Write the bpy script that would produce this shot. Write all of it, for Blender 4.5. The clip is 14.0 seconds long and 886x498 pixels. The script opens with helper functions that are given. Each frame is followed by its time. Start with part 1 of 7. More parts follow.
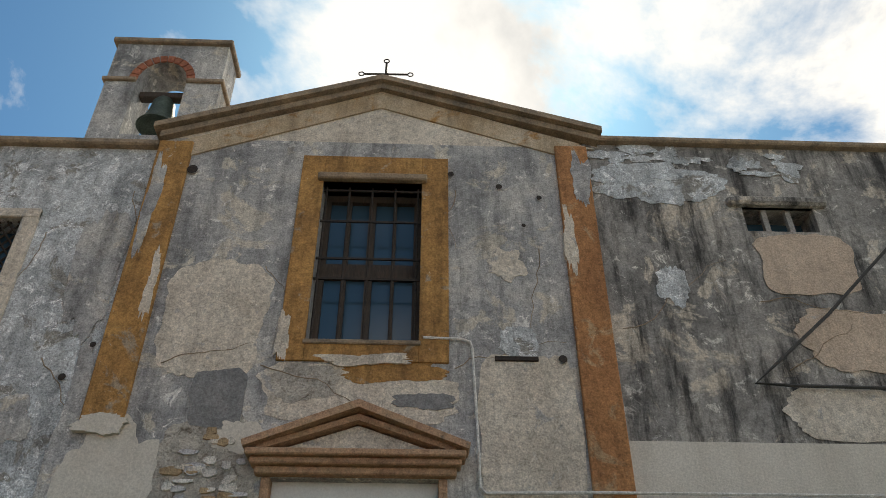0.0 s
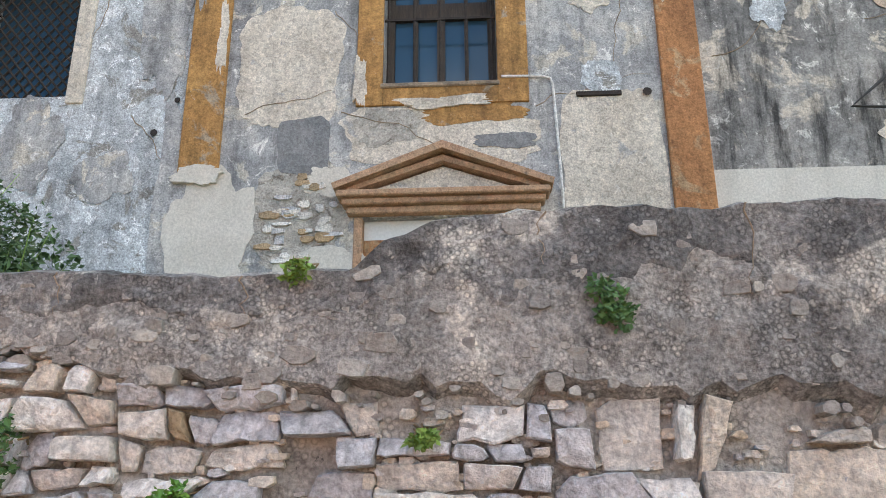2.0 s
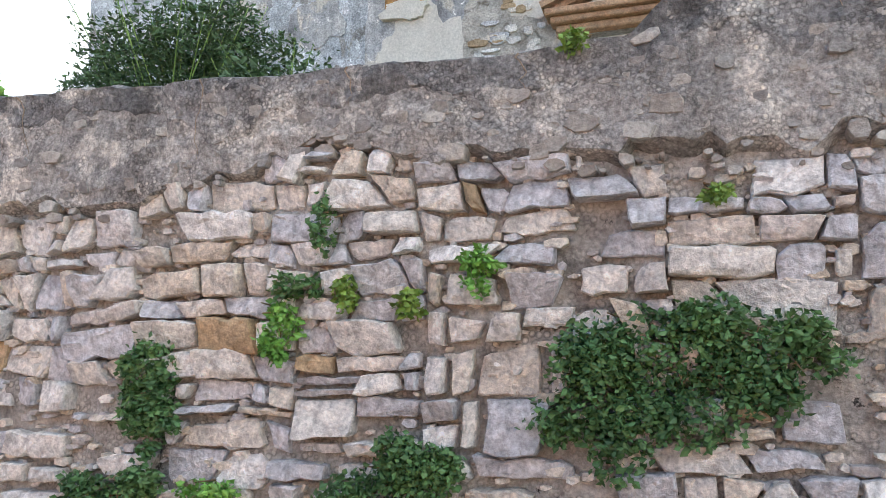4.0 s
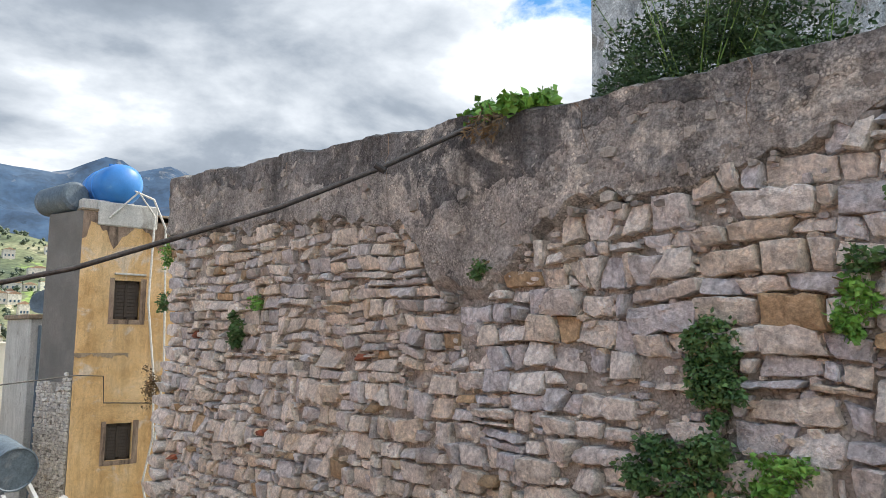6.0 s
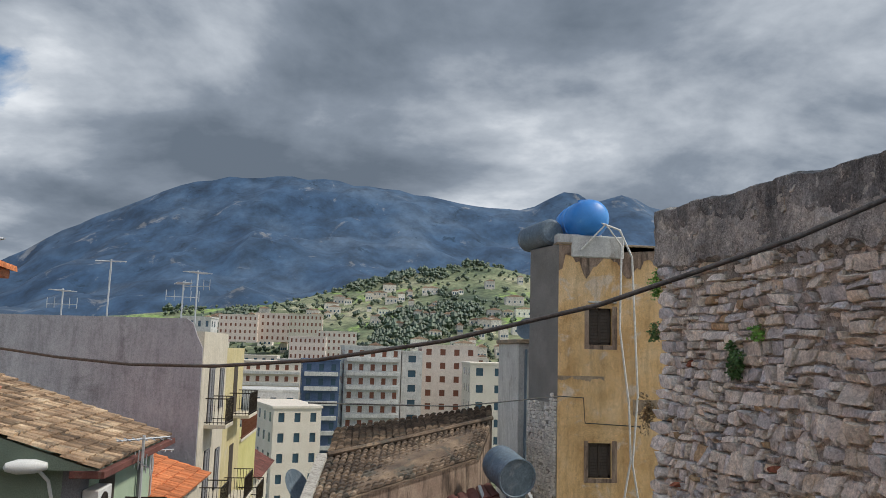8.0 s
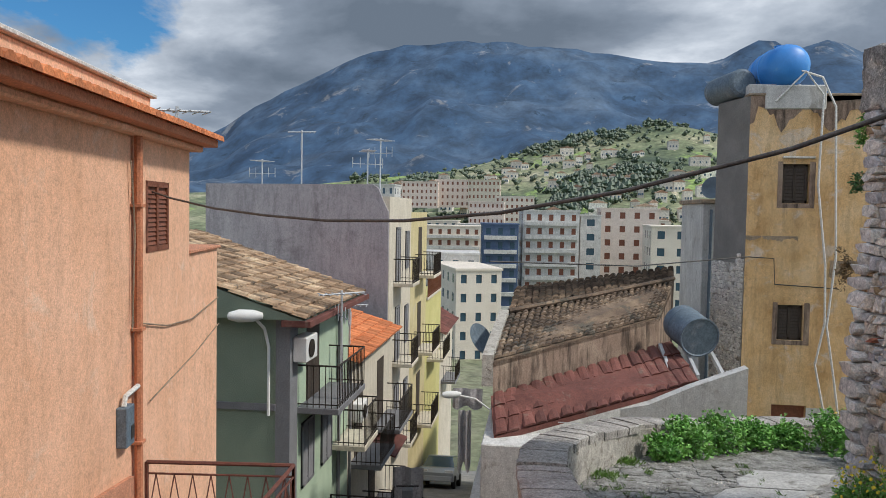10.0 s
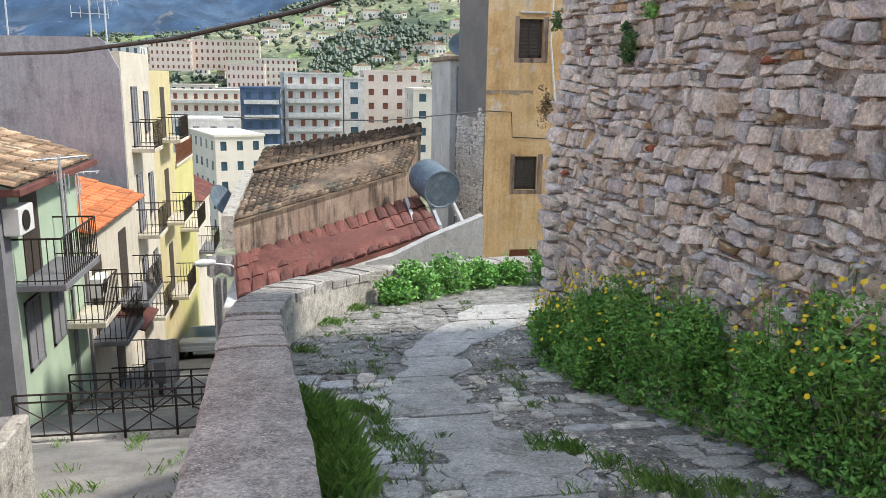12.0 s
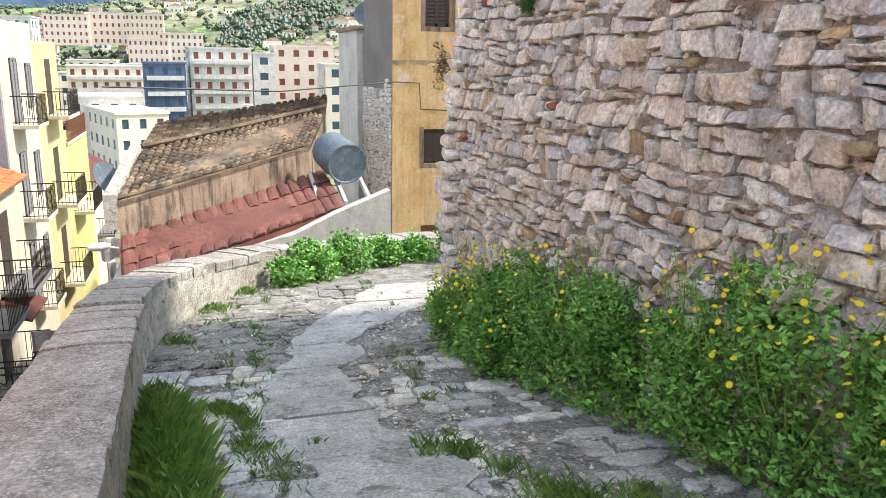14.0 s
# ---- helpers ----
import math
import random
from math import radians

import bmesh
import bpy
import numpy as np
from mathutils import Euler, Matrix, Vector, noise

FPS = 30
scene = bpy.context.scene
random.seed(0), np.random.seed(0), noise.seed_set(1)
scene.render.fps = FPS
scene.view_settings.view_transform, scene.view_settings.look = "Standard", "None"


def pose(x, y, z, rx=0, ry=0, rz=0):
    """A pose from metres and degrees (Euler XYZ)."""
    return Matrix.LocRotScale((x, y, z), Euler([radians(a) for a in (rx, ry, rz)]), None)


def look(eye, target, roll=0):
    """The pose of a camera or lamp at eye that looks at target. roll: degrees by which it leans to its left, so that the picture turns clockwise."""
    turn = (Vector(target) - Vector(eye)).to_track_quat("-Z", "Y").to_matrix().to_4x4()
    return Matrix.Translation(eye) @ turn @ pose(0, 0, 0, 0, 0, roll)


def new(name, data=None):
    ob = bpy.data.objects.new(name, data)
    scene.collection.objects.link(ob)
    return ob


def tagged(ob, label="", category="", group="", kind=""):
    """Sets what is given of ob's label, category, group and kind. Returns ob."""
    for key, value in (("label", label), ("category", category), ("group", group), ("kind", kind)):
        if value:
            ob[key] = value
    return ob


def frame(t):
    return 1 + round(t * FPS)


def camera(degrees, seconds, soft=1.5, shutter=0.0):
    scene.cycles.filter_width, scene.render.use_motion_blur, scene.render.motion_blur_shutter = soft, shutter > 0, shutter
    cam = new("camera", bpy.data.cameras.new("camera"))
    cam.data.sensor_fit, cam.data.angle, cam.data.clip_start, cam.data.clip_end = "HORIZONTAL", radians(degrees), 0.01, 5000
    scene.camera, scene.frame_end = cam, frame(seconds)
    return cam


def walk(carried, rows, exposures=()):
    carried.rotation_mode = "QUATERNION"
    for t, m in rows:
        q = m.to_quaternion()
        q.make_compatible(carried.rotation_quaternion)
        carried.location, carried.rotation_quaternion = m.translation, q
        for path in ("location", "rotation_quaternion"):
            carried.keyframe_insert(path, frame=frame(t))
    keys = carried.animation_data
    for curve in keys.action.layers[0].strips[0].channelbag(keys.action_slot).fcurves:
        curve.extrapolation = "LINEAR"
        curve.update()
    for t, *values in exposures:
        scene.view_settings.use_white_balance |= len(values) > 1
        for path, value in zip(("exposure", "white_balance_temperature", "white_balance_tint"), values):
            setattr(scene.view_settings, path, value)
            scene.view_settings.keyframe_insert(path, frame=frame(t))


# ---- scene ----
cam = camera(59.6, 14.0, soft=0.6)
PATH = [
    (0, (0.603, 0.518, 1.725), (0.665, 2.144, 2.888), -0.0),
    (0.5, (0.578, 0.532, 1.712), (0.631, 2.222, 2.781), -0.0),
    (0.9, (0.538, 0.567, 1.69), (0.569, 2.313, 2.664), -0.1),
    (1, (0.523, 0.575, 1.686), (0.55, 2.338, 2.63), -0.2),
    (1.5, (0.465, 0.605, 1.637), (0.44, 2.437, 2.439), -0.3),
    (2, (0.44, 0.623, 1.572), (0.338, 2.523, 2.187), -0.3),
    (2.2, (0.435, 0.635, 1.54), (0.302, 2.557, 2.076), -0.4),
    (4.3, (0.098, 0.522, 1.283), (-0.622, 2.374, 1.518), -0.6),
    (4.5, (0.089, 0.486, 1.272), (-0.742, 2.289, 1.513), -0.3),
    (5, (0.042, 0.414, 1.26), (-1.057, 2.068, 1.495), 0.3),
    (5.5, (-0.005, 0.369, 1.246), (-1.349, 1.833, 1.467), 0.7),
    (6, (-0.052, 0.325, 1.25), (-1.605, 1.565, 1.473), 0.8),
    (6.5, (-0.066, 0.248, 1.265), (-1.785, 1.239, 1.519), 1.0),
    (7, (-0.086, 0.159, 1.302), (-1.931, 0.882, 1.573), 1.0),
    (7.5, (-0.091, 0.072, 1.299), (-2.019, 0.524, 1.574), 1.5),
    (8, (-0.067, 0.002, 1.29), (-2.041, 0.198, 1.549), 1.7),
    (8.5, (-0.034, -0.067, 1.29), (-2.02, -0.076, 1.522), 1.5),
    (10.8, (0.025, 0.153, 1.109), (-1.948, -0.035, 0.843), 0.8),
    (11, (0.016, 0.215, 1.079), (-1.956, 0.095, 0.766), 0.7),
    (11.5, (-0.110, 0.391, 0.998), (-2.069, 0.487, 0.609), 0.8),
    (12, (-0.259, 0.519, 0.983), (-2.182, 0.862, 0.552), 1.0),
    (12.5, (-0.408, 0.643, 0.972), (-2.271, 1.193, 0.497), 0.9),
    (13, (-0.549, 0.751, 0.935), (-2.358, 1.436, 0.427), 1.0),
    (13.5, (-0.680, 0.854, 0.915), (-2.494, 1.535, 0.419), 1.0),
    (14, (-0.829, 0.867, 0.820), (-2.691, 1.413, 0.336), 1.1),
]
# seconds, stops, white balance
EXPOSURES = [(0.0, 0.12, 7100), (0.5, 0.42, 7000), (1.0, 0.72, 6850), (1.5, 1.02, 6650), (2.0, 1.42, 6400), (4.3, 1.5, 6150), (5.0, 1.48, 6180), (5.5, 1.07, 6300), (6.0, 0.74, 6450), (6.5, 0.35, 6400),
             (7.0, 0.03, 6300), (7.5, -0.04, 6250), (8.7, -0.06, 6150), (10.8, 0.26, 5950), (11.5, 0.52, 5900), (12.5, 1.02, 6200), (14.0, 1.3, 6350)]
walk(cam, [(t, look(eye, target, roll)) for t, eye, target, roll in PATH], [(t, e, k, 9) for t, e, k in EXPOSURES])

# ---- world, sun ----
SUN_EL, SUN_AZ = 48.0, 6.0          # degrees; azimuth from +y towards +x
sun_dir = Vector((math.sin(radians(SUN_AZ)) * math.cos(radians(SUN_EL)), math.cos(radians(SUN_AZ)) * math.cos(radians(SUN_EL)), math.sin(radians(SUN_EL))))
sun = new("sun", bpy.data.lights.new("sun", "SUN"))
sun.data.energy, sun.data.angle, sun.data.color = 2.9, radians(5.0), (1.0, 0.90, 0.76)
sun.matrix_world = look(sun_dir * 100, (0, 0, 0))

world = bpy.data.worlds.new("sky")
scene.world = world
world.use_nodes = True
wn, wl = world.node_tree.nodes, world.node_tree.links
wn.clear()


def wnode(kind, operation="", data_type="", blend_type=""):
    n = wn.new(kind)
    if operation:
        n.operation = operation
    if data_type:
        n.data_type = data_type
    if blend_type:
        n.blend_type = blend_type
    return n


def wmath(op, a, b=None, c=None):
    n = wnode("ShaderNodeMath", operation=op)
    for i, v in enumerate((a, b, c)):
        if v is None:
            continue
        if isinstance(v, (int, float)):
            n.inputs[i].default_value = v
        else:
            wl.new(v, n.inputs[i])
    return n.outputs[0]


def wramp(fac, stops):
    n = wnode("ShaderNodeValToRGB")
    cr = n.color_ramp
    while len(cr.elements) < len(stops):
        cr.elements.new(0.5)
    for e, (p, c) in zip(cr.elements, stops):
        e.position, e.color = p, (*c, 1)
    wl.new(fac, n.inputs[0])
    return n.outputs[0]


def wmix(fac, a, b):
    n = wnode("ShaderNodeMix", data_type="RGBA")
    wl.new(fac, n.inputs[0])
    for s, v in ((n.inputs[6], a), (n.inputs[7], b)):
        if isinstance(v, tuple):
            s.default_value = (*v, 1)
        else:
            wl.new(v, s)
    return n.outputs[2]


w_co = wnode("ShaderNodeTexCoord").outputs["Generated"]
w_sep = wnode("ShaderNodeSeparateXYZ")
wl.new(w_co, w_sep.inputs[0])
w_z = wmath("MAXIMUM", w_sep.outputs[2], 0.0)
w_den = wmath("ADD", w_z, 0.30)
w_cmb = wnode("ShaderNodeCombineXYZ")
wl.new(wmath("DIVIDE", w_sep.outputs[0], w_den), w_cmb.inputs[0])
wl.new(wmath("DIVIDE", w_sep.outputs[1], w_den), w_cmb.inputs[1])


def wnoise(scale, detail=6.0, rough=0.55, dist=0.3, shift=(0, 0, 0), stretch=(1, 1, 1)):
    mp = wnode("ShaderNodeMapping")
    mp.inputs["Location"].default_value, mp.inputs["Scale"].default_value = shift, stretch
    wl.new(w_cmb.outputs[0], mp.inputs[0])
    n = wnode("ShaderNodeTexNoise")
    n.inputs["Scale"].default_value, n.inputs["Detail"].default_value = scale, detail
    n.inputs["Roughness"].default_value, n.inputs["Distortion"].default_value = rough, dist
    wl.new(mp.outputs[0], n.inputs["Vector"])
    return n.outputs[0]


w_sky = wnode("ShaderNodeTexSky")
w_sky.sky_type, w_sky.sun_disc, w_sky.sun_elevation, w_sky.sun_rotation = "NISHITA", False, radians(SUN_EL), radians(SUN_AZ)
w_blue = wnode("ShaderNodeMix", data_type="RGBA", blend_type="MULTIPLY")
w_blue.inputs[0].default_value = 1.0
wl.new(w_sky.outputs[0], w_blue.inputs[6])
w_blue.inputs[7].default_value = (0.038, 0.075, 0.100, 1)
# towards the mountains (-x) a heavy grey layer; above the church broken white cloud
w_side = wmath("MULTIPLY", wmath("MINIMUM", wmath("ADD", w_sep.outputs[1], 0.27), 0.0), 5.0)
w_west = wmath("ADD", wmath("MULTIPLY_ADD", w_sep.outputs[0], -1.25, 0.05), w_side)
w_far = wnode("ShaderNodeClamp")
wl.new(wmath("MULTIPLY_ADD", w_sep.outputs[0], -1.25, 0.05), w_far.inputs[0])
w_west_c = wnode("ShaderNodeClamp")
wl.new(w_west, w_west_c.inputs[0])
w_cov = wmath("ADD", wnoise(2.3, 9.0, 0.60, 0.25, (3.1, 0.4, 0)), wmath("MULTIPLY", w_west_c.outputs[0], 0.22))
w_gap = wnode("ShaderNodeVectorMath", "DOT_PRODUCT")
wl.new(w_co, w_gap.inputs[0])
w_gap.inputs[1].default_value = (-0.45, 0.62, 0.645)
w_hole = wmath("MULTIPLY", wmath("MINIMUM", wmath("ADD", w_sep.outputs[1], 0.36), 0.0), wmath("MINIMUM", wmath("MAXIMUM", wmath("MULTIPLY_ADD", w_sep.outputs[2], 6.0, -0.9), 0.0), 1.0))
w_cov = wmath("ADD", w_cov, wmath("MULTIPLY", wmath("MULTIPLY", w_hole, w_far.outputs[0]), 1.6))
w_cov = wmath("SUBTRACT", w_cov, wmath("MULTIPLY", wmath("MAXIMUM", wmath("SUBTRACT", w_gap.outputs["Value"], 0.915), 0.0), 4.5))
w_mask = wramp(wmath("ADD", w_cov, 0.035), [(0.44, (0, 0, 0)), (0.56, (1, 1, 1))])
w_fluff = wmath("MULTIPLY_ADD", wnoise(1.7, 8.0, 0.55, 0.15, (1.7, 5.2, 0), (1.0, 0.85, 1)), 1.3, -0.15)
w_tone = wmath("SUBTRACT", w_fluff, wmath("MULTIPLY_ADD", w_far.outputs[0], 0.345, -0.16))
w_tone = wmath("ADD", w_tone, wmath("MULTIPLY", wmath("MAXIMUM", w_sep.outputs[1], 0.0), 0.12))
w_tone = wmath("ADD", w_tone, wmath("MULTIPLY", wmath("MAXIMUM", wmath("SUBTRACT", 0.24, w_z), 0.0), 0.9))
w_tone = wmath("ADD", w_tone, wmath("MULTIPLY", wmath("MAXIMUM", wmath("SUBTRACT", w_gap.outputs["Value"], 0.84), 0.0), 1.1))
w_cloud = wramp(w_tone, [(0.16, (0.15, 0.18, 0.22)), (0.33, (0.26, 0.295, 0.345)), (0.48, (0.52, 0.55, 0.59)), (0.64, (1.0, 1.0, 1.0))])
w_col = wmix(w_mask, w_blue.outputs[2], w_cloud)
w_bg = wnode("ShaderNodeBackground")
w_bg.inputs[1].default_value = 1.0
wl.new(w_col, w_bg.inputs[0])
wl.new(w_bg.outputs[0], wnode("ShaderNodeOutputWorld").inputs[0])

# ---- materials ----
def material(name, colours, scale=3.0, fine=40.0, rough=0.9, bump=0.35, metal=0.0, fine_amount=0.25, random_amount=0.0, streak=0.0, patch=None, island=False, stretch=None, flake=None, pebble=None, hues=False):
    """Plaster, stone, metal and so on: colours blended by a large noise, fine grain, bump, streaks down the wall and patches of another colour."""
    m = bpy.data.materials.new(name)
    m.use_nodes = True
    nt = m.node_tree
    bs = nt.nodes["Principled BSDF"]
    nw = nt.nodes.new
    co = nw("ShaderNodeTexCoord").outputs["Object"]
    if stretch:
        mp = nw("ShaderNodeMapping")
        mp.inputs["Scale"].default_value = stretch
        nt.links.new(co, mp.inputs[0])
        co = mp.outputs[0]

    def noise_at(s, detail=5.0, r=0.6, vec=None, d=0.0):
        n = nw("ShaderNodeTexNoise")
        n.inputs["Scale"].default_value, n.inputs["Detail"].default_value, n.inputs["Roughness"].default_value = s, detail, r
        n.inputs["Distortion"].default_value = d
        nt.links.new(vec or co, n.inputs["Vector"])
        return n.outputs[0]

    def ramp(fac, stops):
        n = nw("ShaderNodeValToRGB")
        cr = n.color_ramp
        while len(cr.elements) < len(stops):
            cr.elements.new(0.5)
        for e, (p, c) in zip(cr.elements, stops):
            e.position, e.color = p, (*c, 1)
        nt.links.new(fac, n.inputs[0])
        return n.outputs[0]

    def mix(fac, a, b, mode="MIX"):
        n = nw("ShaderNodeMix")
        n.data_type, n.blend_type = "RGBA", mode
        for s, v in ((n.inputs[0], fac), (n.inputs[6], a), (n.inputs[7], b)):
            if isinstance(v, float):
                s.default_value = v
            elif isinstance(v, tuple):
                s.default_value = (*v, 1)
            else:
                nt.links.new(v, s)
        return n.outputs[2]

    big = noise_at(scale, 6.0, 0.62, d=0.2)
    k = len(colours)
    col = ramp(big, [(0.30 + 0.40 * i / max(1, k - 1), c) for i, c in enumerate(colours)]) if k > 1 else ramp(big, [(0.3, tuple(v * 0.85 for v in colours[0])), (0.7, tuple(min(1, v * 1.1) for v in colours[0]))])
    if patch:
        pc, ps, lo, hi = patch
        col = mix(ramp(noise_at(ps, 8.0, 0.68, d=0.6), [(lo, (0, 0, 0)), (hi, (1, 1, 1))]), col, pc)
    if flake:
        pc, ps, lo, hi = flake
        col = mix(ramp(noise_at(ps, 10.0, 0.75, d=0.9), [(lo, (0, 0, 0)), (hi, (1, 1, 1))]), col, pc)
    if streak:
        mp = nw("ShaderNodeMapping")
        mp.inputs["Scale"].default_value = (1.0, 1.0, 0.16)
        nt.links.new(co, mp.inputs[0])
        col = mix(ramp(noise_at(4.5, 6.0, 0.7, mp.outputs[0]), [(0.47, (0, 0, 0)), (0.64, (streak, streak, streak))]), col, tuple(v * 0.28 for v in colours[0]))
    grain = noise_at(fine, 4.0, 0.7)
    mid = 0.72 if fine >= 52 else 0.38 if fine >= 42 else 0.0
    if fine_amount > 0.15 and mid:
        col = mix(mid, col, ramp(noise_at(max(fine * 0.28, scale * 2.2), 7.0, 0.72, d=0.4), [(0.30, (0.42, 0.41, 0.40)), (0.50, (1.0, 1.0, 1.0)), (0.70, (1.38, 1.37, 1.35))]), "MULTIPLY")
    col = mix(min(1.0, fine_amount * 1.5), col, ramp(grain, [(0.33, (0.25, 0.25, 0.25)), (0.67, (1.75, 1.75, 1.75))]), "MULTIPLY") if fine_amount else col
    if pebble:
        ps, pa = pebble
        vo = nw("ShaderNodeTexVoronoi")
        vo.inputs["Scale"].default_value, vo.inputs["Randomness"].default_value = ps, 1.0
        nt.links.new(co, vo.inputs["Vector"])
        spot = ramp(vo.outputs["Distance"], [(0.10, (1.55, 1.52, 1.46)), (0.30, (1.05, 1.04, 1.02)), (0.42, (0.45, 0.44, 0.43)), (0.62, (1.0, 1.0, 1.0))])
        col = mix(ramp(noise_at(ps * 0.12, 5.0, 0.6), [(0.40, (0, 0, 0)), (0.58, (pa, pa, pa))]), col, mix(1.0, col, spot, "MULTIPLY"))
    if random_amount:
        rnd = nw("ShaderNodeNewGeometry").outputs["Random Per Island"] if island else nw("ShaderNodeObjectInfo").outputs["Random"]
        lo, hi = 1.0 - random_amount, 1.0 + random_amount
        tones = [(0.0, (lo, lo, lo * 1.04)), (0.3, (0.97, 0.98, 1.03)), (0.5, (1.0, 0.95, 0.87)), (0.68, (hi, hi * 0.985, hi * 0.95)), (0.84, (1.0, 0.90, 0.76)), (1.0, (hi * 1.04, hi * 1.02, hi))] if hues else [(0.0, (lo, lo, lo)), (0.5, (1.0, 0.97, 0.93)), (1.0, (hi, hi, hi * 0.97))]
        col = mix(1.0, col, ramp(rnd, tones), "MULTIPLY")
    nt.links.new(col, bs.inputs["Base Color"])
    bs.inputs["Roughness"].default_value, bs.inputs["Metallic"].default_value = rough, metal
    if bump:
        b = nw("ShaderNodeBump")
        b.inputs["Strength"].default_value, b.inputs["Distance"].default_value = min(1.0, bump * 1.2), 0.03
        add = nw("ShaderNodeMath")
        add.operation = "MULTIPLY_ADD"
        add.inputs[1].default_value = 0.45
        nt.links.new(grain, add.inputs[0])
        nt.links.new(noise_at(scale * 3, 6.0, 0.65), add.inputs[2])
        nt.links.new(add.outputs[0], b.inputs["Height"])
        nt.links.new(b.outputs[0], bs.inputs["Normal"])
    return m


def glass_material(name, tint, rough=0.08):
    m = bpy.data.materials.new(name)
    m.use_nodes = True
    bs = m.node_tree.nodes["Principled BSDF"]
    bs.inputs["Base Color"].default_value, bs.inputs["Roughness"].default_value = (*tint, 1), rough
    bs.inputs["Specular IOR Level"].default_value = 0.8
    return m


def leaf_material(name, dark, light):
    m = material(name, [dark, light], scale=6.0, fine=60, rough=0.55, bump=0.0, fine_amount=0.1, random_amount=0.35, island=True)
    bs = m.node_tree.nodes["Principled BSDF"]
    bs.inputs["Subsurface Weight"].default_value = 0.0
    return m


STONE = material("limestone", [(0.42, 0.415, 0.41), (0.63, 0.62, 0.605), (0.79, 0.775, 0.75)], 5, 55, 0.92, 0.8, random_amount=0.22, hues=True, patch=((0.50, 0.425, 0.325), 3.0, 0.61, 0.70), flake=((0.25, 0.24, 0.225), 9.0, 0.64, 0.70))
STONE_I = material("limestone_small", [(0.44, 0.42, 0.39), (0.66, 0.63, 0.585), (0.82, 0.785, 0.73)], 5, 55, 0.92, 0.8, random_amount=0.24, hues=True, island=True, patch=((0.52, 0.44, 0.33), 2.5, 0.58, 0.70), flake=((0.25, 0.235, 0.215), 9.0, 0.65, 0.70))
OCHRE_STONE = material("ochre_stone", [(0.38, 0.27, 0.16), (0.50, 0.38, 0.24)], 8, 60, 0.95, 0.6, random_amount=0.2)
RED_BRICK = material("broken_brick", [(0.30, 0.10, 0.06), (0.42, 0.17, 0.10)], 8, 60, 0.95, 0.6, random_amount=0.2)
# near-black flakes stand in for shaded holes, painted into the mortar colour
MORTAR = material("earth_mortar", [(0.27, 0.252, 0.222), (0.43, 0.405, 0.36), (0.57, 0.54, 0.485)], 3.0, 54, 0.98, 0.9, patch=((0.17, 0.158, 0.14), 5.0, 0.59, 0.68), flake=((0.06, 0.055, 0.05), 8.0, 0.61, 0.65), pebble=(38, 0.8))
ROUGH_PLASTER = material("weathered_render", [(0.22, 0.213, 0.20), (0.38, 0.363, 0.335), (0.53, 0.505, 0.46)], 1.8, 54, 0.97, 1.0, fine_amount=0.42, streak=0.5, patch=((0.60, 0.565, 0.50), 2.6, 0.56, 0.62), flake=((0.13, 0.127, 0.122), 5.5, 0.62, 0.67), pebble=(46, 0.9))
DARK_SKIN = material("lichen_dark_cement_skin", [(0.10, 0.099, 0.098), (0.21, 0.205, 0.197), (0.36, 0.345, 0.322)], 2.2, 54, 0.97, 1.0, fine_amount=0.42, streak=0.6, patch=((0.52, 0.49, 0.435), 2.6, 0.55, 0.61), flake=((0.065, 0.064, 0.064), 6.0, 0.59, 0.66), pebble=(46, 0.9))
PARAPET = material("lime_washed_parapet", [(0.27, 0.25, 0.23), (0.38, 0.355, 0.325), (0.52, 0.49, 0.45)], 2.5, 55, 0.95, 0.8, fine_amount=0.4, patch=((0.19, 0.175, 0.155), 9.0, 0.56, 0.63), pebble=(60, 0.6))
PARAPET_NEAR = material("pebbled_pink_coping", [(0.31, 0.26, 0.235), (0.44, 0.385, 0.35), (0.55, 0.495, 0.455)], 2.5, 55, 0.95, 0.8, fine_amount=0.35, patch=((0.55, 0.52, 0.48), 14.0, 0.60, 0.66), pebble=(48, 0.9))
PARAPET_STONE = material("parapet_rubble", [(0.32, 0.295, 0.26), (0.45, 0.42, 0.37), (0.56, 0.53, 0.47)], 6, 50, 0.97, 1.0, patch=((0.16, 0.13, 0.10), 8.0, 0.54, 0.66))
CONCRETE = material("cracked_concrete", [(0.34, 0.332, 0.315), (0.47, 0.46, 0.44), (0.57, 0.56, 0.535)], 1.6, 60, 0.93, 0.6, fine_amount=0.32, patch=((0.21, 0.20, 0.175), 3.0, 0.56, 0.66), flake=((0.62, 0.61, 0.59), 5.0, 0.61, 0.66), pebble=(70, 0.5))
# stained landing concrete, darkened to stand in for the shade on it
DARK_CONCRETE = material("shaded_stained_concrete", [(0.11, 0.108, 0.10), (0.18, 0.175, 0.165), (0.26, 0.25, 0.235)], 1.2, 54, 0.95, 0.5, flake=((0.08, 0.08, 0.075), 3.0, 0.57, 0.65))
COBBLE = material("path_rubble", [(0.17, 0.164, 0.148), (0.33, 0.32, 0.30), (0.50, 0.49, 0.465)], 5.0, 60, 0.95, 1.0, fine_amount=0.4, patch=((0.10, 0.09, 0.06), 6.0, 0.56, 0.63), pebble=(26, 1.0))
CHURCH_GREY = material("flaking_grey_plaster", [(0.21, 0.215, 0.22), (0.40, 0.40, 0.40), (0.60, 0.585, 0.545)], 1.3, 54, 0.95, 0.7, fine_amount=0.3, streak=0.5, patch=((0.58, 0.54, 0.465), 1.9, 0.55, 0.59), flake=((0.72, 0.71, 0.68), 5.0, 0.58, 0.61))
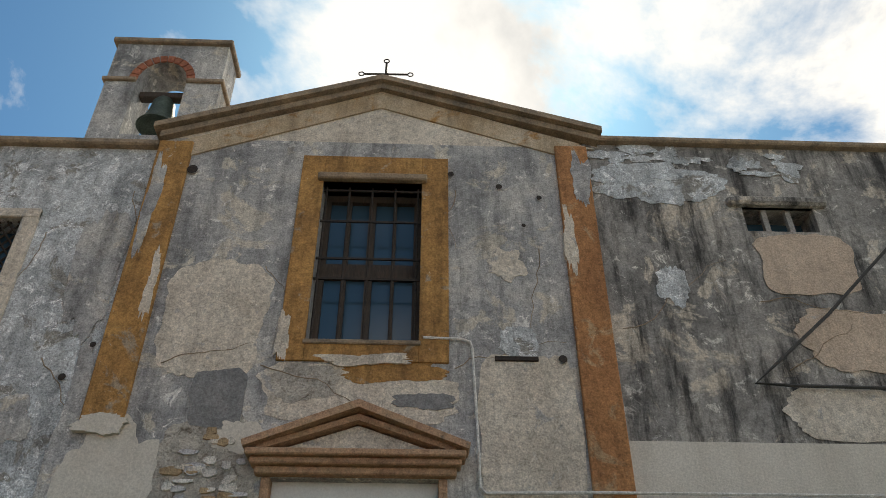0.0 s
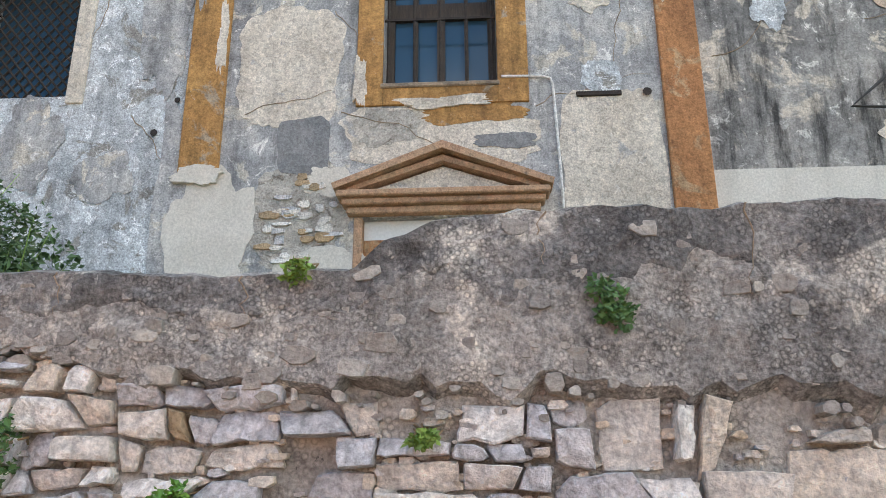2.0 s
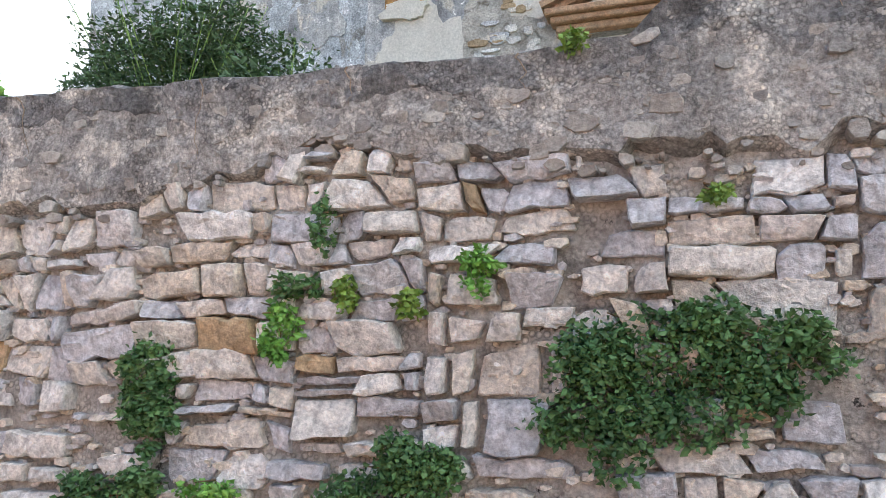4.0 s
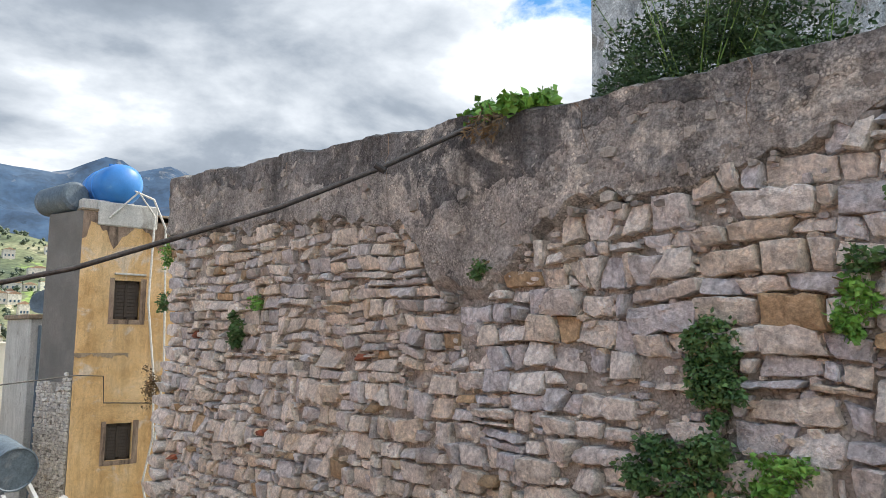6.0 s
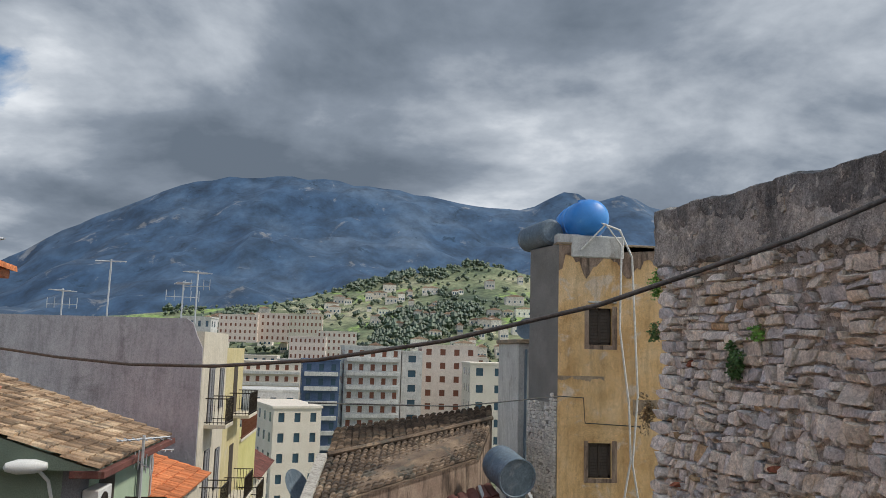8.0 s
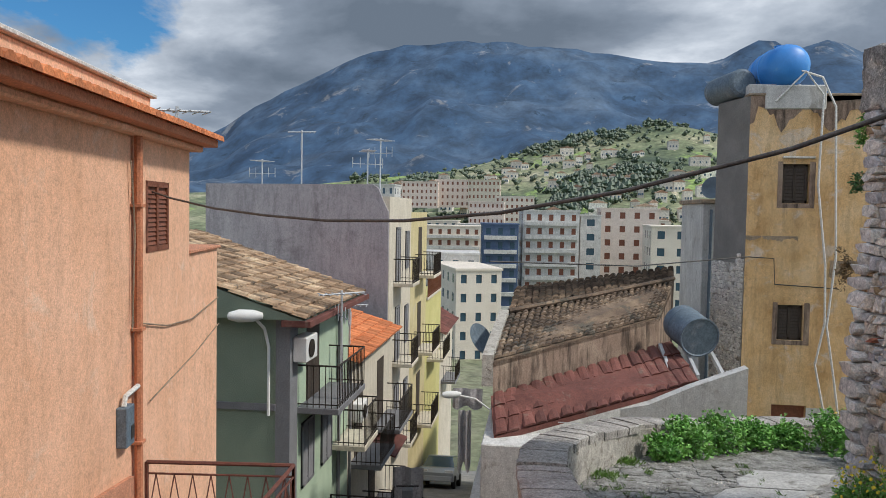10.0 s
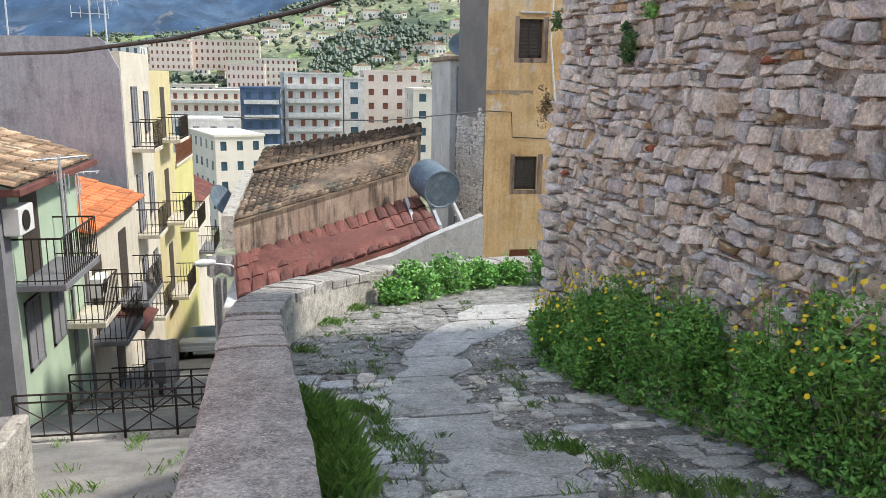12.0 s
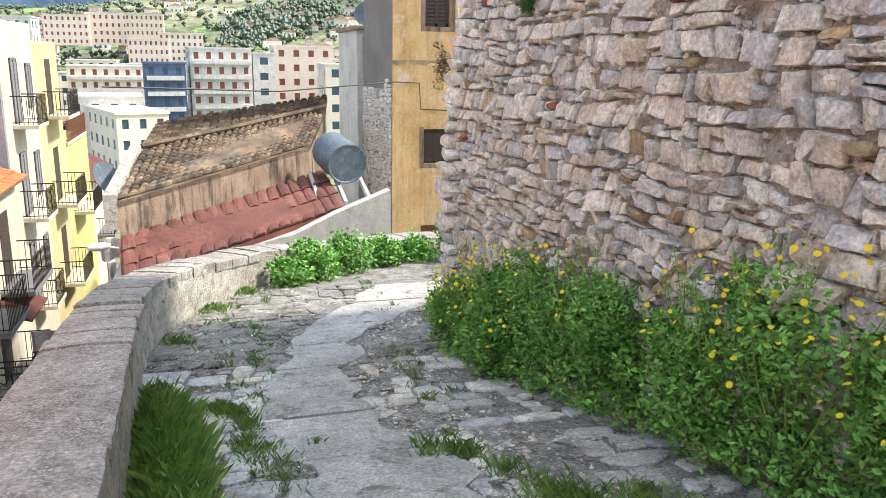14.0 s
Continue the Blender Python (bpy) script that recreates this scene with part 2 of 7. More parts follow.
CHURCH_BEIGE = material("bare_beige_plaster", [(0.50, 0.445, 0.37), (0.63, 0.57, 0.485), (0.70, 0.645, 0.56)], 2.0, 54, 0.95, 0.7, streak=0.22, patch=((0.42, 0.41, 0.395), 3.2, 0.60, 0.64), flake=((0.72, 0.68, 0.61), 7.0, 0.60, 0.63))
CHURCH_SIDE = material("streaked_cream_plaster", [(0.13, 0.125, 0.12), (0.28, 0.27, 0.255), (0.46, 0.43, 0.39)], 1.1, 54, 0.95, 0.6, streak=0.95, patch=((0.56, 0.50, 0.42), 1.6, 0.55, 0.59), flake=((0.62, 0.60, 0.56), 5.0, 0.58, 0.61))
CHURCH_WHITE = material("flaking_white_limewash", [(0.33, 0.35, 0.365), (0.50, 0.53, 0.55), (0.68, 0.71, 0.725)], 2.4, 60, 0.95, 0.7, fine_amount=0.38, patch=((0.30, 0.29, 0.265), 2.2, 0.55, 0.59), flake=((0.78, 0.80, 0.81), 7.0, 0.55, 0.58), streak=0.4)
OCHRE = material("ochre_paint", [(0.25, 0.135, 0.05), (0.40, 0.215, 0.07), (0.52, 0.30, 0.10)], 1.4, 54, 0.9, 0.5, patch=((0.36, 0.29, 0.21), 3.0, 0.58, 0.64), flake=((0.52, 0.47, 0.40), 6.0, 0.64, 0.67), streak=0.5)
TERRACOTTA_PAINT = material("terracotta_paint", [(0.34, 0.155, 0.065), (0.48, 0.235, 0.095)], 1.4, 54, 0.9, 0.5, patch=((0.44, 0.30, 0.17), 2.4, 0.57, 0.64), flake=((0.52, 0.45, 0.37), 6.0, 0.64, 0.67), streak=0.4)
CORNICE = material("stained_cornice", [(0.16, 0.13, 0.10), (0.30, 0.23, 0.16), (0.42, 0.32, 0.22)], 4.0, 50, 0.95, 0.7)
SANDSTONE = material("pink_sandstone", [(0.34, 0.20, 0.13), (0.46, 0.29, 0.18), (0.38, 0.27, 0.17)], 4.0, 60, 0.92, 0.5, patch=((0.20, 0.16, 0.12), 6.0, 0.58, 0.72))
DARK_WOOD = material("dark_wood", [(0.035, 0.026, 0.02), (0.075, 0.055, 0.04)], 8, 70, 0.7, 0.3, stretch=(6, 6, 0.6))
BROWN_SHUTTER = material("brown_shutter", [(0.16, 0.055, 0.03), (0.24, 0.085, 0.045)], 6, 70, 0.6, 0.2)
IRON = material("dark_iron", [(0.025, 0.022, 0.02), (0.06, 0.045, 0.035)], 12, 90, 0.6, 0.3, metal=0.6)
RUST_RED = material("rust_red_iron", [(0.10, 0.035, 0.025), (0.17, 0.06, 0.04)], 12, 90, 0.65, 0.3)
PANE = glass_material("dusty_window_glass", (0.04, 0.085, 0.13), 0.12)
BRONZE = material("green_bronze", [(0.05, 0.075, 0.065), (0.10, 0.13, 0.11)], 6, 60, 0.55, 0.2, metal=0.7)
CABLE_GREY = material("grey_cable_sheath", [(0.07, 0.068, 0.065), (0.13, 0.125, 0.12)], 10, 60, 0.6, 0.1)
WHITE_PVC = material("white_conduit", [(0.55, 0.54, 0.51), (0.66, 0.65, 0.62)], 6, 60, 0.5, 0.05)
RUBBER = material("black_cable", [(0.02, 0.02, 0.02), (0.05, 0.047, 0.045)], 8, 60, 0.6, 0.1)
YELLOW_WALL = material("yellow_plaster", [(0.50, 0.30, 0.12), (0.66, 0.44, 0.215), (0.71, 0.525, 0.31)], 0.9, 45, 0.93, 0.45, patch=((0.64, 0.52, 0.39), 1.3, 0.56, 0.64), streak=0.3, flake=((0.36, 0.28, 0.19), 4.0, 0.64, 0.67))
TOWER_GREY = material("grey_block_render", [(0.17, 0.16, 0.145), (0.25, 0.235, 0.215)], 1.2, 40, 0.95, 0.5)
ORANGE_WALL = material("peach_plaster", [(0.71, 0.395, 0.24), (0.81, 0.49, 0.33)], 0.9, 45, 0.93, 0.3, fine_amount=0.16, patch=((0.76, 0.52, 0.38), 1.4, 0.58, 0.68), streak=0.15, flake=((0.55, 0.34, 0.24), 5.0, 0.67, 0.71))
ORANGE_PLINTH = material("peach_roughcast", [(0.50, 0.22, 0.13), (0.62, 0.30, 0.18)], 4, 60, 0.97, 1.0, fine_amount=0.45)
ORANGE_TRIM = material("dark_peach_paint", [(0.44, 0.17, 0.085), (0.52, 0.21, 0.11)], 3, 40, 0.8, 0.1)
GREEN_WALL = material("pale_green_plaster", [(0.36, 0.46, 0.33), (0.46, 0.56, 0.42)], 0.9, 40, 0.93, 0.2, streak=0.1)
# darker copy of the green plaster, with the end wall's shade in its colour
GREEN_SHADE = material("shaded_green_plaster", [(0.20, 0.25, 0.19), (0.25, 0.30, 0.23)], 0.9, 40, 0.93, 0.2)
GREY_TRIM = material("grey_trim", [(0.16, 0.16, 0.17), (0.22, 0.22, 0.23)], 2, 40, 0.9, 0.1)
LILAC_GREY = material("lilac_grey_plaster", [(0.30, 0.285, 0.305), (0.42, 0.40, 0.42)], 0.5, 45, 0.94, 0.2, fine_amount=0.2, patch=((0.25, 0.235, 0.25), 0.9, 0.55, 0.68), flake=((0.50, 0.49, 0.49), 2.5, 0.66, 0.70), streak=0.3)
CREAM = material("cream_plaster", [(0.55, 0.49, 0.385), (0.66, 0.605, 0.50)], 0.8, 45, 0.93, 0.2, fine_amount=0.16, streak=0.25)
LEMON = material("lemon_plaster", [(0.52, 0.435, 0.215), (0.62, 0.54, 0.31)], 0.8, 45, 0.93, 0.2, fine_amount=0.16, patch=((0.55, 0.50, 0.38), 1.2, 0.60, 0.70), streak=0.25)
OLIVE_YELLOW = material("olive_yellow_plaster", [(0.50, 0.46, 0.17), (0.60, 0.55, 0.24)], 0.8, 30, 0.93, 0.2)
WHITE_WALL = material("white_plaster", [(0.46, 0.45, 0.43), (0.66, 0.65, 0.62)], 0.8, 45, 0.93, 0.3, patch=((0.36, 0.335, 0.30), 1.4, 0.59, 0.68), streak=0.25)
PINK_WALL = material("pink_plaster", [(0.64, 0.535, 0.46), (0.74, 0.64, 0.56)], 0.8, 30, 0.93, 0.2)
BLUE_WALL = material("blue_facade", [(0.045, 0.075, 0.15), (0.075, 0.115, 0.20)], 0.8, 30, 0.8, 0.1)
FAR_BEIGE = material("far_beige_plaster", [(0.62, 0.55, 0.46), (0.72, 0.66, 0.57)], 0.3, 10, 0.95, 0.0)
OLD_TILE = material("old_clay_tile", [(0.065, 0.048, 0.038), (0.145, 0.105, 0.076), (0.27, 0.205, 0.145)], 1.2, 30, 0.95, 0.5, random_amount=0.5, island=True, patch=((0.09, 0.08, 0.065), 2.0, 0.54, 0.62))
# lighter, warmer copy of the old tile: sunlight on the roof put into colour
WARM_TILE = material("sunlit_clay_tile", [(0.17, 0.11, 0.07), (0.32, 0.22, 0.14), (0.46, 0.36, 0.25)], 1.2, 30, 0.95, 0.5, random_amount=0.5, island=True, patch=((0.15, 0.12, 0.09), 2.0, 0.56, 0.64))
RED_TILE = material("red_cement_tile", [(0.105, 0.040, 0.034), (0.185, 0.07, 0.056)], 1.5, 45, 0.9, 0.4, random_amount=0.3, island=True, patch=((0.16, 0.11, 0.09), 3.0, 0.58, 0.68))
ORANGE_TILE = material("orange_roof_tile", [(0.50, 0.16, 0.06), (0.60, 0.22, 0.09)], 1.5, 40, 0.9, 0.3, random_amount=0.25, island=True)
STAINED_WALL = material("stained_brown_render", [(0.17, 0.12, 0.09), (0.28, 0.20, 0.15), (0.36, 0.28, 0.21)], 1.4, 40, 0.95, 0.5, streak=0.9)
BLUE_PLASTIC = material("blue_plastic", [(0.035, 0.20, 0.58), (0.06, 0.28, 0.70)], 2, 60, 0.45, 0.05, fine_amount=0.08, patch=((0.14, 0.36, 0.68), 2.0, 0.58, 0.72))
GALVANISED = material("grey_blue_tank", [(0.085, 0.12, 0.155), (0.15, 0.195, 0.24)], 2, 60, 0.6, 0.1, patch=((0.20, 0.23, 0.26), 3.0, 0.58, 0.66))
ALUMINIUM = material("weathered_aluminium", [(0.46, 0.47, 0.48), (0.60, 0.61, 0.62)], 3, 40, 0.5, 0.05, metal=0.3, fine_amount=0.1)
WHITE_PAINT = material("white_paint", [(0.66, 0.66, 0.64), (0.76, 0.76, 0.74)], 3, 40, 0.5, 0.05, fine_amount=0.08)
CAR_PAINT = material("silver_car_paint", [(0.40, 0.43, 0.48), (0.46, 0.49, 0.54)], 2, 60, 0.3, 0.0, metal=0.5, fine_amount=0.05)
CLOTH = material("grey_cloth", [(0.40, 0.37, 0.38), (0.52, 0.49, 0.49)], 4, 60, 0.95, 0.3)
LEAF = leaf_material("weed_leaf", (0.06, 0.205, 0.030), (0.25, 0.50, 0.10))
LEAF_DARK = leaf_material("shrub_leaf", (0.045, 0.12, 0.042), (0.13, 0.26, 0.085))
LEAF_SHRUB = leaf_material("dark_shrub_leaf", (0.028, 0.07, 0.028), (0.085, 0.16, 0.055))
LEAF_IVY = leaf_material("bright_leaf", (0.09, 0.19, 0.025), (0.22, 0.34, 0.06))
GRASS = leaf_material("grass_blade", (0.085, 0.19, 0.038), (0.25, 0.40, 0.09))
DRY = leaf_material("dry_stem", (0.14, 0.10, 0.05), (0.26, 0.18, 0.09))
PETAL = material("yellow_petal", [(0.70, 0.52, 0.01), (0.80, 0.64, 0.02)], 8, 40, 0.6, 0.0, fine_amount=0.05)
HILL = material("terraced_hillside", [(0.06, 0.085, 0.055), (0.13, 0.16, 0.085), (0.23, 0.245, 0.14), (0.37, 0.345, 0.24)], 0.016, 0.22, 1.0, 0.0, fine_amount=0.4, patch=((0.24, 0.34, 0.10), 0.014, 0.57, 0.60), flake=((0.50, 0.45, 0.32), 0.03, 0.61, 0.64))
# blue of the mountain is distance haze put into its base colour
MOUNTAIN = material("haze_blue_mountain", [(0.022, 0.052, 0.105), (0.040, 0.080, 0.145), (0.075, 0.115, 0.175)], 0.0030, 0.012, 1.0, 0.0, fine_amount=0.35, patch=((0.19, 0.205, 0.23), 0.007, 0.60, 0.66), flake=((0.016, 0.038, 0.07), 0.010, 0.59, 0.66))
SOIL = material("valley_ground", [(0.10, 0.12, 0.06), (0.18, 0.19, 0.11), (0.25, 0.23, 0.17)], 0.05, 0.6, 1.0, 0.0, fine_amount=0.4)
ASPHALT = material("street_paving", [(0.14, 0.136, 0.128), (0.22, 0.212, 0.197), (0.30, 0.29, 0.265)], 0.9, 45, 0.95, 0.5, flake=((0.10, 0.11, 0.065), 2.0, 0.60, 0.68))
LOW_RENDER = material("pale_new_render", [(0.56, 0.52, 0.45), (0.66, 0.625, 0.56)], 1.2, 50, 0.94, 0.3, fine_amount=0.15, streak=0.12)
FADED_OCHRE = material("faded_ochre_band", [(0.36, 0.25, 0.14), (0.48, 0.38, 0.26), (0.55, 0.47, 0.36)], 1.4, 50, 0.92, 0.5, patch=((0.40, 0.22, 0.08), 2.2, 0.55, 0.64), streak=0.4)


# ---- mesh helpers ----
class Form:
    """Collects vertices and faces of one part."""

    def __init__(self):
        self.v, self.f = [], []

    def add(self, verts, faces):
        o = len(self.v)
        self.v += [tuple(p) for p in verts]
        self.f += [tuple(i + o for i in q) for q in faces]
        return self

    def box(self, x0, x1, y0, y1, z0, z1, b=0.0):
        x0, x1, y0, y1, z0, z1 = min(x0, x1), max(x0, x1), min(y0, y1), max(y0, y1), min(z0, z1), max(z0, z1)
        if not b:
            return self.add([(x, y, z) for x in (x0, x1) for y in (y0, y1) for z in (z0, z1)],
                            [(0, 1, 3, 2), (4, 6, 7, 5), (0, 4, 5, 1), (2, 3, 7, 6), (0, 2, 6, 4), (1, 5, 7, 3)])
        bm = bmesh.new()
        bmesh.ops.create_cube(bm, size=1.0)
        bmesh.ops.scale(bm, vec=(x1 - x0, y1 - y0, z1 - z0), verts=bm.verts)
        bmesh.ops.translate(bm, vec=((x0 + x1) / 2, (y0 + y1) / 2, (z0 + z1) / 2), verts=bm.verts)
        bmesh.ops.bevel(bm, geom=bm.edges[:], offset=b, segments=1, affect="EDGES", clamp_overlap=True)
        bm.verts.index_update()
        self.add([v.co[:] for v in bm.verts], [[v.index for v in q.verts] for q in bm.faces])
        bm.free()
        return self

    def tube(self, pts, r, n=6, taper=None):
        pts = [Vector(p) for p in pts]
        rings, side = [], None
        for i, p in enumerate(pts):
            d = (pts[min(i + 1, len(pts) - 1)] - pts[max(i - 1, 0)]).normalized()
            if side is None:
                side = d.cross(Vector((0, 0, 1)) if abs(d.z) < 0.9 else Vector((1, 0, 0))).normalized()
            side = (side - d * side.dot(d)).normalized()
            up = d.cross(side)
            rr = r if taper is None else r + (taper - r) * i / (len(pts) - 1)
            rings.append([p + (side * math.cos(a) + up * math.sin(a)) * rr for a in [2 * math.pi * k / n for k in range(n)]])
        vs = [q for ring in rings for q in ring]
        fs = [(i * n + k, i * n + (k + 1) % n, (i + 1) * n + (k + 1) % n, (i + 1) * n + k) for i in range(len(pts) - 1) for k in range(n)]
        fs += [tuple(range(n))[::-1], tuple((len(pts) - 1) * n + k for k in range(n))]
        return self.add(vs, fs)

    def lathe(self, prof, m, n=20):
        vs, k = [], len(prof)
        for i in range(n):
            a = 2 * math.pi * i / n
            vs += [m @ Vector((r * math.cos(a), r * math.sin(a), z)) for r, z in prof]
        fs = [(i * k + j, ((i + 1) % n) * k + j, ((i + 1) % n) * k + j + 1, i * k + j + 1) for i in range(n) for j in range(k - 1)]
        return self.add(vs, fs)

    def prism(self, poly, a0, a1, axis="y"):
        """A polygon in the plane across the axis, pushed from a0 to a1 along it."""
        put = {"y": lambda p, a: (p[0], a, p[1]), "x": lambda p, a: (a, p[0], p[1]), "z": lambda p, a: (p[0], p[1], a)}[axis]
        n = len(poly)
        vs = [put(p, a0) for p in poly] + [put(p, a1) for p in poly]
        return self.add(vs, [tuple(range(n))[::-1], tuple(range(n, 2 * n))] + [(i, (i + 1) % n, n + (i + 1) % n, n + i) for i in range(n)])

    def wall(self, x0, x1, z0, z1, y0, y1, holes=()):
        """An upright wall along x with through openings (x0, x1, z0, z1)."""
        xs = sorted({x0, x1, *[min(max(h[i], x0), x1) for h in holes for i in (0, 1)]})
        zs = sorted({z0, z1, *[min(max(h[i], z0), z1) for h in holes for i in (2, 3)]})
        solid = lambda i, j: 0 <= i < len(xs) - 1 and 0 <= j < len(zs) - 1 and not any(h[0] <= (xs[i] + xs[i + 1]) / 2 <= h[1] and h[2] <= (zs[j] + zs[j + 1]) / 2 <= h[3] for h in holes)
        for i in range(len(xs) - 1):
            for j in range(len(zs) - 1):
                if not solid(i, j):
                    continue
                a, b, c, d = xs[i], xs[i + 1], zs[j], zs[j + 1]
                self.add([(a, y0, c), (b, y0, c), (b, y0, d), (a, y0, d)], [(0, 1, 2, 3)])
                self.add([(a, y1, c), (b, y1, c), (b, y1, d), (a, y1, d)], [(3, 2, 1, 0)])
                for ok, q in ((solid(i - 1, j), [(a, y0, c), (a, y0, d), (a, y1, d), (a, y1, c)]), (solid(i + 1, j), [(b, y0, c), (b, y1, c), (b, y1, d), (b, y0, d)]),
                              (solid(i, j - 1), [(a, y0, c), (a, y1, c), (b, y1, c), (b, y0, c)]), (solid(i, j + 1), [(a, y0, d), (b, y0, d), (b, y1, d), (a, y1, d)])):
                    if not ok:
                        self.add(q, [(0, 1, 2, 3)])
        return self

    def mesh(self, name, smooth=False, fix=True):
        me = bpy.data.meshes.new(name)
        me.from_pydata(self.v, [], self.f)
        if fix and len(self.f) < 30000:
            bm = bmesh.new()
            bm.from_mesh(me)
            bmesh.ops.remove_doubles(bm, verts=bm.verts, dist=0.0001)
            bmesh.ops.recalc_face_normals(bm, faces=bm.faces)
            bm.to_mesh(me)
            bm.free()
        if smooth:
            me.polygons.foreach_set("use_smooth", [True] * len(me.polygons))
            me.set_sharp_from_angle(angle=radians(40))
        me.update()
        return me


def part(name, form, mat, parent=None, label="", smooth=False, fix=True):
    me = form if isinstance(form, bpy.types.Mesh) else form.mesh(name, smooth, fix)
    if not me.materials:
        me.materials.append(mat)
    ob = new(name, me)
    ob.parent = parent
    return tagged(ob, label)


def thing(name, m, label, category, group="", kind=""):
    ob = new(name)
    ob.matrix_basis = m
    return tagged(ob, label, category, group, kind)


def one(name, form, mat, label, category, group="", kind="", m=None, smooth=False):
    """A thing that is one mesh."""
    ob = part(name, form, mat, None, label, smooth)
    if m is not None:
        ob.matrix_basis = m
    return tagged(ob, label, category, group, kind)


def lerp_table(table, x):
    for (a, b), (c, d) in zip(table, table[1:]):
        if x <= c:
            return b + (d - b) * min(max((x - a) / (c - a), 0), 1)
    return table[-1][1]


def nz(x, y, z, s):
    return noise.noise(Vector((x * s, y * s, z * s)))


def cells(x0, x1, z0, z1, w, h, rnd, out):
    """Splits a rectangle into uneven pieces of about w by h."""
    dx, dz = x1 - x0, z1 - z0
    big = rnd.choice((0.45, 0.7, 1.0, 1.1, 1.5))
    if dx > w * 1.35 * big or dz > h * 1.35 * big:
        if dx / w > dz / h:
            c = x0 + dx * rnd.uniform(0.30, 0.70)
            cells(x0, c, z0, z1, w, h, rnd, out)
            cells(c, x1, z0, z1, w, h, rnd, out)
        else:
            c = z0 + dz * rnd.uniform(0.30, 0.70)
            cells(x0, x1, z0, c, w, h, rnd, out)
            cells(x0, x1, c, z1, w, h, rnd, out)
    else:
        out.append((x0, x1, z0, z1))


def stone_form(dx, dz, depth, rnd, n=9):
    """A rough broken stone lying on the xz plane with its face towards -y, about its own middle."""
    f = Form()
    ph = rnd.uniform(0, 6.28)
    ring = []
    e = rnd.uniform(6.0, 24.0)
    for k in range(n):
        a = ph + 2 * math.pi * (k + rnd.uniform(-0.33, 0.33)) / n
        c, s = math.cos(a), math.sin(a)
        r = (abs(c) ** e + abs(s) ** e) ** (-1 / e) * rnd.uniform(0.91, 1.03)
        ring.append((c * r * dx / 2, s * r * dz / 2))
    tx, tz = rnd.uniform(-0.35, 0.35) * depth, rnd.uniform(-0.35, 0.35) * depth
    lv = [(1.02, 0.06), (1.0, -depth * 0.82), (0.93, -depth)]
    vs = []
    for s, y in lv:
        vs += [(x * s, y + ((x / dx) * 2 * tx + (z / dz) * 2 * tz + rnd.uniform(-0.10, 0.10) * depth if y < 0 else 0), z * s) for x, z in ring]
    vs.append((dx * rnd.uniform(-0.22, 0.22), -depth * rnd.uniform(0.92, 1.06), dz * rnd.uniform(-0.22, 0.22)))
    fs = [(l * n + k, l * n + (k + 1) % n, (l + 1) * n + (k + 1) % n, (l + 1) * n + k) for l in range(2) for k in range(n)]
    fs += [(2 * n + k, 2 * n + (k + 1) % n, 3 * n) for k in range(n)]
    return f.add(vs, fs)


# ---- the ground, the path and its walls ----
def path_z(x):
    return lerp_table([(-14.0, -2.30), (-12.0, -2.07), (-10.5, -1.91), (-8.2, -1.66), (-7.4, -1.58), (-5.4, -1.30), (-3.5, -0.89), (-3.2, -0.83), (0.0, -0.33), (4.2, 0.45)], x)


def street_z(x):
    return 0.30 * x - 1.30


def cap_z(x):
    return lerp_table([(-14.0, -2.15), (-12.0, -1.86), (-11.3, -1.74), (-10.6, -1.60), (-9.7, -1.41), (-8.1, -1.16), (-6.5, -0.93), (-3.5, -0.42), (3.0, 0.69)], x)


def wall_top(x):
    return lerp_table([(-7.8, 2.74), (-5.3, 2.60), (-3.2, 2.42), (-2.3, 2.33), (-0.9, 2.28), (0.02, 2.26), (0.12, 2.36), (0.33, 2.44), (0.6, 2.46), (6.0, 2.47)], x)


def plaster_edge(x):
    return lerp_table([(-7.8, 2.12), (-4.8, 1.98), (-3.75, 1.86), (-3.45, 1.42), (-3.1, 1.35), (-2.75, 1.60), (-2.37, 1.84), (-1.9, 1.81), (-1.45, 1.93), (-1.0, 1.97), (-0.1, 1.86), (0.5, 1.80), (1.0, 1.84), (1.6, 1.78), (6.0, 1.7)], x)


def face_y(x, z):
    low = min(max(1.2 - z, 0.0), 1.35) / 1.3
    return 3.03 - low * (0.10 + 0.16 * min(max((-x - 3.3) / 3, 0), 1)) - 0.12 * max(0.0, (-x - 6.3) / 1.2)


def end_x(z):
    """Where the free end of the retaining wall stands, leaning out towards its top."""
    return lerp_table([(-1.9, -6.60), (-1.0, -6.74), (0.2, -7.10), (0.8, -7.28), (2.7, -7.48)], z)


def sheet(name, xs, ys, zfun, mat, label, category, smooth=True, parent=None):
    f = Form()
    f.add([(x, y, zfun(x, y)) for x in xs for y in ys], [(i * len(ys) + j, (i + 1) * len(ys) + j, (i + 1) * len(ys) + j + 1, i * len(ys) + j + 1) for i in range(len(xs) - 1) for j in range(len(ys) - 1)])
    return tagged(part(name, f, mat, parent, label, smooth), label, category, "", "structure")


def steps(a, b, d):
    n = max(1, round((b - a) / d))
    return [a + (b - a) * i / n for i in range(n + 1)]


# inner line of the low parapet, from behind the camera round the bend
PAR = [(4.0, 0.80), (-0.5, 0.60), (-2.7, 0.49), (-3.8, 0.42), (-5.9, 0.27), (-6.9, 0.24), (-7.6, 0.30), (-8.3, 0.50), (-9.1, 0.86), (-9.75, 1.25), (-10.5, 2.0), (-11.1, 2.8), (-11.6, 3.7), (-11.9, 4.8), (-11.9, 6.2)]


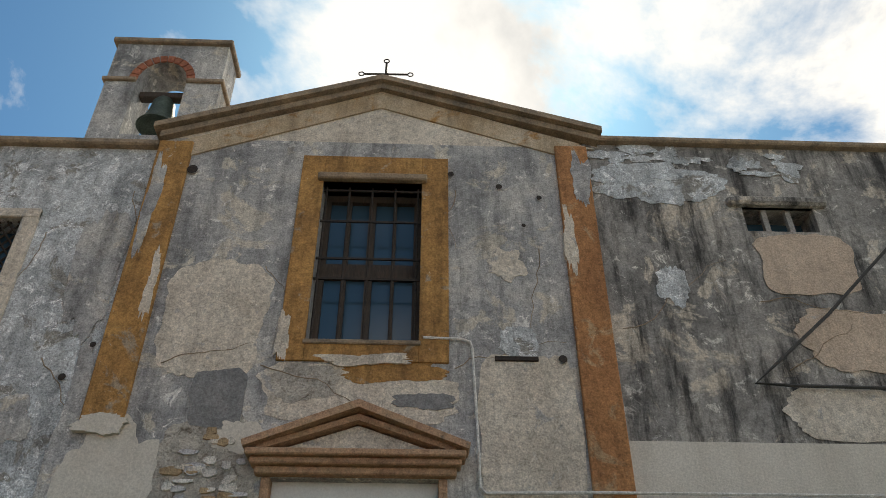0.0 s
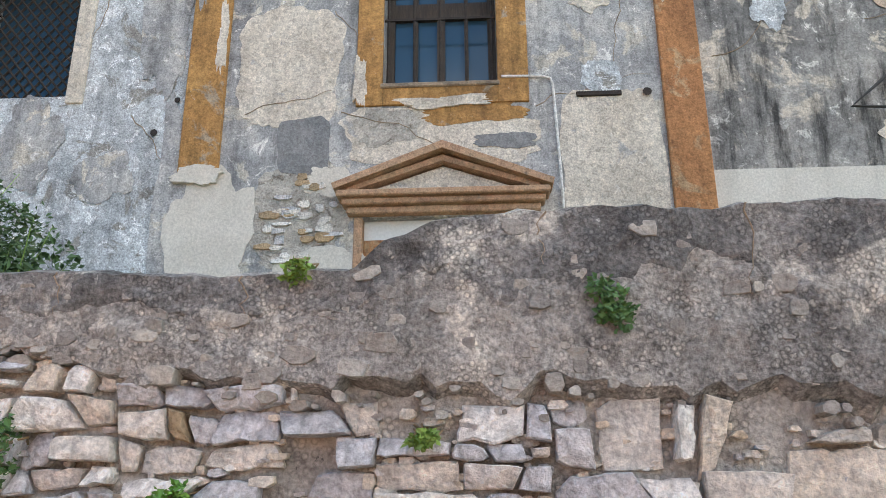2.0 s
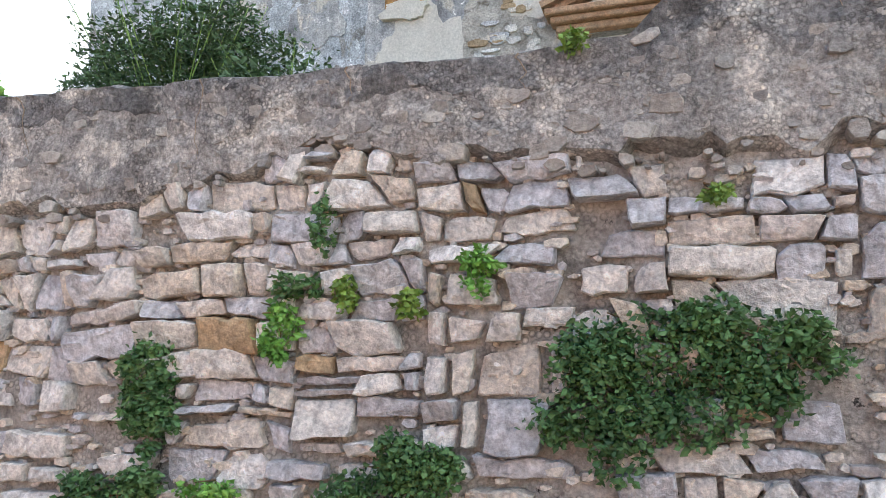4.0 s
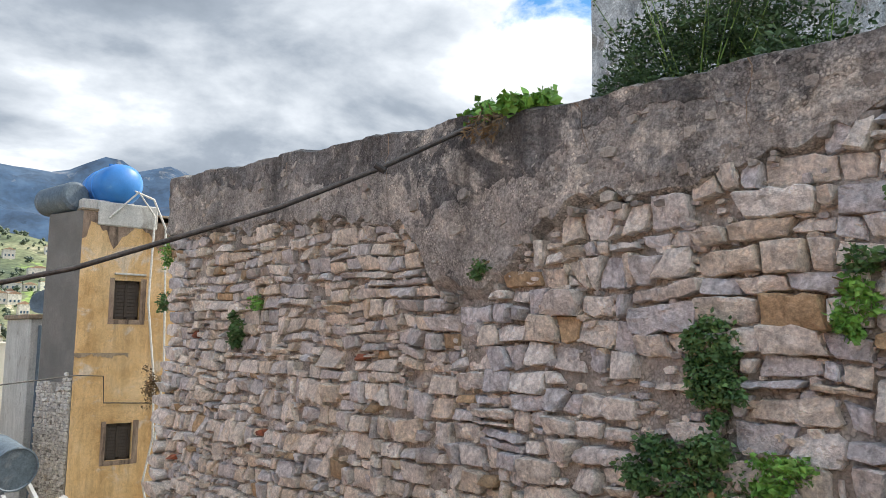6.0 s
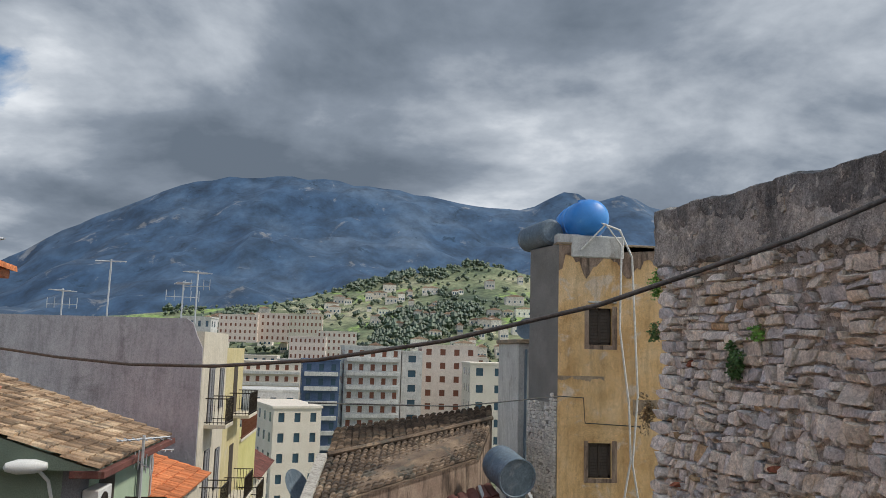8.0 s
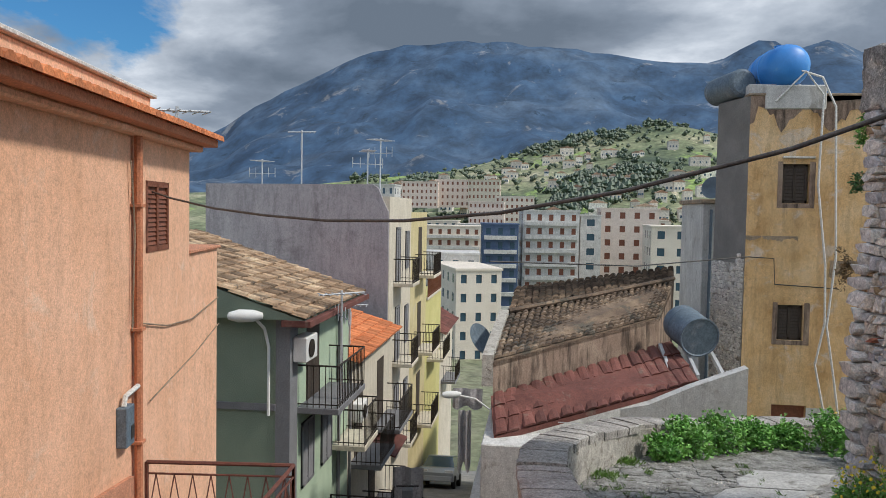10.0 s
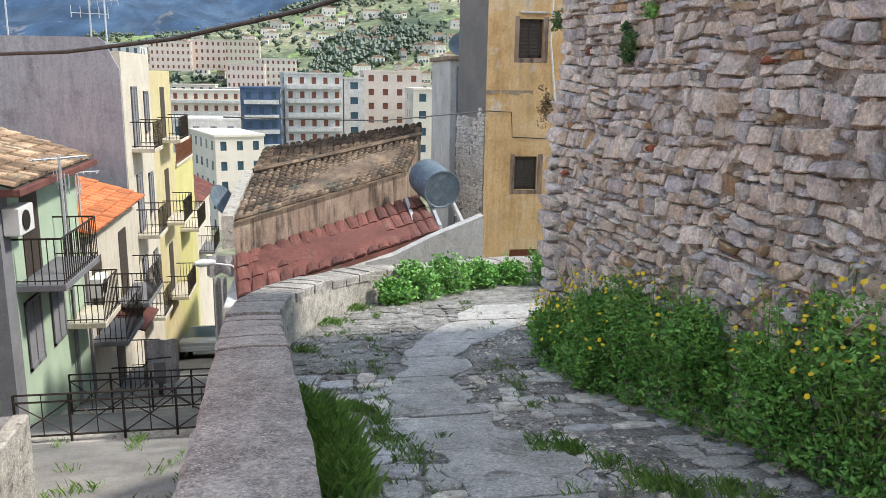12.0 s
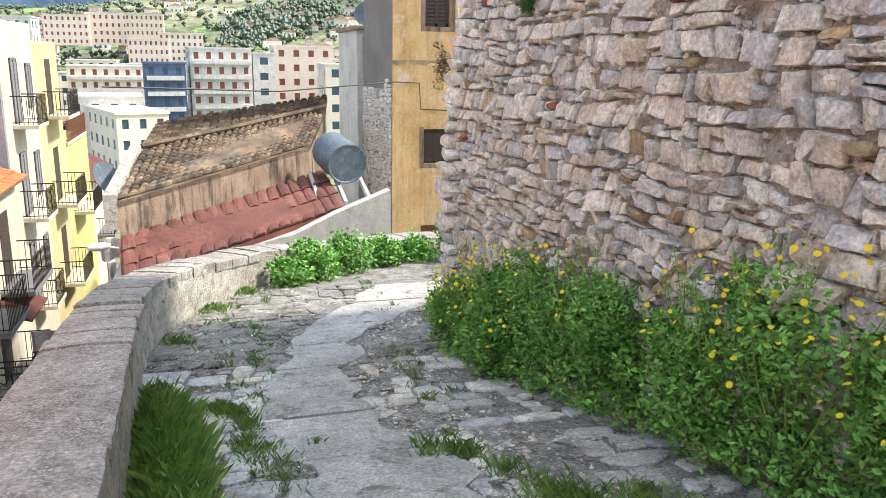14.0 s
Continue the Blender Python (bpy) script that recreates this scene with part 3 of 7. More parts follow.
def smooth_line(pts, step):
    out = []
    for i in range(len(pts) - 1):
        p0, p1, p2, p3 = (Vector(pts[min(max(k, 0), len(pts) - 1)]) for k in (i - 1, i, i + 1, i + 2))
        n = max(1, int((p2 - p1).length / step))
        for k in range(n):
            t = k / n
            out.append(0.5 * ((2 * p1) + (p2 - p0) * t + (2 * p0 - 5 * p1 + 4 * p2 - p3) * t * t + (3 * p1 - p0 - 3 * p2 + p3) * t * t * t))
    return out + [Vector(pts[-1])]


PAR_LINE = smooth_line(PAR, 0.12)


def par_y(x):
    best = [p for p in PAR_LINE if abs(p.x - x) < 0.15]
    return min((p.y for p in best), default=0.5)


def path_height(x, y):
    return path_z(x) + 0.018 * nz(x, y, 0, 1.7) + 0.010 * nz(x, y, 3, 6.0) + 0.006 * nz(x, y, 7, 19.0)


path_form = Form()
pxs, pys = steps(-12.6, 4.2, 0.09), steps(-1.0, 6.2, 0.09)
inside = lambda x, y: y > par_y(x) - 0.15 if x > -12.2 else y > 2.6
path_form.add([(x, y, path_height(x, y)) for x in pxs for y in pys],
              [(i * len(pys) + j, (i + 1) * len(pys) + j, (i + 1) * len(pys) + j + 1, i * len(pys) + j + 1) for i in range(len(pxs) - 1) for j in range(len(pys) - 1) if inside(pxs[i], pys[j])])
path = tagged(part("path", path_form, COBBLE, None, "", True), "worn rubble and pebble path with grass in its cracks", "path", "", "structure")

# slope beneath everything: the hillside with the street cut into it
def ground_z(x, y):
    base = street_z(max(x, -60)) if x > -60 else -19.3 - (-60 - x) * 0.05
    if x < -150:
        base = -23.8 + 0.0 * x
    return base - 0.35


sheet("ground", [12, 6, 0, -6, -12, -20, -30, -40, -50, -60, -80, -110, -150, -220, -320], [-200, -120, -80, -50, -30, -20, -14, -10, -7, -3, 0, 4, 8, 14, 30, 60, 120, 200], ground_z, SOIL, "dusty green ground of the valley below the town", "ground")
sheet("street", steps(-60, 3, 1.0), steps(-6.9, 0.3, 0.6), lambda x, y: street_z(x) + 0.03 * nz(x, y, 0, 0.8), ASPHALT, "steep worn stone street going down between houses", "street")

# low parapet: core and coping stones
core = Form()
PAR_W = 0.37
rows_v = []
for i, p in enumerate(PAR_LINE):
    d = (PAR_LINE[min(i + 1, len(PAR_LINE) - 1)] - PAR_LINE[max(i - 1, 0)]).normalized()
    side = Vector((d.y, -d.x)) * -1.0
    side = Vector((-d.y, d.x)) if Vector((-d.y, d.x)).dot(Vector((0, -1)) if p.x > -9 else Vector((-1, -0.6))) > 0 else Vector((d.y, -d.x))
    o = p + side * PAR_W
    zt = cap_z(p.x) - 0.05
    prof = [(p - side * 0.05, path_z(p.x) - 0.25)]
    for h in (0.0, 0.25, 0.5, 0.75, 1.0):
        wob = 0.03 * nz(p.x, p.y, h * 3, 3.5)
        prof.append((p - side * (0.03 + wob), path_z(p.x) + (zt - path_z(p.x)) * h))
    for h in (1.0, 0.66, 0.33, 0.0):
        wob = 0.03 * nz(p.x, p.y, 9 + h * 3, 3.5)
        prof.append((o + side * wob, zt - 2.6 * (1 - h)))
    rows_v.append([(q.x, q.y, z) for q, z in prof])
kk = len(rows_v[0])
core.add([v for r in rows_v for v in r], [(i * kk + j, (i + 1) * kk + j, (i + 1) * kk + j + 1, i * kk + j + 1) for i in range(len(rows_v) - 1) for j in range(kk - 1)])
parapet = thing("parapet_wall", pose(0, 0, 0), "low rubble parapet with worn lime coping beside the path", "parapet wall", "", "structure")
part("wall_core", core, PARAPET_STONE, parapet, "", True)
rnd = random.Random(5)
i = 0
while i < len(PAR_LINE) - 3:
    long_one = PAR_LINE[i].x > -4.4
    n = min(rnd.randint(9, 14) if long_one else rnd.randint(2, 4), len(PAR_LINE) - 1 - i)
    f = Form()
    ring = []
    over = rnd.uniform(0.0, 0.03)
    lift = rnd.uniform(-0.012, 0.015)
    for k in range(n + 1):
        p = PAR_LINE[i + k]
        d = (PAR_LINE[min(i + k + 1, len(PAR_LINE) - 1)] - PAR_LINE[max(i + k - 1, 0)]).normalized()
        side = Vector((-d.y, d.x)) if Vector((-d.y, d.x)).dot(Vector((0, -1)) if p.x > -9 else Vector((-1, -0.6))) > 0 else Vector((d.y, -d.x))
        q = p + d * (0.008 if k == 0 else -0.008 if k == n else 0)
        z = cap_z(p.x) + lift
        for s, h in ((-0.02 - over, -0.10), (-0.025 - over, -0.010), (-0.008 - over, 0.0), (PAR_W * 0.5, 0.006), (PAR_W + 0.012, 0.0), (PAR_W + 0.028, -0.012), (PAR_W + 0.028, -0.10)):
            w = q + side * (s + 0.012 * nz(q.x, q.y, s * 9, 7))
            ring.append((w.x, w.y, z + h + 0.010 * nz(w.x, w.y, 2, 9)))
    f.add(ring, [(a * 7 + b, a * 7 + b + 1, (a + 1) * 7 + b + 1, (a + 1) * 7 + b) for a in range(n) for b in range(6)] + [tuple(range(7)), tuple(n * 7 + b for b in range(7))])
    part("coping_stone", f, PARAPET_NEAR if PAR_LINE[i].x > -6.3 else PARAPET, parapet, "", True)
    i += n

# the retaining wall: mortar body, render above
body = Form()
bx, bz = steps(-7.5, 6.0, 0.06), steps(-1.9, 2.6, 0.06)
def body_pt(x, z):
    zz = min(z, wall_top(x) - 0.03)
    zz = max(zz, path_z(x) - 0.2)
    x = max(x, end_x(zz))
    return (x, face_y(x, zz) + 0.012 + 0.035 * nz(x, zz, 1, 3.0) + 0.020 * nz(x, zz, 5, 11.0), zz)
body.add([body_pt(x, z) for x in bx for z in bz], [(i * len(bz) + j, (i + 1) * len(bz) + j, (i + 1) * len(bz) + j + 1, i * len(bz) + j + 1) for i in range(len(bx) - 1) for j in range(len(bz) - 1)])
retaining = thing("retaining_wall", pose(0, 0, 0), "high rubble stone retaining wall with grey render along its top", "stone wall", "", "structure")
part("wall_face", body, MORTAR, retaining, "earth mortar between the stones", True)
back = Form()
ez = steps(-2.2, 2.72, 0.1)
back.add([(end_x(z) - (0.25 + 0.05 * (2.7 - z)) * u + 0.05 * nz(u * 3, z, 4, 2.5) * (u > 0), face_y(end_x(z), z) + 6.0 * u, z) for z in ez for u in (0.0, 0.03, 0.08, 0.2, 0.5, 1.0)], [(a * 6 + b, (a + 1) * 6 + b, (a + 1) * 6 + b + 1, a * 6 + b + 1) for a in range(len(ez) - 1) for b in range(5)])
part("end_face", back, MORTAR, retaining, "", True)
coat, top = Form(), Form()
cx, ch = steps(-7.49, 6.0, 0.045), 26
def coat_pt(x, k):
    lo = plaster_edge(x) + 0.07 * nz(x, 0, 2, 2.3) + 0.09 * nz(x, 0, 5, 7.0) + 0.04 * nz(x, 0, 5, 23.0)
    hi = wall_top(x) + 0.025 * nz(x, 4, 0, 2.6) + 0.012 * nz(x, 4, 0, 13)
    z = lo + (hi - lo) * k / ch
    edge = min(1.0, k / 3)
    return (x, face_y(x, z) - 0.055 * edge + 0.05 * (1 - edge) + 0.028 * nz(x, z, 8, 2.2) + 0.022 * nz(x, z, 3, 9.0) + 0.012 * nz(x, z, 3, 24.0), z)
coat.add([coat_pt(x, k) for x in cx for k in range(ch + 1)], [(i * (ch + 1) + j, (i + 1) * (ch + 1) + j, (i + 1) * (ch + 1) + j + 1, i * (ch + 1) + j + 1) for i in range(len(cx) - 1) for j in range(ch)])
part("render_coat", coat, ROUGH_PLASTER, retaining, "rough grey weathered render", True)
# dark outer skin hanging ragged from the top of the render
skin = Form()
sk = 12
def skin_pt(x, k):
    hi = coat_pt(x, ch)[2]
    lo0 = coat_pt(x, 0)[2]
    frac = 0.42 + 0.34 * nz(x, 3, 1, 1.1) + 0.22 * nz(x, 8, 1, 3.7) + 0.10 * nz(x, 2, 6, 13.0) + 0.05 * nz(x, 2, 9, 34.0)
    z = hi - (hi - lo0) * min(max(frac, 0.06), 0.85) * (1 - k / sk)
    u = min(max((z - lo0) / (hi - lo0), 0.0), 1.0) * ch
    j = min(int(u), ch - 1)
    a, b = coat_pt(x, j), coat_pt(x, j + 1)
    return (x, a[1] + (b[1] - a[1]) * (u - j) - (0.0045 if k else -0.004), z)
skin_x = steps(-7.49, 6.0, 0.03)
skin.add([skin_pt(x, k) for x in skin_x for k in range(sk + 1)], [(i * (sk + 1) + j, (i + 1) * (sk + 1) + j, (i + 1) * (sk + 1) + j + 1, i * (sk + 1) + j + 1) for i in range(len(skin_x) - 1) for j in range(sk)])
part("cement_skin", skin, DARK_SKIN, retaining, "dark lichen-stained cement skin", True)
rn_c = random.Random(6)
for x0, depth in ((-1.55, 0.75), (-0.95, 0.5), (-0.35, 0.4), (0.65, 0.35), (-2.4, 0.55), (-3.9, 0.6), (-5.2, 0.5), (1.3, 0.5)):
    pts = []
    x_c = x0
    for k in range(9):
        x_c += rn_c.uniform(-0.022, 0.022)
        q = coat_pt(x_c, ch - int((ch - 1) * depth * k / 8))
        pts.append((q[0], q[1] - 0.005, q[2]))
    part("crack", Form().tube(pts, 0.0035, 4, 0.001), CORNICE, retaining, "dark open crack in the render")
tops = []
for x in cx:
    a = coat_pt(x, ch)
    tops += [a, (x, a[1] + 0.06, a[2] + 0.025 + 0.01 * nz(x, 1, 1, 8)), (x, a[1] + 0.28, a[2] + 0.035 + 0.012 * nz(x, 7, 1, 8)), (x, a[1] + 0.50, a[2] - 0.02), (x, a[1] + 0.55, a[2] - 0.5)]
top.add(tops, [(i * 5 + j, (i + 1) * 5 + j, (i + 1) * 5 + j + 1, i * 5 + j + 1) for i in range(len(cx) - 1) for j in range(4)])
part("wall_top", top, DARK_SKIN, retaining, "", True)

sheet("terrace", steps(-7.6, 12, 1.0), [3.3, 4.5, 6.0, 7.6], lambda x, y: 2.12 + 0.03 * nz(x, y, 0, 1.0), SOIL, "weedy soil terrace in front of the church", "terrace")

# ---- the church ----
CY = 7.30
church = thing("church", pose(0, CY, 2.0), "old church front with peeling plaster, ochre pilasters and a gable", "church")
CZ = -2.0
WIN = (-0.50, 0.62, 5.43 + CZ, 7.47 + CZ)
DOOR = (-0.66, 0.82, 1.9 + CZ, 4.05 + CZ)
VENT = (4.29, 5.12, 6.94 + CZ, 7.28 + CZ)
GRILLE = (-4.75, -3.70, 5.44 + CZ, 6.88 + CZ)
part("front_wall", Form().wall(-2.40, 2.55, 1.7 + CZ, 8.10 + CZ, 0.0, 0.6, [WIN, DOOR]), CHURCH_GREY, church, "flaking grey and cream plaster")
part("gable", Form().prism([(-2.42, 8.10 + CZ), (2.68, 8.10 + CZ), (0.10, 9.02 + CZ)], 0.0, 0.6), CHURCH_BEIGE, church, "stained cream plaster gable")
part("side_wall", Form().wall(-6.0, -2.40, 1.7 + CZ, 7.95 + CZ, 0.03, 0.6, [GRILLE]), CHURCH_WHITE, church, "white limewash flaking off grey plaster")
part("side_wall", Form().wall(2.55, 9.5, 1.7 + CZ, 8.22 + CZ, 0.03, 0.6, [VENT]), CHURCH_SIDE, church, "cream plaster with black rain streaks")
part("rear_body", Form().box(-6.0, 9.5, 0.6, 9.0, 1.7 + CZ, 7.9 + CZ), CHURCH_SIDE, church)
part("low_band", Form().box(2.53, 9.5, 0.018, 0.05, 1.7 + CZ, 4.45 + CZ), LOW_RENDER, church, "newer pale render along the foot")
part("pilaster", Form().box(-2.45, -2.06, -0.05, 0.02, 4.50 + CZ, 8.02 + CZ, 0.01), OCHRE, church, "ochre painted pilaster")
part("pilaster", Form().box(2.19, 2.57, -0.05, 0.02, 1.8 + CZ, 8.10 + CZ, 0.01), TERRACOTTA_PAINT, church, "orange painted pilaster")


def gable_strip(y0, y1, lo, hi, ends=(-2.45, 2.72)):
    f = Form()
    a, b = ends
    return f.prism([(a, 8.10 + lo + CZ), (0.10, 9.02 + lo + CZ), (b, 8.22 + lo + CZ), (b, 8.22 + hi + CZ), (0.10, 9.02 + hi + CZ), (a, 8.10 + hi + CZ)], y0, y1)


part("cornice", gable_strip(-0.16, 0.7, 0.03, 0.11, (-2.52, 2.76)), CORNICE, church, "dark weathered gable moulding")
part("cornice", gable_strip(-0.09, 0.05, -0.06, 0.03), CORNICE, church)
part("painted_band", gable_strip(-0.022, 0.03, -0.34, -0.06, (-2.22, 2.5)), FADED_OCHRE, church, "faded ochre band under the gable")
part("eave", Form().box(-6.1, -2.45, -0.07, 0.7, 7.93 + CZ, 8.02 + CZ, 0.02), CORNICE, church)
part("eave", Form().box(2.70, 9.5, -0.07, 0.7, 8.20 + CZ, 8.28 + CZ, 0.02), CORNICE, church)

# ochre surround, window and its iron bars
for b in ((-0.76, -0.50, 5.20, 7.86), (0.62, 0.92, 5.20, 7.86), (-0.50, 0.62, 7.47, 7.86), (-0.50, 0.62, 5.20, 5.43)):
    part("painted_surround", Form().box(b[0], b[1], -0.028, 0.02, b[2] + CZ, b[3] + CZ, 0.006), OCHRE, church, "ochre painted window surround")
window = part("window", Form().box(-0.50, 0.62, 0.30, 0.34, 5.43 + CZ, 7.47 + CZ), PANE, church, "tall dusty window behind iron bars")
wf = Form()
for x0, x1 in ((-0.50, -0.42), (0.54, 0.62), (0.02, 0.10), (-0.22, -0.18), (0.30, 0.34)):
    wf.box(x0, x1, 0.24, 0.30, 5.43 + CZ, 7.47 + CZ)
for z in (5.43, 6.33, 6.42, 7.38):
    wf.box(-0.50, 0.62, 0.235, 0.30, z + CZ, z + 0.09 + CZ)
part("window_frame", wf, DARK_WOOD, window)
part("lintel", Form().box(-0.56, 0.68, -0.10, 0.25, 7.47 + CZ, 7.56 + CZ, 0.015), CORNICE, church, "broken window head with flaking edge")
part("window_sill", Form().box(-0.52, 0.64, -0.05, 0.24, 5.38 + CZ, 5.43 + CZ, 0.01), CORNICE, window)
for k in range(5):
    x = -0.46 + k * 1.04 / 4
    part("bar", Form().tube([(x, 0.06, 5.44 + CZ), (x, 0.06, 7.45 + CZ)], 0.014, 6), IRON, window)
for z in (5.46, 6.20, 6.46, 6.96, 7.40):
    part("crossbar", Form().box(-0.50, 0.62, 0.045, 0.065, z - 0.012 + CZ, z + 0.012 + CZ), IRON, window)

# door with its pediment
door = part("door", Form().box(-0.66, 0.82, 0.10, 0.16, 1.9 + CZ, 4.05 + CZ), WHITE_PAINT, church, "walled up white doorway under a pediment")
part("painted_panel", Form().box(-0.66, 0.82, 0.088, 0.12, 1.9 + CZ, 3.86 + CZ), TERRACOTTA_PAINT, door, "faded orange paint below the white panel")
for b in ((-0.74, -0.66, 1.9, 4.05), (0.82, 0.90, 1.9, 4.05)):
    part("jamb", Form().box(b[0], b[1], -0.03, 0.12, b[2] + CZ, b[3] + CZ, 0.008), SANDSTONE, door)
ped = part("pediment", Form().box(-0.80, 0.98, -0.10, 0.05, 4.06 + CZ, 4.13 + CZ, 0.012), SANDSTONE, door, "weathered pink stone pediment")
part("shelf", Form().box(-0.84, 1.02, -0.17, 0.05, 4.13 + CZ, 4.19 + CZ, 0.012), SANDSTONE, ped)
part("shelf", Form().box(-0.88, 1.06, -0.23, 0.05, 4.19 + CZ, 4.25 + CZ, 0.012), SANDSTONE, ped)
part("tympanum", Form().prism([(-0.70, 4.25 + CZ), (0.88, 4.25 + CZ), (0.09, 4.52 + CZ)], -0.07, 0.03), CHURCH_BEIGE, ped)
for a, b, y, t in ((-0.90, 0.0, -0.25, 0.075), (-0.78, 0.09, -0.16, 0.06)):
    z0, z1 = 4.25 + CZ - b * 0.0, 4.63 + CZ - b
    off = b * 0.8
    part("raking_moulding", Form().prism([(a + off * 0, z0), (0.09, z1), (0.09, z1 + t), (a - 0.02, z0 + t * 0.75)], y, 0.02), SANDSTONE, ped)
    part("raking_moulding", Form().prism([(0.18 - a, z0), (0.09, z1), (0.09, z1 + t), (0.20 - a, z0 + t * 0.75)], y, 0.02), SANDSTONE, ped)

# bell gable
BT = 0.15
bell_gable = part("bell_gable", Form().wall(-3.44, -1.98, 7.9 + CZ, 9.30 + CZ, BT, BT + 0.5, [(-3.05, -2.42, 8.28 + CZ, 9.30 + CZ)]), CHURCH_GREY, church, "square belfry of weathered plaster with one arch")
arch = Form()
cxm, r_in = -2.735, 0.315
ang = [math.pi * k / 12 for k in range(13)]
inner = [(cxm + r_in * math.cos(a), 9.22 + CZ + 0.36 * math.sin(a)) for a in ang]
for (ax, az), (bx2, bz2) in zip(inner, inner[1:]):
    arch.add([(ax, y, az) for y in (BT, BT + 0.5)] + [(bx2, y, bz2) for y in (BT, BT + 0.5)] + [(ax, y, 9.92 + CZ) for y in (BT, BT + 0.5)] + [(bx2, y, 9.92 + CZ) for y in (BT, BT + 0.5)],
             [(0, 2, 3, 1), (0, 4, 6, 2), (1, 3, 7, 5)])
arch.box(-3.44, cxm - r_in, BT, BT + 0.5, 9.30 + CZ, 9.92 + CZ).box(cxm + r_in, -1.98, BT, BT + 0.5, 9.30 + CZ, 9.92 + CZ)
part("arch_wall", arch, CHURCH_GREY, bell_gable)
for k in range(12):
    a0, a1 = ang[k] + 0.02, ang[k + 1] - 0.02
    q = [(cxm + r * math.cos(a), 9.22 + CZ + (r + 0.045) * math.sin(a)) for r, a in ((0.315, a0), (0.42, a0), (0.42, a1), (0.315, a1))]
    part("arch_brick", Form().prism(q, BT - 0.02, BT + 0.1), RED_BRICK, bell_gable)
part("top_slab", Form().box(-3.50, -1.93, BT - 0.06, BT + 0.56, 9.92 + CZ, 10.0 + CZ, 0.015), CORNICE, bell_gable)
for xa, xb in ((-3.48, -3.05), (-2.42, -1.94)):
    part("string_course", Form().box(xa, xb, BT - 0.04, BT + 0.53, 9.20 + CZ, 9.26 + CZ, 0.01), CORNICE, bell_gable)
bell = part("bell", Form().lathe([(0.0, 0.52), (0.09, 0.50), (0.14, 0.42), (0.16, 0.25), (0.20, 0.10), (0.26, 0.0), (0.24, 0.0), (0.0, 0.3)], pose(cxm + 0.02, BT + 0.22, 8.60 + CZ), 24), BRONZE, bell_gable, "green bronze bell", True)
part("headstock", Form().box(cxm - 0.31, cxm + 0.31, BT + 0.16, BT + 0.28, 9.10 + CZ, 9.20 + CZ, 0.01), DARK_WOOD, bell_gable)

# iron cross on the gable
iron_cross = part("cross", Form().tube([(0.12, 0.15, 9.10 + CZ), (0.12, 0.15, 9.70 + CZ)], 0.016, 6), IRON, church, "wrought iron cross with rounded ends")
part("arm", Form().tube([(-0.17, 0.15, 9.47 + CZ), (0.41, 0.15, 9.48 + CZ)], 0.014, 6), IRON, iron_cross)
for x, z in ((-0.20, 9.47), (0.44, 9.48), (0.12, 9.73)):
    part("finial", Form().tube([(x + 0.035 * math.cos(a), 0.15, z + CZ + 0.035 * math.sin(a)) for a in [k * math.pi / 5 for k in range(11)]], 0.008, 5), IRON, iron_cross)

# vent window, grille window, slot, holes
vent = part("vent_window", Form().box(VENT[0], VENT[1], 0.35, 0.38, VENT[2], VENT[3]), PANE, church, "small dark barred vent opening")
part("sill", Form().box(4.12, 5.28, -0.06, 0.1, 7.28 + CZ, 7.40 + CZ, 0.03), CHURCH_SIDE, vent, "crumbling plaster hood")
for x in (4.56, 4.84):
    part("mullion", Form().box(x - 0.03, x + 0.03, 0.08, 0.14, VENT[2], VENT[3]), CHURCH_SIDE, vent)
grille = part("grille_window", Form().box(GRILLE[0], GRILLE[1], 0.32, 0.36, GRILLE[2], GRILLE[3]), PANE, church, "dark window with a woven iron grille")
for k in range(-9, 10):
    for s in (1, -1):
        p = []
        for u in (0.0, 1.0):
            p.append((-4.75 + u * 1.05, 0.10 + 0.01 * s, 6.16 + CZ + (k * 0.14) + s * (u - 0.5) * 1.25))
        za, zb = GRILLE[2], GRILLE[3]
        (x0, y0, z0), (x1, _, z1) = p
        t0 = 0.0 if za <= z0 <= zb else ((zb if z0 > zb else za) - z0) / (z1 - z0)
        t1 = 1.0 if za <= z1 <= zb else ((zb if z1 > zb else za) - z0) / (z1 - z0)
        if 0 <= t0 < t1 <= 1:
            part("grille_bar", Form().tube([(x0 + (x1 - x0) * t, y0, z0 + (z1 - z0) * t) for t in (t0, t1)], 0.013, 5), IRON, grille)
part("surround", Form().box(-3.70, -3.52, -0.0, 0.04, 5.35 + CZ, 6.98 + CZ, 0.01).box(-4.8, -3.52, -0.01, 0.04, 6.88 + CZ, 7.0 + CZ, 0.01), CHURCH_BEIGE, grille)
part("slot", Form().box(1.37, 1.80, -0.03, 0.01, 5.235 + CZ, 5.285 + CZ, 0.006), IRON, church, "rusty iron bracket")

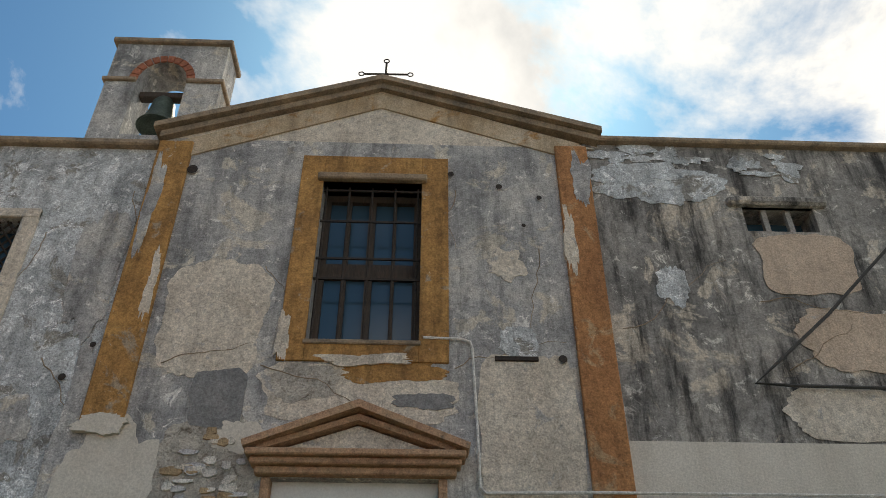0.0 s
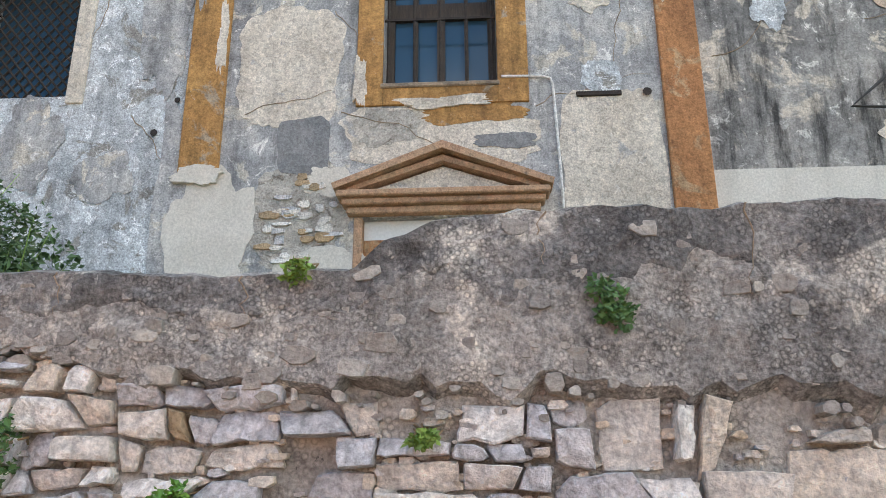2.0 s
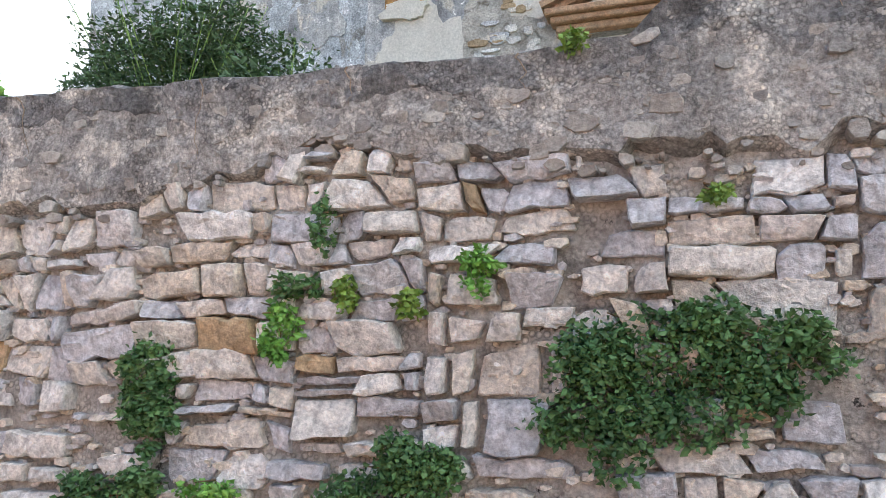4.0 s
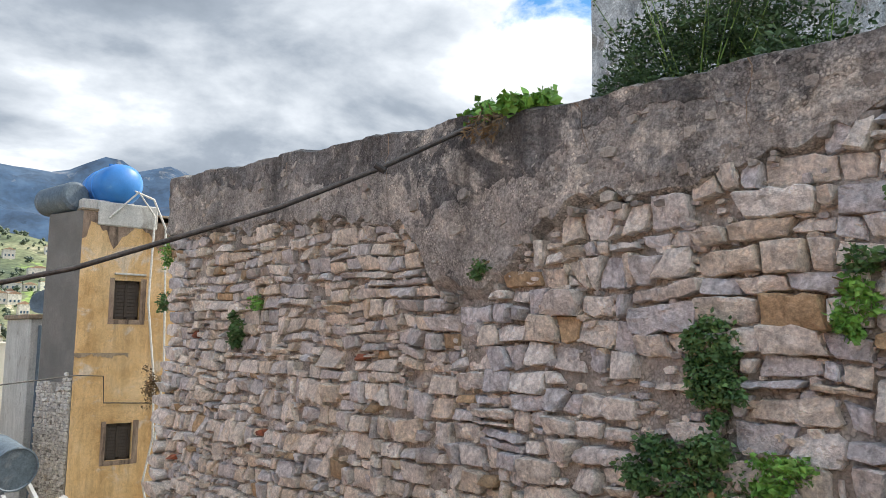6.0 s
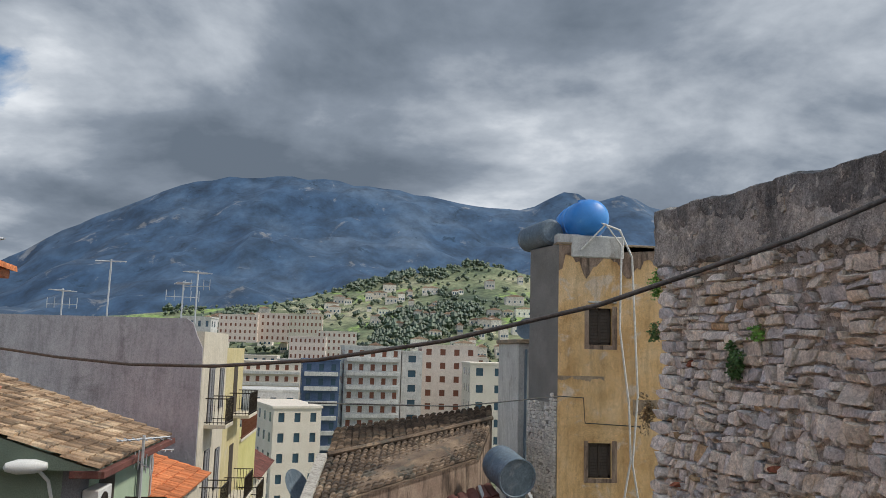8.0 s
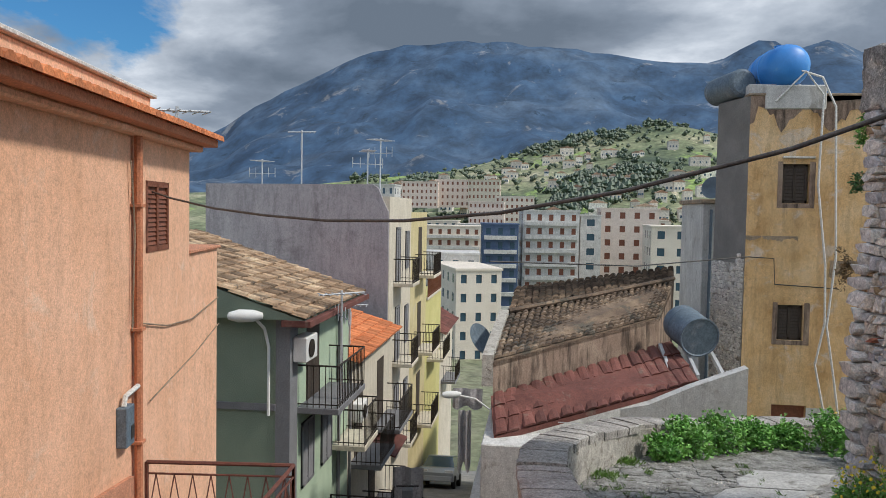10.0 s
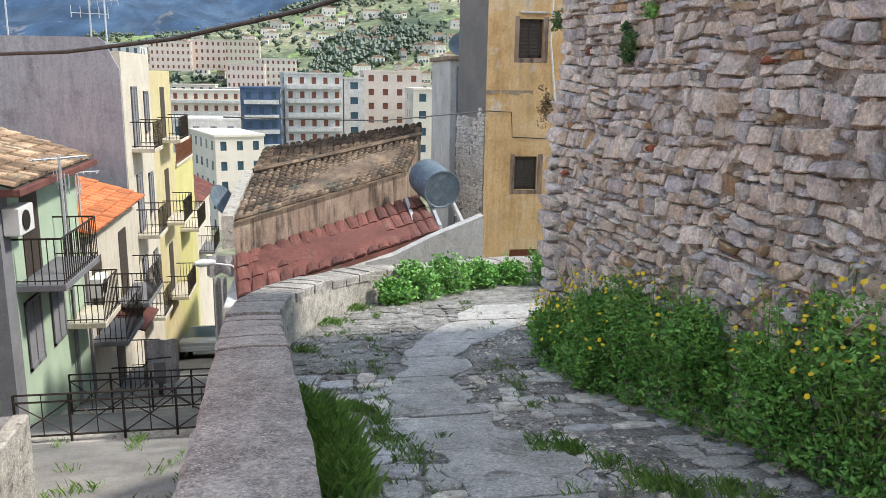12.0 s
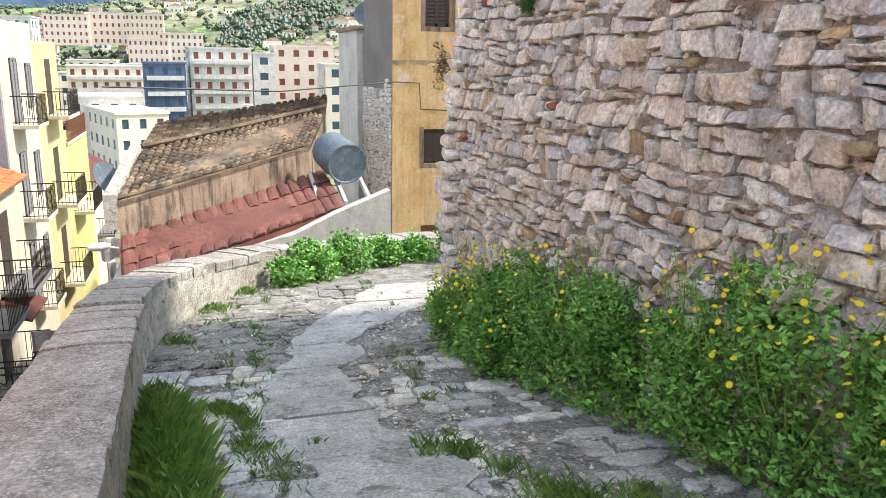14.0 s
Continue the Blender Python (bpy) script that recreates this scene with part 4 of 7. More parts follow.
# conduits on the facade
one("conduit", Form().tube([(0.66, -0.03, 5.47 + CZ), (1.05, -0.03, 5.46 + CZ), (1.13, -0.03, 5.43 + CZ), (1.15, -0.03, 5.36 + CZ), (1.18, -0.03, 4.5 + CZ), (1.19, -0.03, 3.98 + CZ), (1.24, -0.03, 3.93 + CZ), (2.3, -0.08, 3.93 + CZ), (6.5, -0.03, 3.95 + CZ)], 0.014, 6), WHITE_PVC, "white plastic conduit running down the church wall", "conduit", m=pose(0, CY, 2.0))
one("wall_cable", Form().tube([(7.6, -0.9, 8.4 + CZ), (5.8, -0.35, 6.72 + CZ), (4.8, -0.12, 5.78 + CZ), (4.2, -0.06, 5.28 + CZ), (3.9, -0.04, 5.03 + CZ), (4.3, -0.04, 5.01 + CZ), (5.3, -0.04, 5.0 + CZ), (7.0, -0.04, 5.0 + CZ)], 0.018, 6), RUBBER, "black cable strung to the church wall", "cable", m=pose(0, CY, 2.0))



def ragged(cx_, cz_, w, h, y, seed, n=72, jag=0.12, square=3.0):
    """A thin ragged patch of plaster, proud of the wall by a few millimetres."""
    rn_ = random.Random(seed)
    ring = []
    for k in range(n):
        a = 2 * math.pi * k / n
        c, s = math.cos(a), math.sin(a)
        r = (abs(c) ** square + abs(s) ** square) ** (-1 / square) * (1 + jag * 2.2 * nz(c * 1.3 + seed, s * 1.3, seed, 1.0) + jag * 1.1 * nz(c * 4 + seed, s * 4, seed, 1.0) + jag * 0.6 * nz(c * 11 + seed, s * 11, seed, 1.0))
        ring.append((cx_ + c * r * w / 2, cz_ + CZ + s * r * h / 2))
    return Form().prism(ring, y, 0.02)


GREY_PATCH = material("dark_cement_patch", [(0.17, 0.175, 0.18), (0.26, 0.26, 0.26)], 3.0, 50, 0.95, 0.5)
WARM_PATCH = material("pinkish_plaster", [(0.46, 0.36, 0.28), (0.58, 0.47, 0.37)], 1.6, 50, 0.95, 0.5, streak=0.2, flake=((0.40, 0.38, 0.35), 4.0, 0.62, 0.67))
for k, (px, pz, w, h, y, m_, lab, jag, sq) in enumerate([
        (-1.42, 5.70, 1.05, 1.35, -0.007, CHURCH_BEIGE, "bare cream plaster patch", 0.10, 3.5), (-1.25, 4.80, 0.52, 0.58, -0.011, GREY_PATCH, "dark cement repair", 0.05, 6.0), (-1.30, 4.10, 0.95, 0.95, -0.009, PARAPET_STONE, "exposed rubble under fallen plaster", 0.12, 2.5),
        (-2.08, 3.80, 0.78, 1.45, -0.012, LOW_RENDER, "white lime repair", 0.14, 3.0), (-1.05, 3.5, 0.9, 0.55, -0.014, LOW_RENDER, "white lime repair", 0.12, 2.6), (0.05, 4.88, 1.85, 0.62, -0.006, CHURCH_BEIGE, "bare cream plaster patch", 0.10, 4.0), (-0.45, 4.98, 0.6, 0.4, -0.009, PARAPET_STONE, "exposed rubble under fallen plaster", 0.16, 2.4),
        (0.35, 5.10, 1.0, 0.22, -0.010, OCHRE, "peeling ochre paint", 0.16, 2.6), (0.70, 4.80, 0.55, 0.16, -0.013, GREY_PATCH, "dark cement repair", 0.16, 3.0), (1.68, 4.3, 0.98, 2.0, -0.006, CHURCH_BEIGE, "bare cream plaster patch", 0.05, 6.0), (1.62, 5.45, 0.42, 0.36, -0.009, CHURCH_WHITE, "patch of old plaster", 0.14, 2.4),
        (4.85, 6.5, 1.05, 0.80, 0.018, WARM_PATCH, "pinkish plaster repair", 0.06, 5.0), (5.3, 5.55, 1.5, 0.72, 0.016, WARM_PATCH, "pinkish plaster repair", 0.10, 3.5), (5.0, 4.75, 1.6, 0.55, 0.019, CHURCH_BEIGE, "bare cream plaster patch", 0.10, 4.0),
        (3.3, 7.6, 1.4, 0.6, 0.024, CHURCH_WHITE, "flaking pale plaster", 0.2, 2.4), (-3.2, 4.55, 0.6, 0.5, 0.018, CHURCH_GREY, "grey plaster patch", 0.16, 2.6), (-2.75, 6.2, 0.5, 1.6, 0.016, CHURCH_GREY, "grey plaster patch", 0.16, 2.6), (-4.0, 4.9, 0.6, 0.9, 0.018, CHURCH_GREY, "grey plaster patch", 0.2, 2.4),
        (-2.24, 4.52, 0.46, 0.20, -0.056, LOW_RENDER, "broken foot of the ochre paint", 0.2, 2.4), (-2.36, 7.1, 0.14, 1.3, -0.056, CHURCH_GREY, "bare strip on the pilaster", 0.25, 2.4), (2.46, 7.55, 0.22, 0.8, -0.056, CHURCH_GREY, "bare strip on the pilaster", 0.25, 2.4), (2.25, 6.75, 0.12, 0.9, -0.056, CHURCH_BEIGE, "bare strip on the pilaster", 0.25, 2.4), (-2.12, 6.0, 0.10, 0.8, -0.056, CHURCH_BEIGE, "bare strip on the pilaster", 0.25, 2.4), (0.15, 5.22, 0.9, 0.12, -0.032, CHURCH_BEIGE, "paint broken off the surround", 0.25, 2.4), (-0.72, 5.45, 0.14, 0.5, -0.032, CHURCH_BEIGE, "paint broken off the surround", 0.25, 2.4), (-2.52, 4.3, 0.34, 2.0, 0.014, CHURCH_GREY, "grey plaster strip", 0.16, 3.0), (-1.0, 4.42, 0.5, 0.3, -0.013, LOW_RENDER, "white lime repair", 0.2, 2.4), (1.55, 6.4, 0.35, 0.4, -0.009, CHURCH_BEIGE, "bare cream plaster patch", 0.2, 2.4), (3.3, 6.2, 0.3, 0.5, 0.02, CHURCH_WHITE, "flaking pale plaster", 0.2, 2.4)]):
    part("plaster_patch", ragged(px, pz, w, h, y, k + 3, jag=jag, square=sq), m_, church, lab)
for k, (px, pz, r) in enumerate([(2.04, 5.26, 0.035), (-2.75, 5.0, 0.03), (-2.55, 5.35, 0.025), (0.95, 7.62, 0.03), (1.95, 7.3, 0.025), (1.5, 7.45, 0.03), (-2.0, 7.6, 0.05), (1.75, 6.9, 0.02)]):
    part("putlog_hole", Form().lathe([(0.0, 0.0), (r, 0.0), (r * 1.25, 0.008), (0.0, 0.012)], pose(px, -0.022 if abs(px) < 2.2 else 0.02, pz + CZ, 90), 9), IRON, church, "small dark hole in the wall")


def crack_line(x, z, length, lean, y, seed):
    """A thin wandering crack in the plaster."""
    rn_ = random.Random(seed)
    pts, a = [], lean
    for k in range(14):
        pts.append((x, y, z + CZ))
        a += rn_.uniform(-0.6, 0.6)
        a = lean + (a - lean) * 0.8
        x += math.cos(a) * length / 13
        z += math.sin(a) * length / 13
    return Form().tube(pts, 0.006, 4, 0.002)


for k, (x, z, l, a, y) in enumerate([(-1.85, 5.15, 0.9, 0.1, -0.010), (-1.0, 6.3, 0.5, -0.9, -0.002), (0.98, 5.15, 1.2, 0.05, -0.004), (-0.9, 5.15, 1.5, -0.1, -0.010), (1.0, 7.4, 0.9, -1.2, -0.002), (2.7, 5.65, 1.6, 0.02, 0.026), (4.2, 6.0, 1.2, -0.2, 0.014), (-3.4, 6.7, 1.0, -1.3, 0.026), (-3.0, 5.2, 1.2, -0.8, 0.026), (1.9, 6.6, 1.4, -1.5, -0.002), (4.3, 5.2, 1.0, 0.5, 0.012), (-2.6, 7.3, 0.9, -1.5, 0.026)]):
    part("crack", crack_line(x, z, l, a, y, k), CORNICE, church, "dark crack in the plaster")
for x, z, w, h, y in ((-5.95, 8.05, 0.5, 0.22, 0.2), (5.0, 8.3, 1.2, 0.16, 1.5)):
    part("ridge_cap", Form().prism([(x, z + CZ - 0.05), (x + w, z + CZ - 0.05), (x + w * 0.7, z + CZ + h * 0.7), (x + w * 0.45, z + CZ + h), (x + w * 0.2, z + CZ + h * 0.6)], y, y + 0.4), CORNICE, church)
rn_r = random.Random(8)
for k in range(34):
    a, r = rn_r.uniform(0, 6.28), math.sqrt(rn_r.random())
    st = stone_form(rn_r.uniform(0.08, 0.20), rn_r.uniform(0.04, 0.09), 0.02, rn_r, 7)
    part("stone", st, STONE if k % 4 else OCHRE_STONE, church, fix=False).matrix_basis = pose(-1.30 + 0.40 * r * math.cos(a), -0.012, 4.06 + CZ + 0.42 * r * math.sin(a))
for k in range(22):
    px, pz = rn_r.uniform(2.7, 5.0), 8.14 - abs(rn_r.gauss(0, 0.22))
    part("plaster_flake", ragged(px, pz, rn_r.uniform(0.10, 0.45), rn_r.uniform(0.05, 0.22), 0.020 - 0.0004 * k, 60 + k, n=30, jag=0.3, square=2.2), CHURCH_WHITE, church, "white crust left under the eaves")
# ---- the town ----
def shutter_window(parent, x, z, w, h, mat, y=0.0, slats=9, surround=None):
    """A closed louvred shutter in a wall that faces -y."""
    s = part("shutter", Form().box(x - w / 2, x + w / 2, y - 0.01, y + 0.03, z, z + h), mat, parent, "closed louvred shutters")
    fr = Form()
    for a, b in ((x - w / 2, x - w / 2 + 0.06), (x + w / 2 - 0.06, x + w / 2), (x - 0.035, x + 0.035)):
        fr.box(a, b, y - 0.04, y + 0.01, z, z + h)
    for c in (z, z + h - 0.07):
        fr.box(x - w / 2, x + w / 2, y - 0.04, y + 0.01, c, c + 0.07)
    part("shutter_frame", fr, mat, s)
    lou = Form()
    for k in range(slats):
        c = z + 0.08 + (h - 0.18) * (k + 0.5) / slats
        t = (h - 0.18) / slats
        lou.add([(x - w / 2 + 0.05, y - 0.030, c - t * 0.45), (x + w / 2 - 0.05, y - 0.030, c - t * 0.45), (x + w / 2 - 0.05, y - 0.008, c + t * 0.35), (x - w / 2 + 0.05, y - 0.008, c + t * 0.35)], [(0, 1, 2, 3)])
    part("louvres", lou, mat, s)
    if surround:
        part("window_surround", Form().box(x - w / 2 - 0.12, x + w / 2 + 0.12, y - 0.012, y + 0.02, z - 0.12, z + h + 0.1), surround, s)
    return s


def balcony(parent, x0, x1, z, depth=0.9, rail=IRON, slab=GREY_TRIM, h=0.95, gap=0.14):
    """A slab with a railing on a wall that faces -y."""
    b = part("balcony", Form().box(x0, x1, -depth, 0.02, z - 0.14, z, 0.01), slab, parent, "balcony with an iron railing")
    for zz, r in ((z + h, 0.022), (z + 0.08, 0.015)):
        part("rail", Form().tube([(x0 + 0.03, 0, zz), (x0 + 0.03, -depth + 0.03, zz), (x1 - 0.03, -depth + 0.03, zz), (x1 - 0.03, 0, zz)], r, 5), rail, b)
    n = int((x1 - x0) / gap)
    spots = [(x0 + 0.03 + (x1 - x0 - 0.06) * k / n, -depth + 0.03) for k in range(n + 1)]
    spots += [(x, -depth + 0.03 + gap * k) for k in range(1, int(depth / gap)) for x in (x0 + 0.03, x1 - 0.03)]
    bar_me = Form().box(-0.009, 0.009, -0.009, 0.009, 0, h).mesh("baluster")
    for x, y in spots:
        part("baluster", bar_me, rail, b).matrix_basis = pose(x, y, z)
    return b


def tile_roof(parent, quad, mat, w=0.22, l=0.30, seed=1, keep=None, name="roof_tiles", rise=0.62):
    """Rows of barrel tiles over a bilinear quad: eave a to b, ridge d to c."""
    a, b, c, d = (Vector(p) for p in quad)
    rn = random.Random(seed)
    f = Form()
    nu, nv = max(1, int((b - a).length / w)), max(1, int((d - a).length / l))
    nrm = (b - a).cross(d - a).normalized()
    if nrm.z < 0:
        nrm = -nrm
    for iu in range(nu):
        for iv in range(nv):
            u0, v0 = (iu + 0.5) / nu, iv / nv
            if keep and not keep(u0, v0):
                continue
            p0 = a.lerp(b, u0).lerp(d.lerp(c, u0), v0)
            p1 = a.lerp(b, u0).lerp(d.lerp(c, u0), min(1.03, v0 + 1.25 / nv))
            ux = (b - a).normalized()
            jx, jz, tw = rn.uniform(-0.02, 0.02), rn.uniform(-0.01, 0.02), rn.uniform(-0.025, 0.025)
            vs = []
            for p, r, lift in ((p0, w * 0.52, 0.035), (p1, w * 0.44, 0.0)):
                for k in range(5):
                    t = math.pi * k / 4
                    vs.append(p + ux * (math.cos(t) * r + jx + (tw if lift else -tw)) + nrm * (math.sin(t) * r * rise + lift + jz))
            f.add(vs, [(k, k + 1, 5 + k + 1, 5 + k) for k in range(4)] + [(0, 1, 2, 3, 4)])
    return part(name, f, mat, parent, "rows of curved clay tiles", fix=False)


# yellow tower house with a blue water tank on top
tower = thing("tower_house", pose(-20.9, 5.30, -6.5, 0, 0, 90), "narrow ochre-yellow house with dark shuttered windows", "house")
TW = 3.9
part("front_wall", Form().wall(0.0, TW, 0.0, 10.8, 0.0, 0.4, [(0.86, 1.52, 8.05, 9.06), (0.84, 1.50, 4.50, 5.42), (0.80, 1.66, 0.4, 2.8)]), YELLOW_WALL, tower, "peeling ochre-yellow plaster")
left_wall = Form()
left_wall.prism([(0.0, 0.0), (0.0, 0.4), (-0.40, 1.6), (-0.46, 1.55)], 0.0, 10.8, "z")
part("side_wall", left_wall, TOWER_GREY, tower, "bare grey block side wall")
part("rear", Form().prism([(0.0, 0.4), (TW, 0.4), (TW, 4.0), (0.6, 4.0), (-0.44, 1.55)], 0.0, 10.75, "z"), TOWER_GREY, tower)
part("roof_edge", Form().box(-0.06, TW + 0.02, -0.03, 0.42, 10.80, 10.86, 0.01), CORNICE, tower)
for z, h in ((8.05, 1.01), (4.50, 0.92)):
    shutter_window(tower, 1.18, z, 0.62, h, DARK_WOOD, 0.12)
    sr = Form().box(0.74, 0.86, -0.008, 0.02, z - 0.12, z + h + 0.06).box(1.52, 1.66, -0.008, 0.02, z - 0.12, z + h + 0.06).box(0.86, 1.52, -0.008, 0.02, z - 0.12, z - 0.004)
    part("worn_surround", sr, STAINED_WALL, tower)
part("window_hood", Form().box(0.84, 1.62, -0.10, 0.02, 9.20, 9.25, 0.008), WHITE_WALL, tower)
part("door", Form().box(0.80, 1.66, 0.15, 0.2, 0.4, 2.8), BROWN_SHUTTER, tower, "brown plank door")
part("pale_patch", Form().box(1.66, 2.3, -0.006, 0.02, 0.2, 2.75), WHITE_WALL, tower)
part("lower_rubble", Form().prism([(-0.015, -0.01), (-0.015, 0.4), (-0.42, 1.6), (-0.48, 1.55)], 0.0, 6.45, "z"), PARAPET_STONE, tower, "exposed rubble on the side wall")
rn_t = random.Random(14)
side_cells, side_stones = [], Form()
cells(0.03, 1.60, 2.4, 6.95, 0.15, 0.10, rn_t, side_cells)
for a_, b_, c_, d_ in side_cells:
    mid_, mid_z = (a_ + b_) / 2, (c_ + d_) / 2
    if mid_z > 6.45 + 0.45 * nz(mid_, 0, 0, 2.0) or rn_t.random() < 0.08:
        continue
    piece = stone_form((b_ - a_) * 0.92, (d_ - c_) * 0.90, rn_t.uniform(0.015, 0.05), rn_t, 7)
    at = pose(-0.02 - 0.286 * mid_, -0.01 + 0.958 * mid_, mid_z, 0, rn_t.uniform(-12, 12), -73.4)
    side_stones.add([at @ Vector(v) for v in piece.v], piece.f)
tagged(part("side_rubble", side_stones, STONE, tower, "small grey rubble", fix=False), kind="stuff")
for a_, b_, top_z, low, mat_, y_ in ((0.0, 3.88, 10.79, 0.95, STAINED_WALL, -0.010), (2.1, 3.6, 6.6, 0.35, CORNICE, -0.007), (0.0, 1.3, 7.2, 0.12, CORNICE, -0.009)):
    edge = [(a_ + (b_ - a_) * k / 40, top_z - low * (0.55 + 0.8 * nz(k * 0.13, top_z, 1, 1.0) + 0.5 * nz(k * 0.6, top_z, 3, 1.0)) - 0.03) for k in range(41)]
    part("bare_patch", Form().prism([(a_, top_z)] + edge + [(b_, top_z)], y_, 0.02), mat_, tower, "render fallen away in a ragged strip")
plinth = one("tank_plinth", Form().box(0, 1.5, 0, 1.5, 0, 0.62, 0.03), WHITE_WALL, "white mortared block under the water tank", "plinth", m=pose(-20.85, 5.65, 3.85, 0, 0, 90))
plinth.matrix_basis = pose(-20.85, 5.65, 3.95, 0, 0, 90)
blue_tank = thing("water_tank", pose(-21.7, 5.2, 5.08), "blue plastic water tank lying on the tower roof", "water tank")
part("shell", Form().lathe([(0.0, -0.95), (0.34, -0.93), (0.52, -0.85), (0.56, -0.75), (0.56, -0.5), (0.585, -0.48), (0.585, -0.42), (0.56, -0.40), (0.56, -0.1), (0.585, -0.08), (0.585, 0.02), (0.56, 0.04), (0.56, 0.55), (0.50, 0.78), (0.36, 0.92), (0.0, 0.97)], pose(0, 0.98, 0.0, 0, 88, 6), 28), BLUE_PLASTIC, blue_tank, smooth=True)
part("cap", Form().lathe([(0.16, -0.08), (0.16, 0.03), (0.18, 0.03), (0.18, 0.08), (0.0, 0.09)], pose(0.1, 1.0, 0.54), 16), BLUE_PLASTIC, blue_tank)
part("cradle", Form().box(-0.6, 0.6, 0.1, 1.4, -0.9, -0.45, 0.02), WHITE_WALL, blue_tank)

# peach house along the street
orange = thing("peach_house", pose(-8.2, -4.57, 0.0, 0, 0, 10.2), "peach rendered house with terracotta eaves and a drainpipe", "house")
part("street_wall", Form().wall(-2.35, 12.0, -6.5, 2.06, -0.35, 0.0, [(-1.35, -0.46, 0.64, 1.50)]), ORANGE_WALL, orange, "smooth peach plaster")
part("rear", Form().box(-2.35, 12.0, -6.0, -0.35, -6.5, 2.0), ORANGE_WALL, orange)
part("lower_block", Form().box(-4.15, -2.35, -5.0, -0.03, -7.5, 0.52, 0.01), ORANGE_WALL, orange, "lower peach annex")
part("block_coping", Form().box(-4.19, -2.35, -5.0, 0.02, 0.52, 0.57, 0.01), ORANGE_PLINTH, orange)
part("plinth", Form().prism([(0.1, -6.5), (0.1, -1.86), (1.8, -1.64), (12.0, -0.4), (12.0, -6.5)], 0.0, 0.05), ORANGE_PLINTH, orange, "roughcast plinth")
part("eaves_board", Form().box(-2.62, 12.0, -0.2, 0.34, 2.06, 2.17, 0.01), ORANGE_TRIM, orange)
part("eaves_moulding", Form().box(-2.5, 12.0, -0.1, 0.16, 1.98, 2.06, 0.02), ORANGE_WALL, orange)
er = Form()
for k in range(80):
    x = -2.66 + 0.185 * k
    er.add([(x + 0.09 + 0.09 * math.cos(math.pi * j / 5), y, 2.175 + dz + 0.075 * math.sin(math.pi * j / 5)) for y, dz in ((0.42, -0.02), (-0.45, 0.18)) for j in range(6)], [(j, j + 1, 7 + j, 6 + j) for j in range(5)] + [tuple(range(6))])
part("roof_tiles", er, ORANGE_TILE, orange, fix=False)
part("parapet", Form().box(-1.6, 12.0, -5.5, -0.30, 2.2, 2.62, 0.02), ORANGE_WALL, orange)
part("parapet_coping", Form().box(-1.68, 12.0, -5.5, -0.24, 2.62, 2.67, 0.01), WHITE_WALL, orange, "pale coping strip")
part("drainpipe", Form().tube([(0.0, 0.07, 2.0), (0.0, 0.07, -2.6)], 0.05, 8), ORANGE_TRIM, orange, "terracotta painted drainpipe")
for z in (1.2, -0.2, -1.5):
    part("pipe_clip", Form().box(-0.07, 0.07, 0.0, 0.13, z - 0.02, z + 0.02, 0.005), ORANGE_TRIM, orange)
ow = new("window_group")
ow.parent = orange
ow.matrix_basis = pose(-0.905, 0, 0, 0, 0, 180)
shutter_window(ow, 0.0, 0.64, 0.89, 0.86, BROWN_SHUTTER, 0.03, 12)
meter = part("meter_box", Form().box(0.28, 0.52, 0.0, 0.12, -1.42, -0.98, 0.01), GALVANISED, orange, "grey meter box")
part("meter_window", Form().box(0.30, 0.40, 0.12, 0.125, -1.35, -1.2), RUBBER, meter)
part("pipe_stub", Form().tube([(0.45, 0.06, -0.98), (0.40, 0.06, -0.88), (0.05, 0.08, -0.84)], 0.03, 6), WHITE_PVC, orange)

# landing beside the peach house with its railing
landing = tagged(part("landing", Form().box(-8.85, 4.0, -5.4, -2.72, -6.4, -2.72, 0.01), DARK_CONCRETE), "grey concrete landing above the street", "landing", "", "structure")
part("landing_wall", Form().box(-8.85, 3.0, -2.72, -2.55, -6.4, -2.70, 0.02), PARAPET_STONE, landing)


def railing_run(name, pts, z0, z1, mat, label, posts=1.2, zig=True):
    r = thing(name, pose(*pts[0], z0), label, "railing")
    for (ax, ay), (bx, by) in zip(pts, pts[1:]):
        a, b = Vector((ax - pts[0][0], ay - pts[0][1], 0)), Vector((bx - pts[0][0], by - pts[0][1], 0))
        h = z1 - z0
        up = Vector((0, 0, 1))
        slope = lambda t: a.lerp(b, t)
        part("top_rail", Form().tube([a + up * h, b + up * h], 0.025, 6), mat, r)
        part("mid_rail", Form().tube([a + up * (h - 0.14), b + up * (h - 0.14)], 0.014, 5), mat, r)
        part("bottom_rail", Form().tube([a + up * 0.08, b + up * 0.08], 0.018, 5), mat, r)
        n = max(1, round((b - a).length / posts))
        for k in range(n + 1):
            p = slope(k / n)
            part("post", Form().tube([p - up * 0.05, p + up * h], 0.022, 6), mat, r)
        m = max(2, round((b - a).length / 0.11))
        for k in range(m):
            p, q = slope(k / m), slope((k + 1) / m)
            f = Form().tube([p + up * 0.08, q + up * (h - 0.14)] if (k % 2 == 0 and zig) else [q + up * 0.08, (p if zig else q) + up * (h - 0.14)], 0.008, 4)
            part("baluster", f, mat, r)
    return r


railing_run("landing_railing", [(-7.05, -2.80), (-8.8, -2.86), (-8.62, -4.62)], -2.72, -1.87, RUST_RED, "rust-red iron railing round the landing")


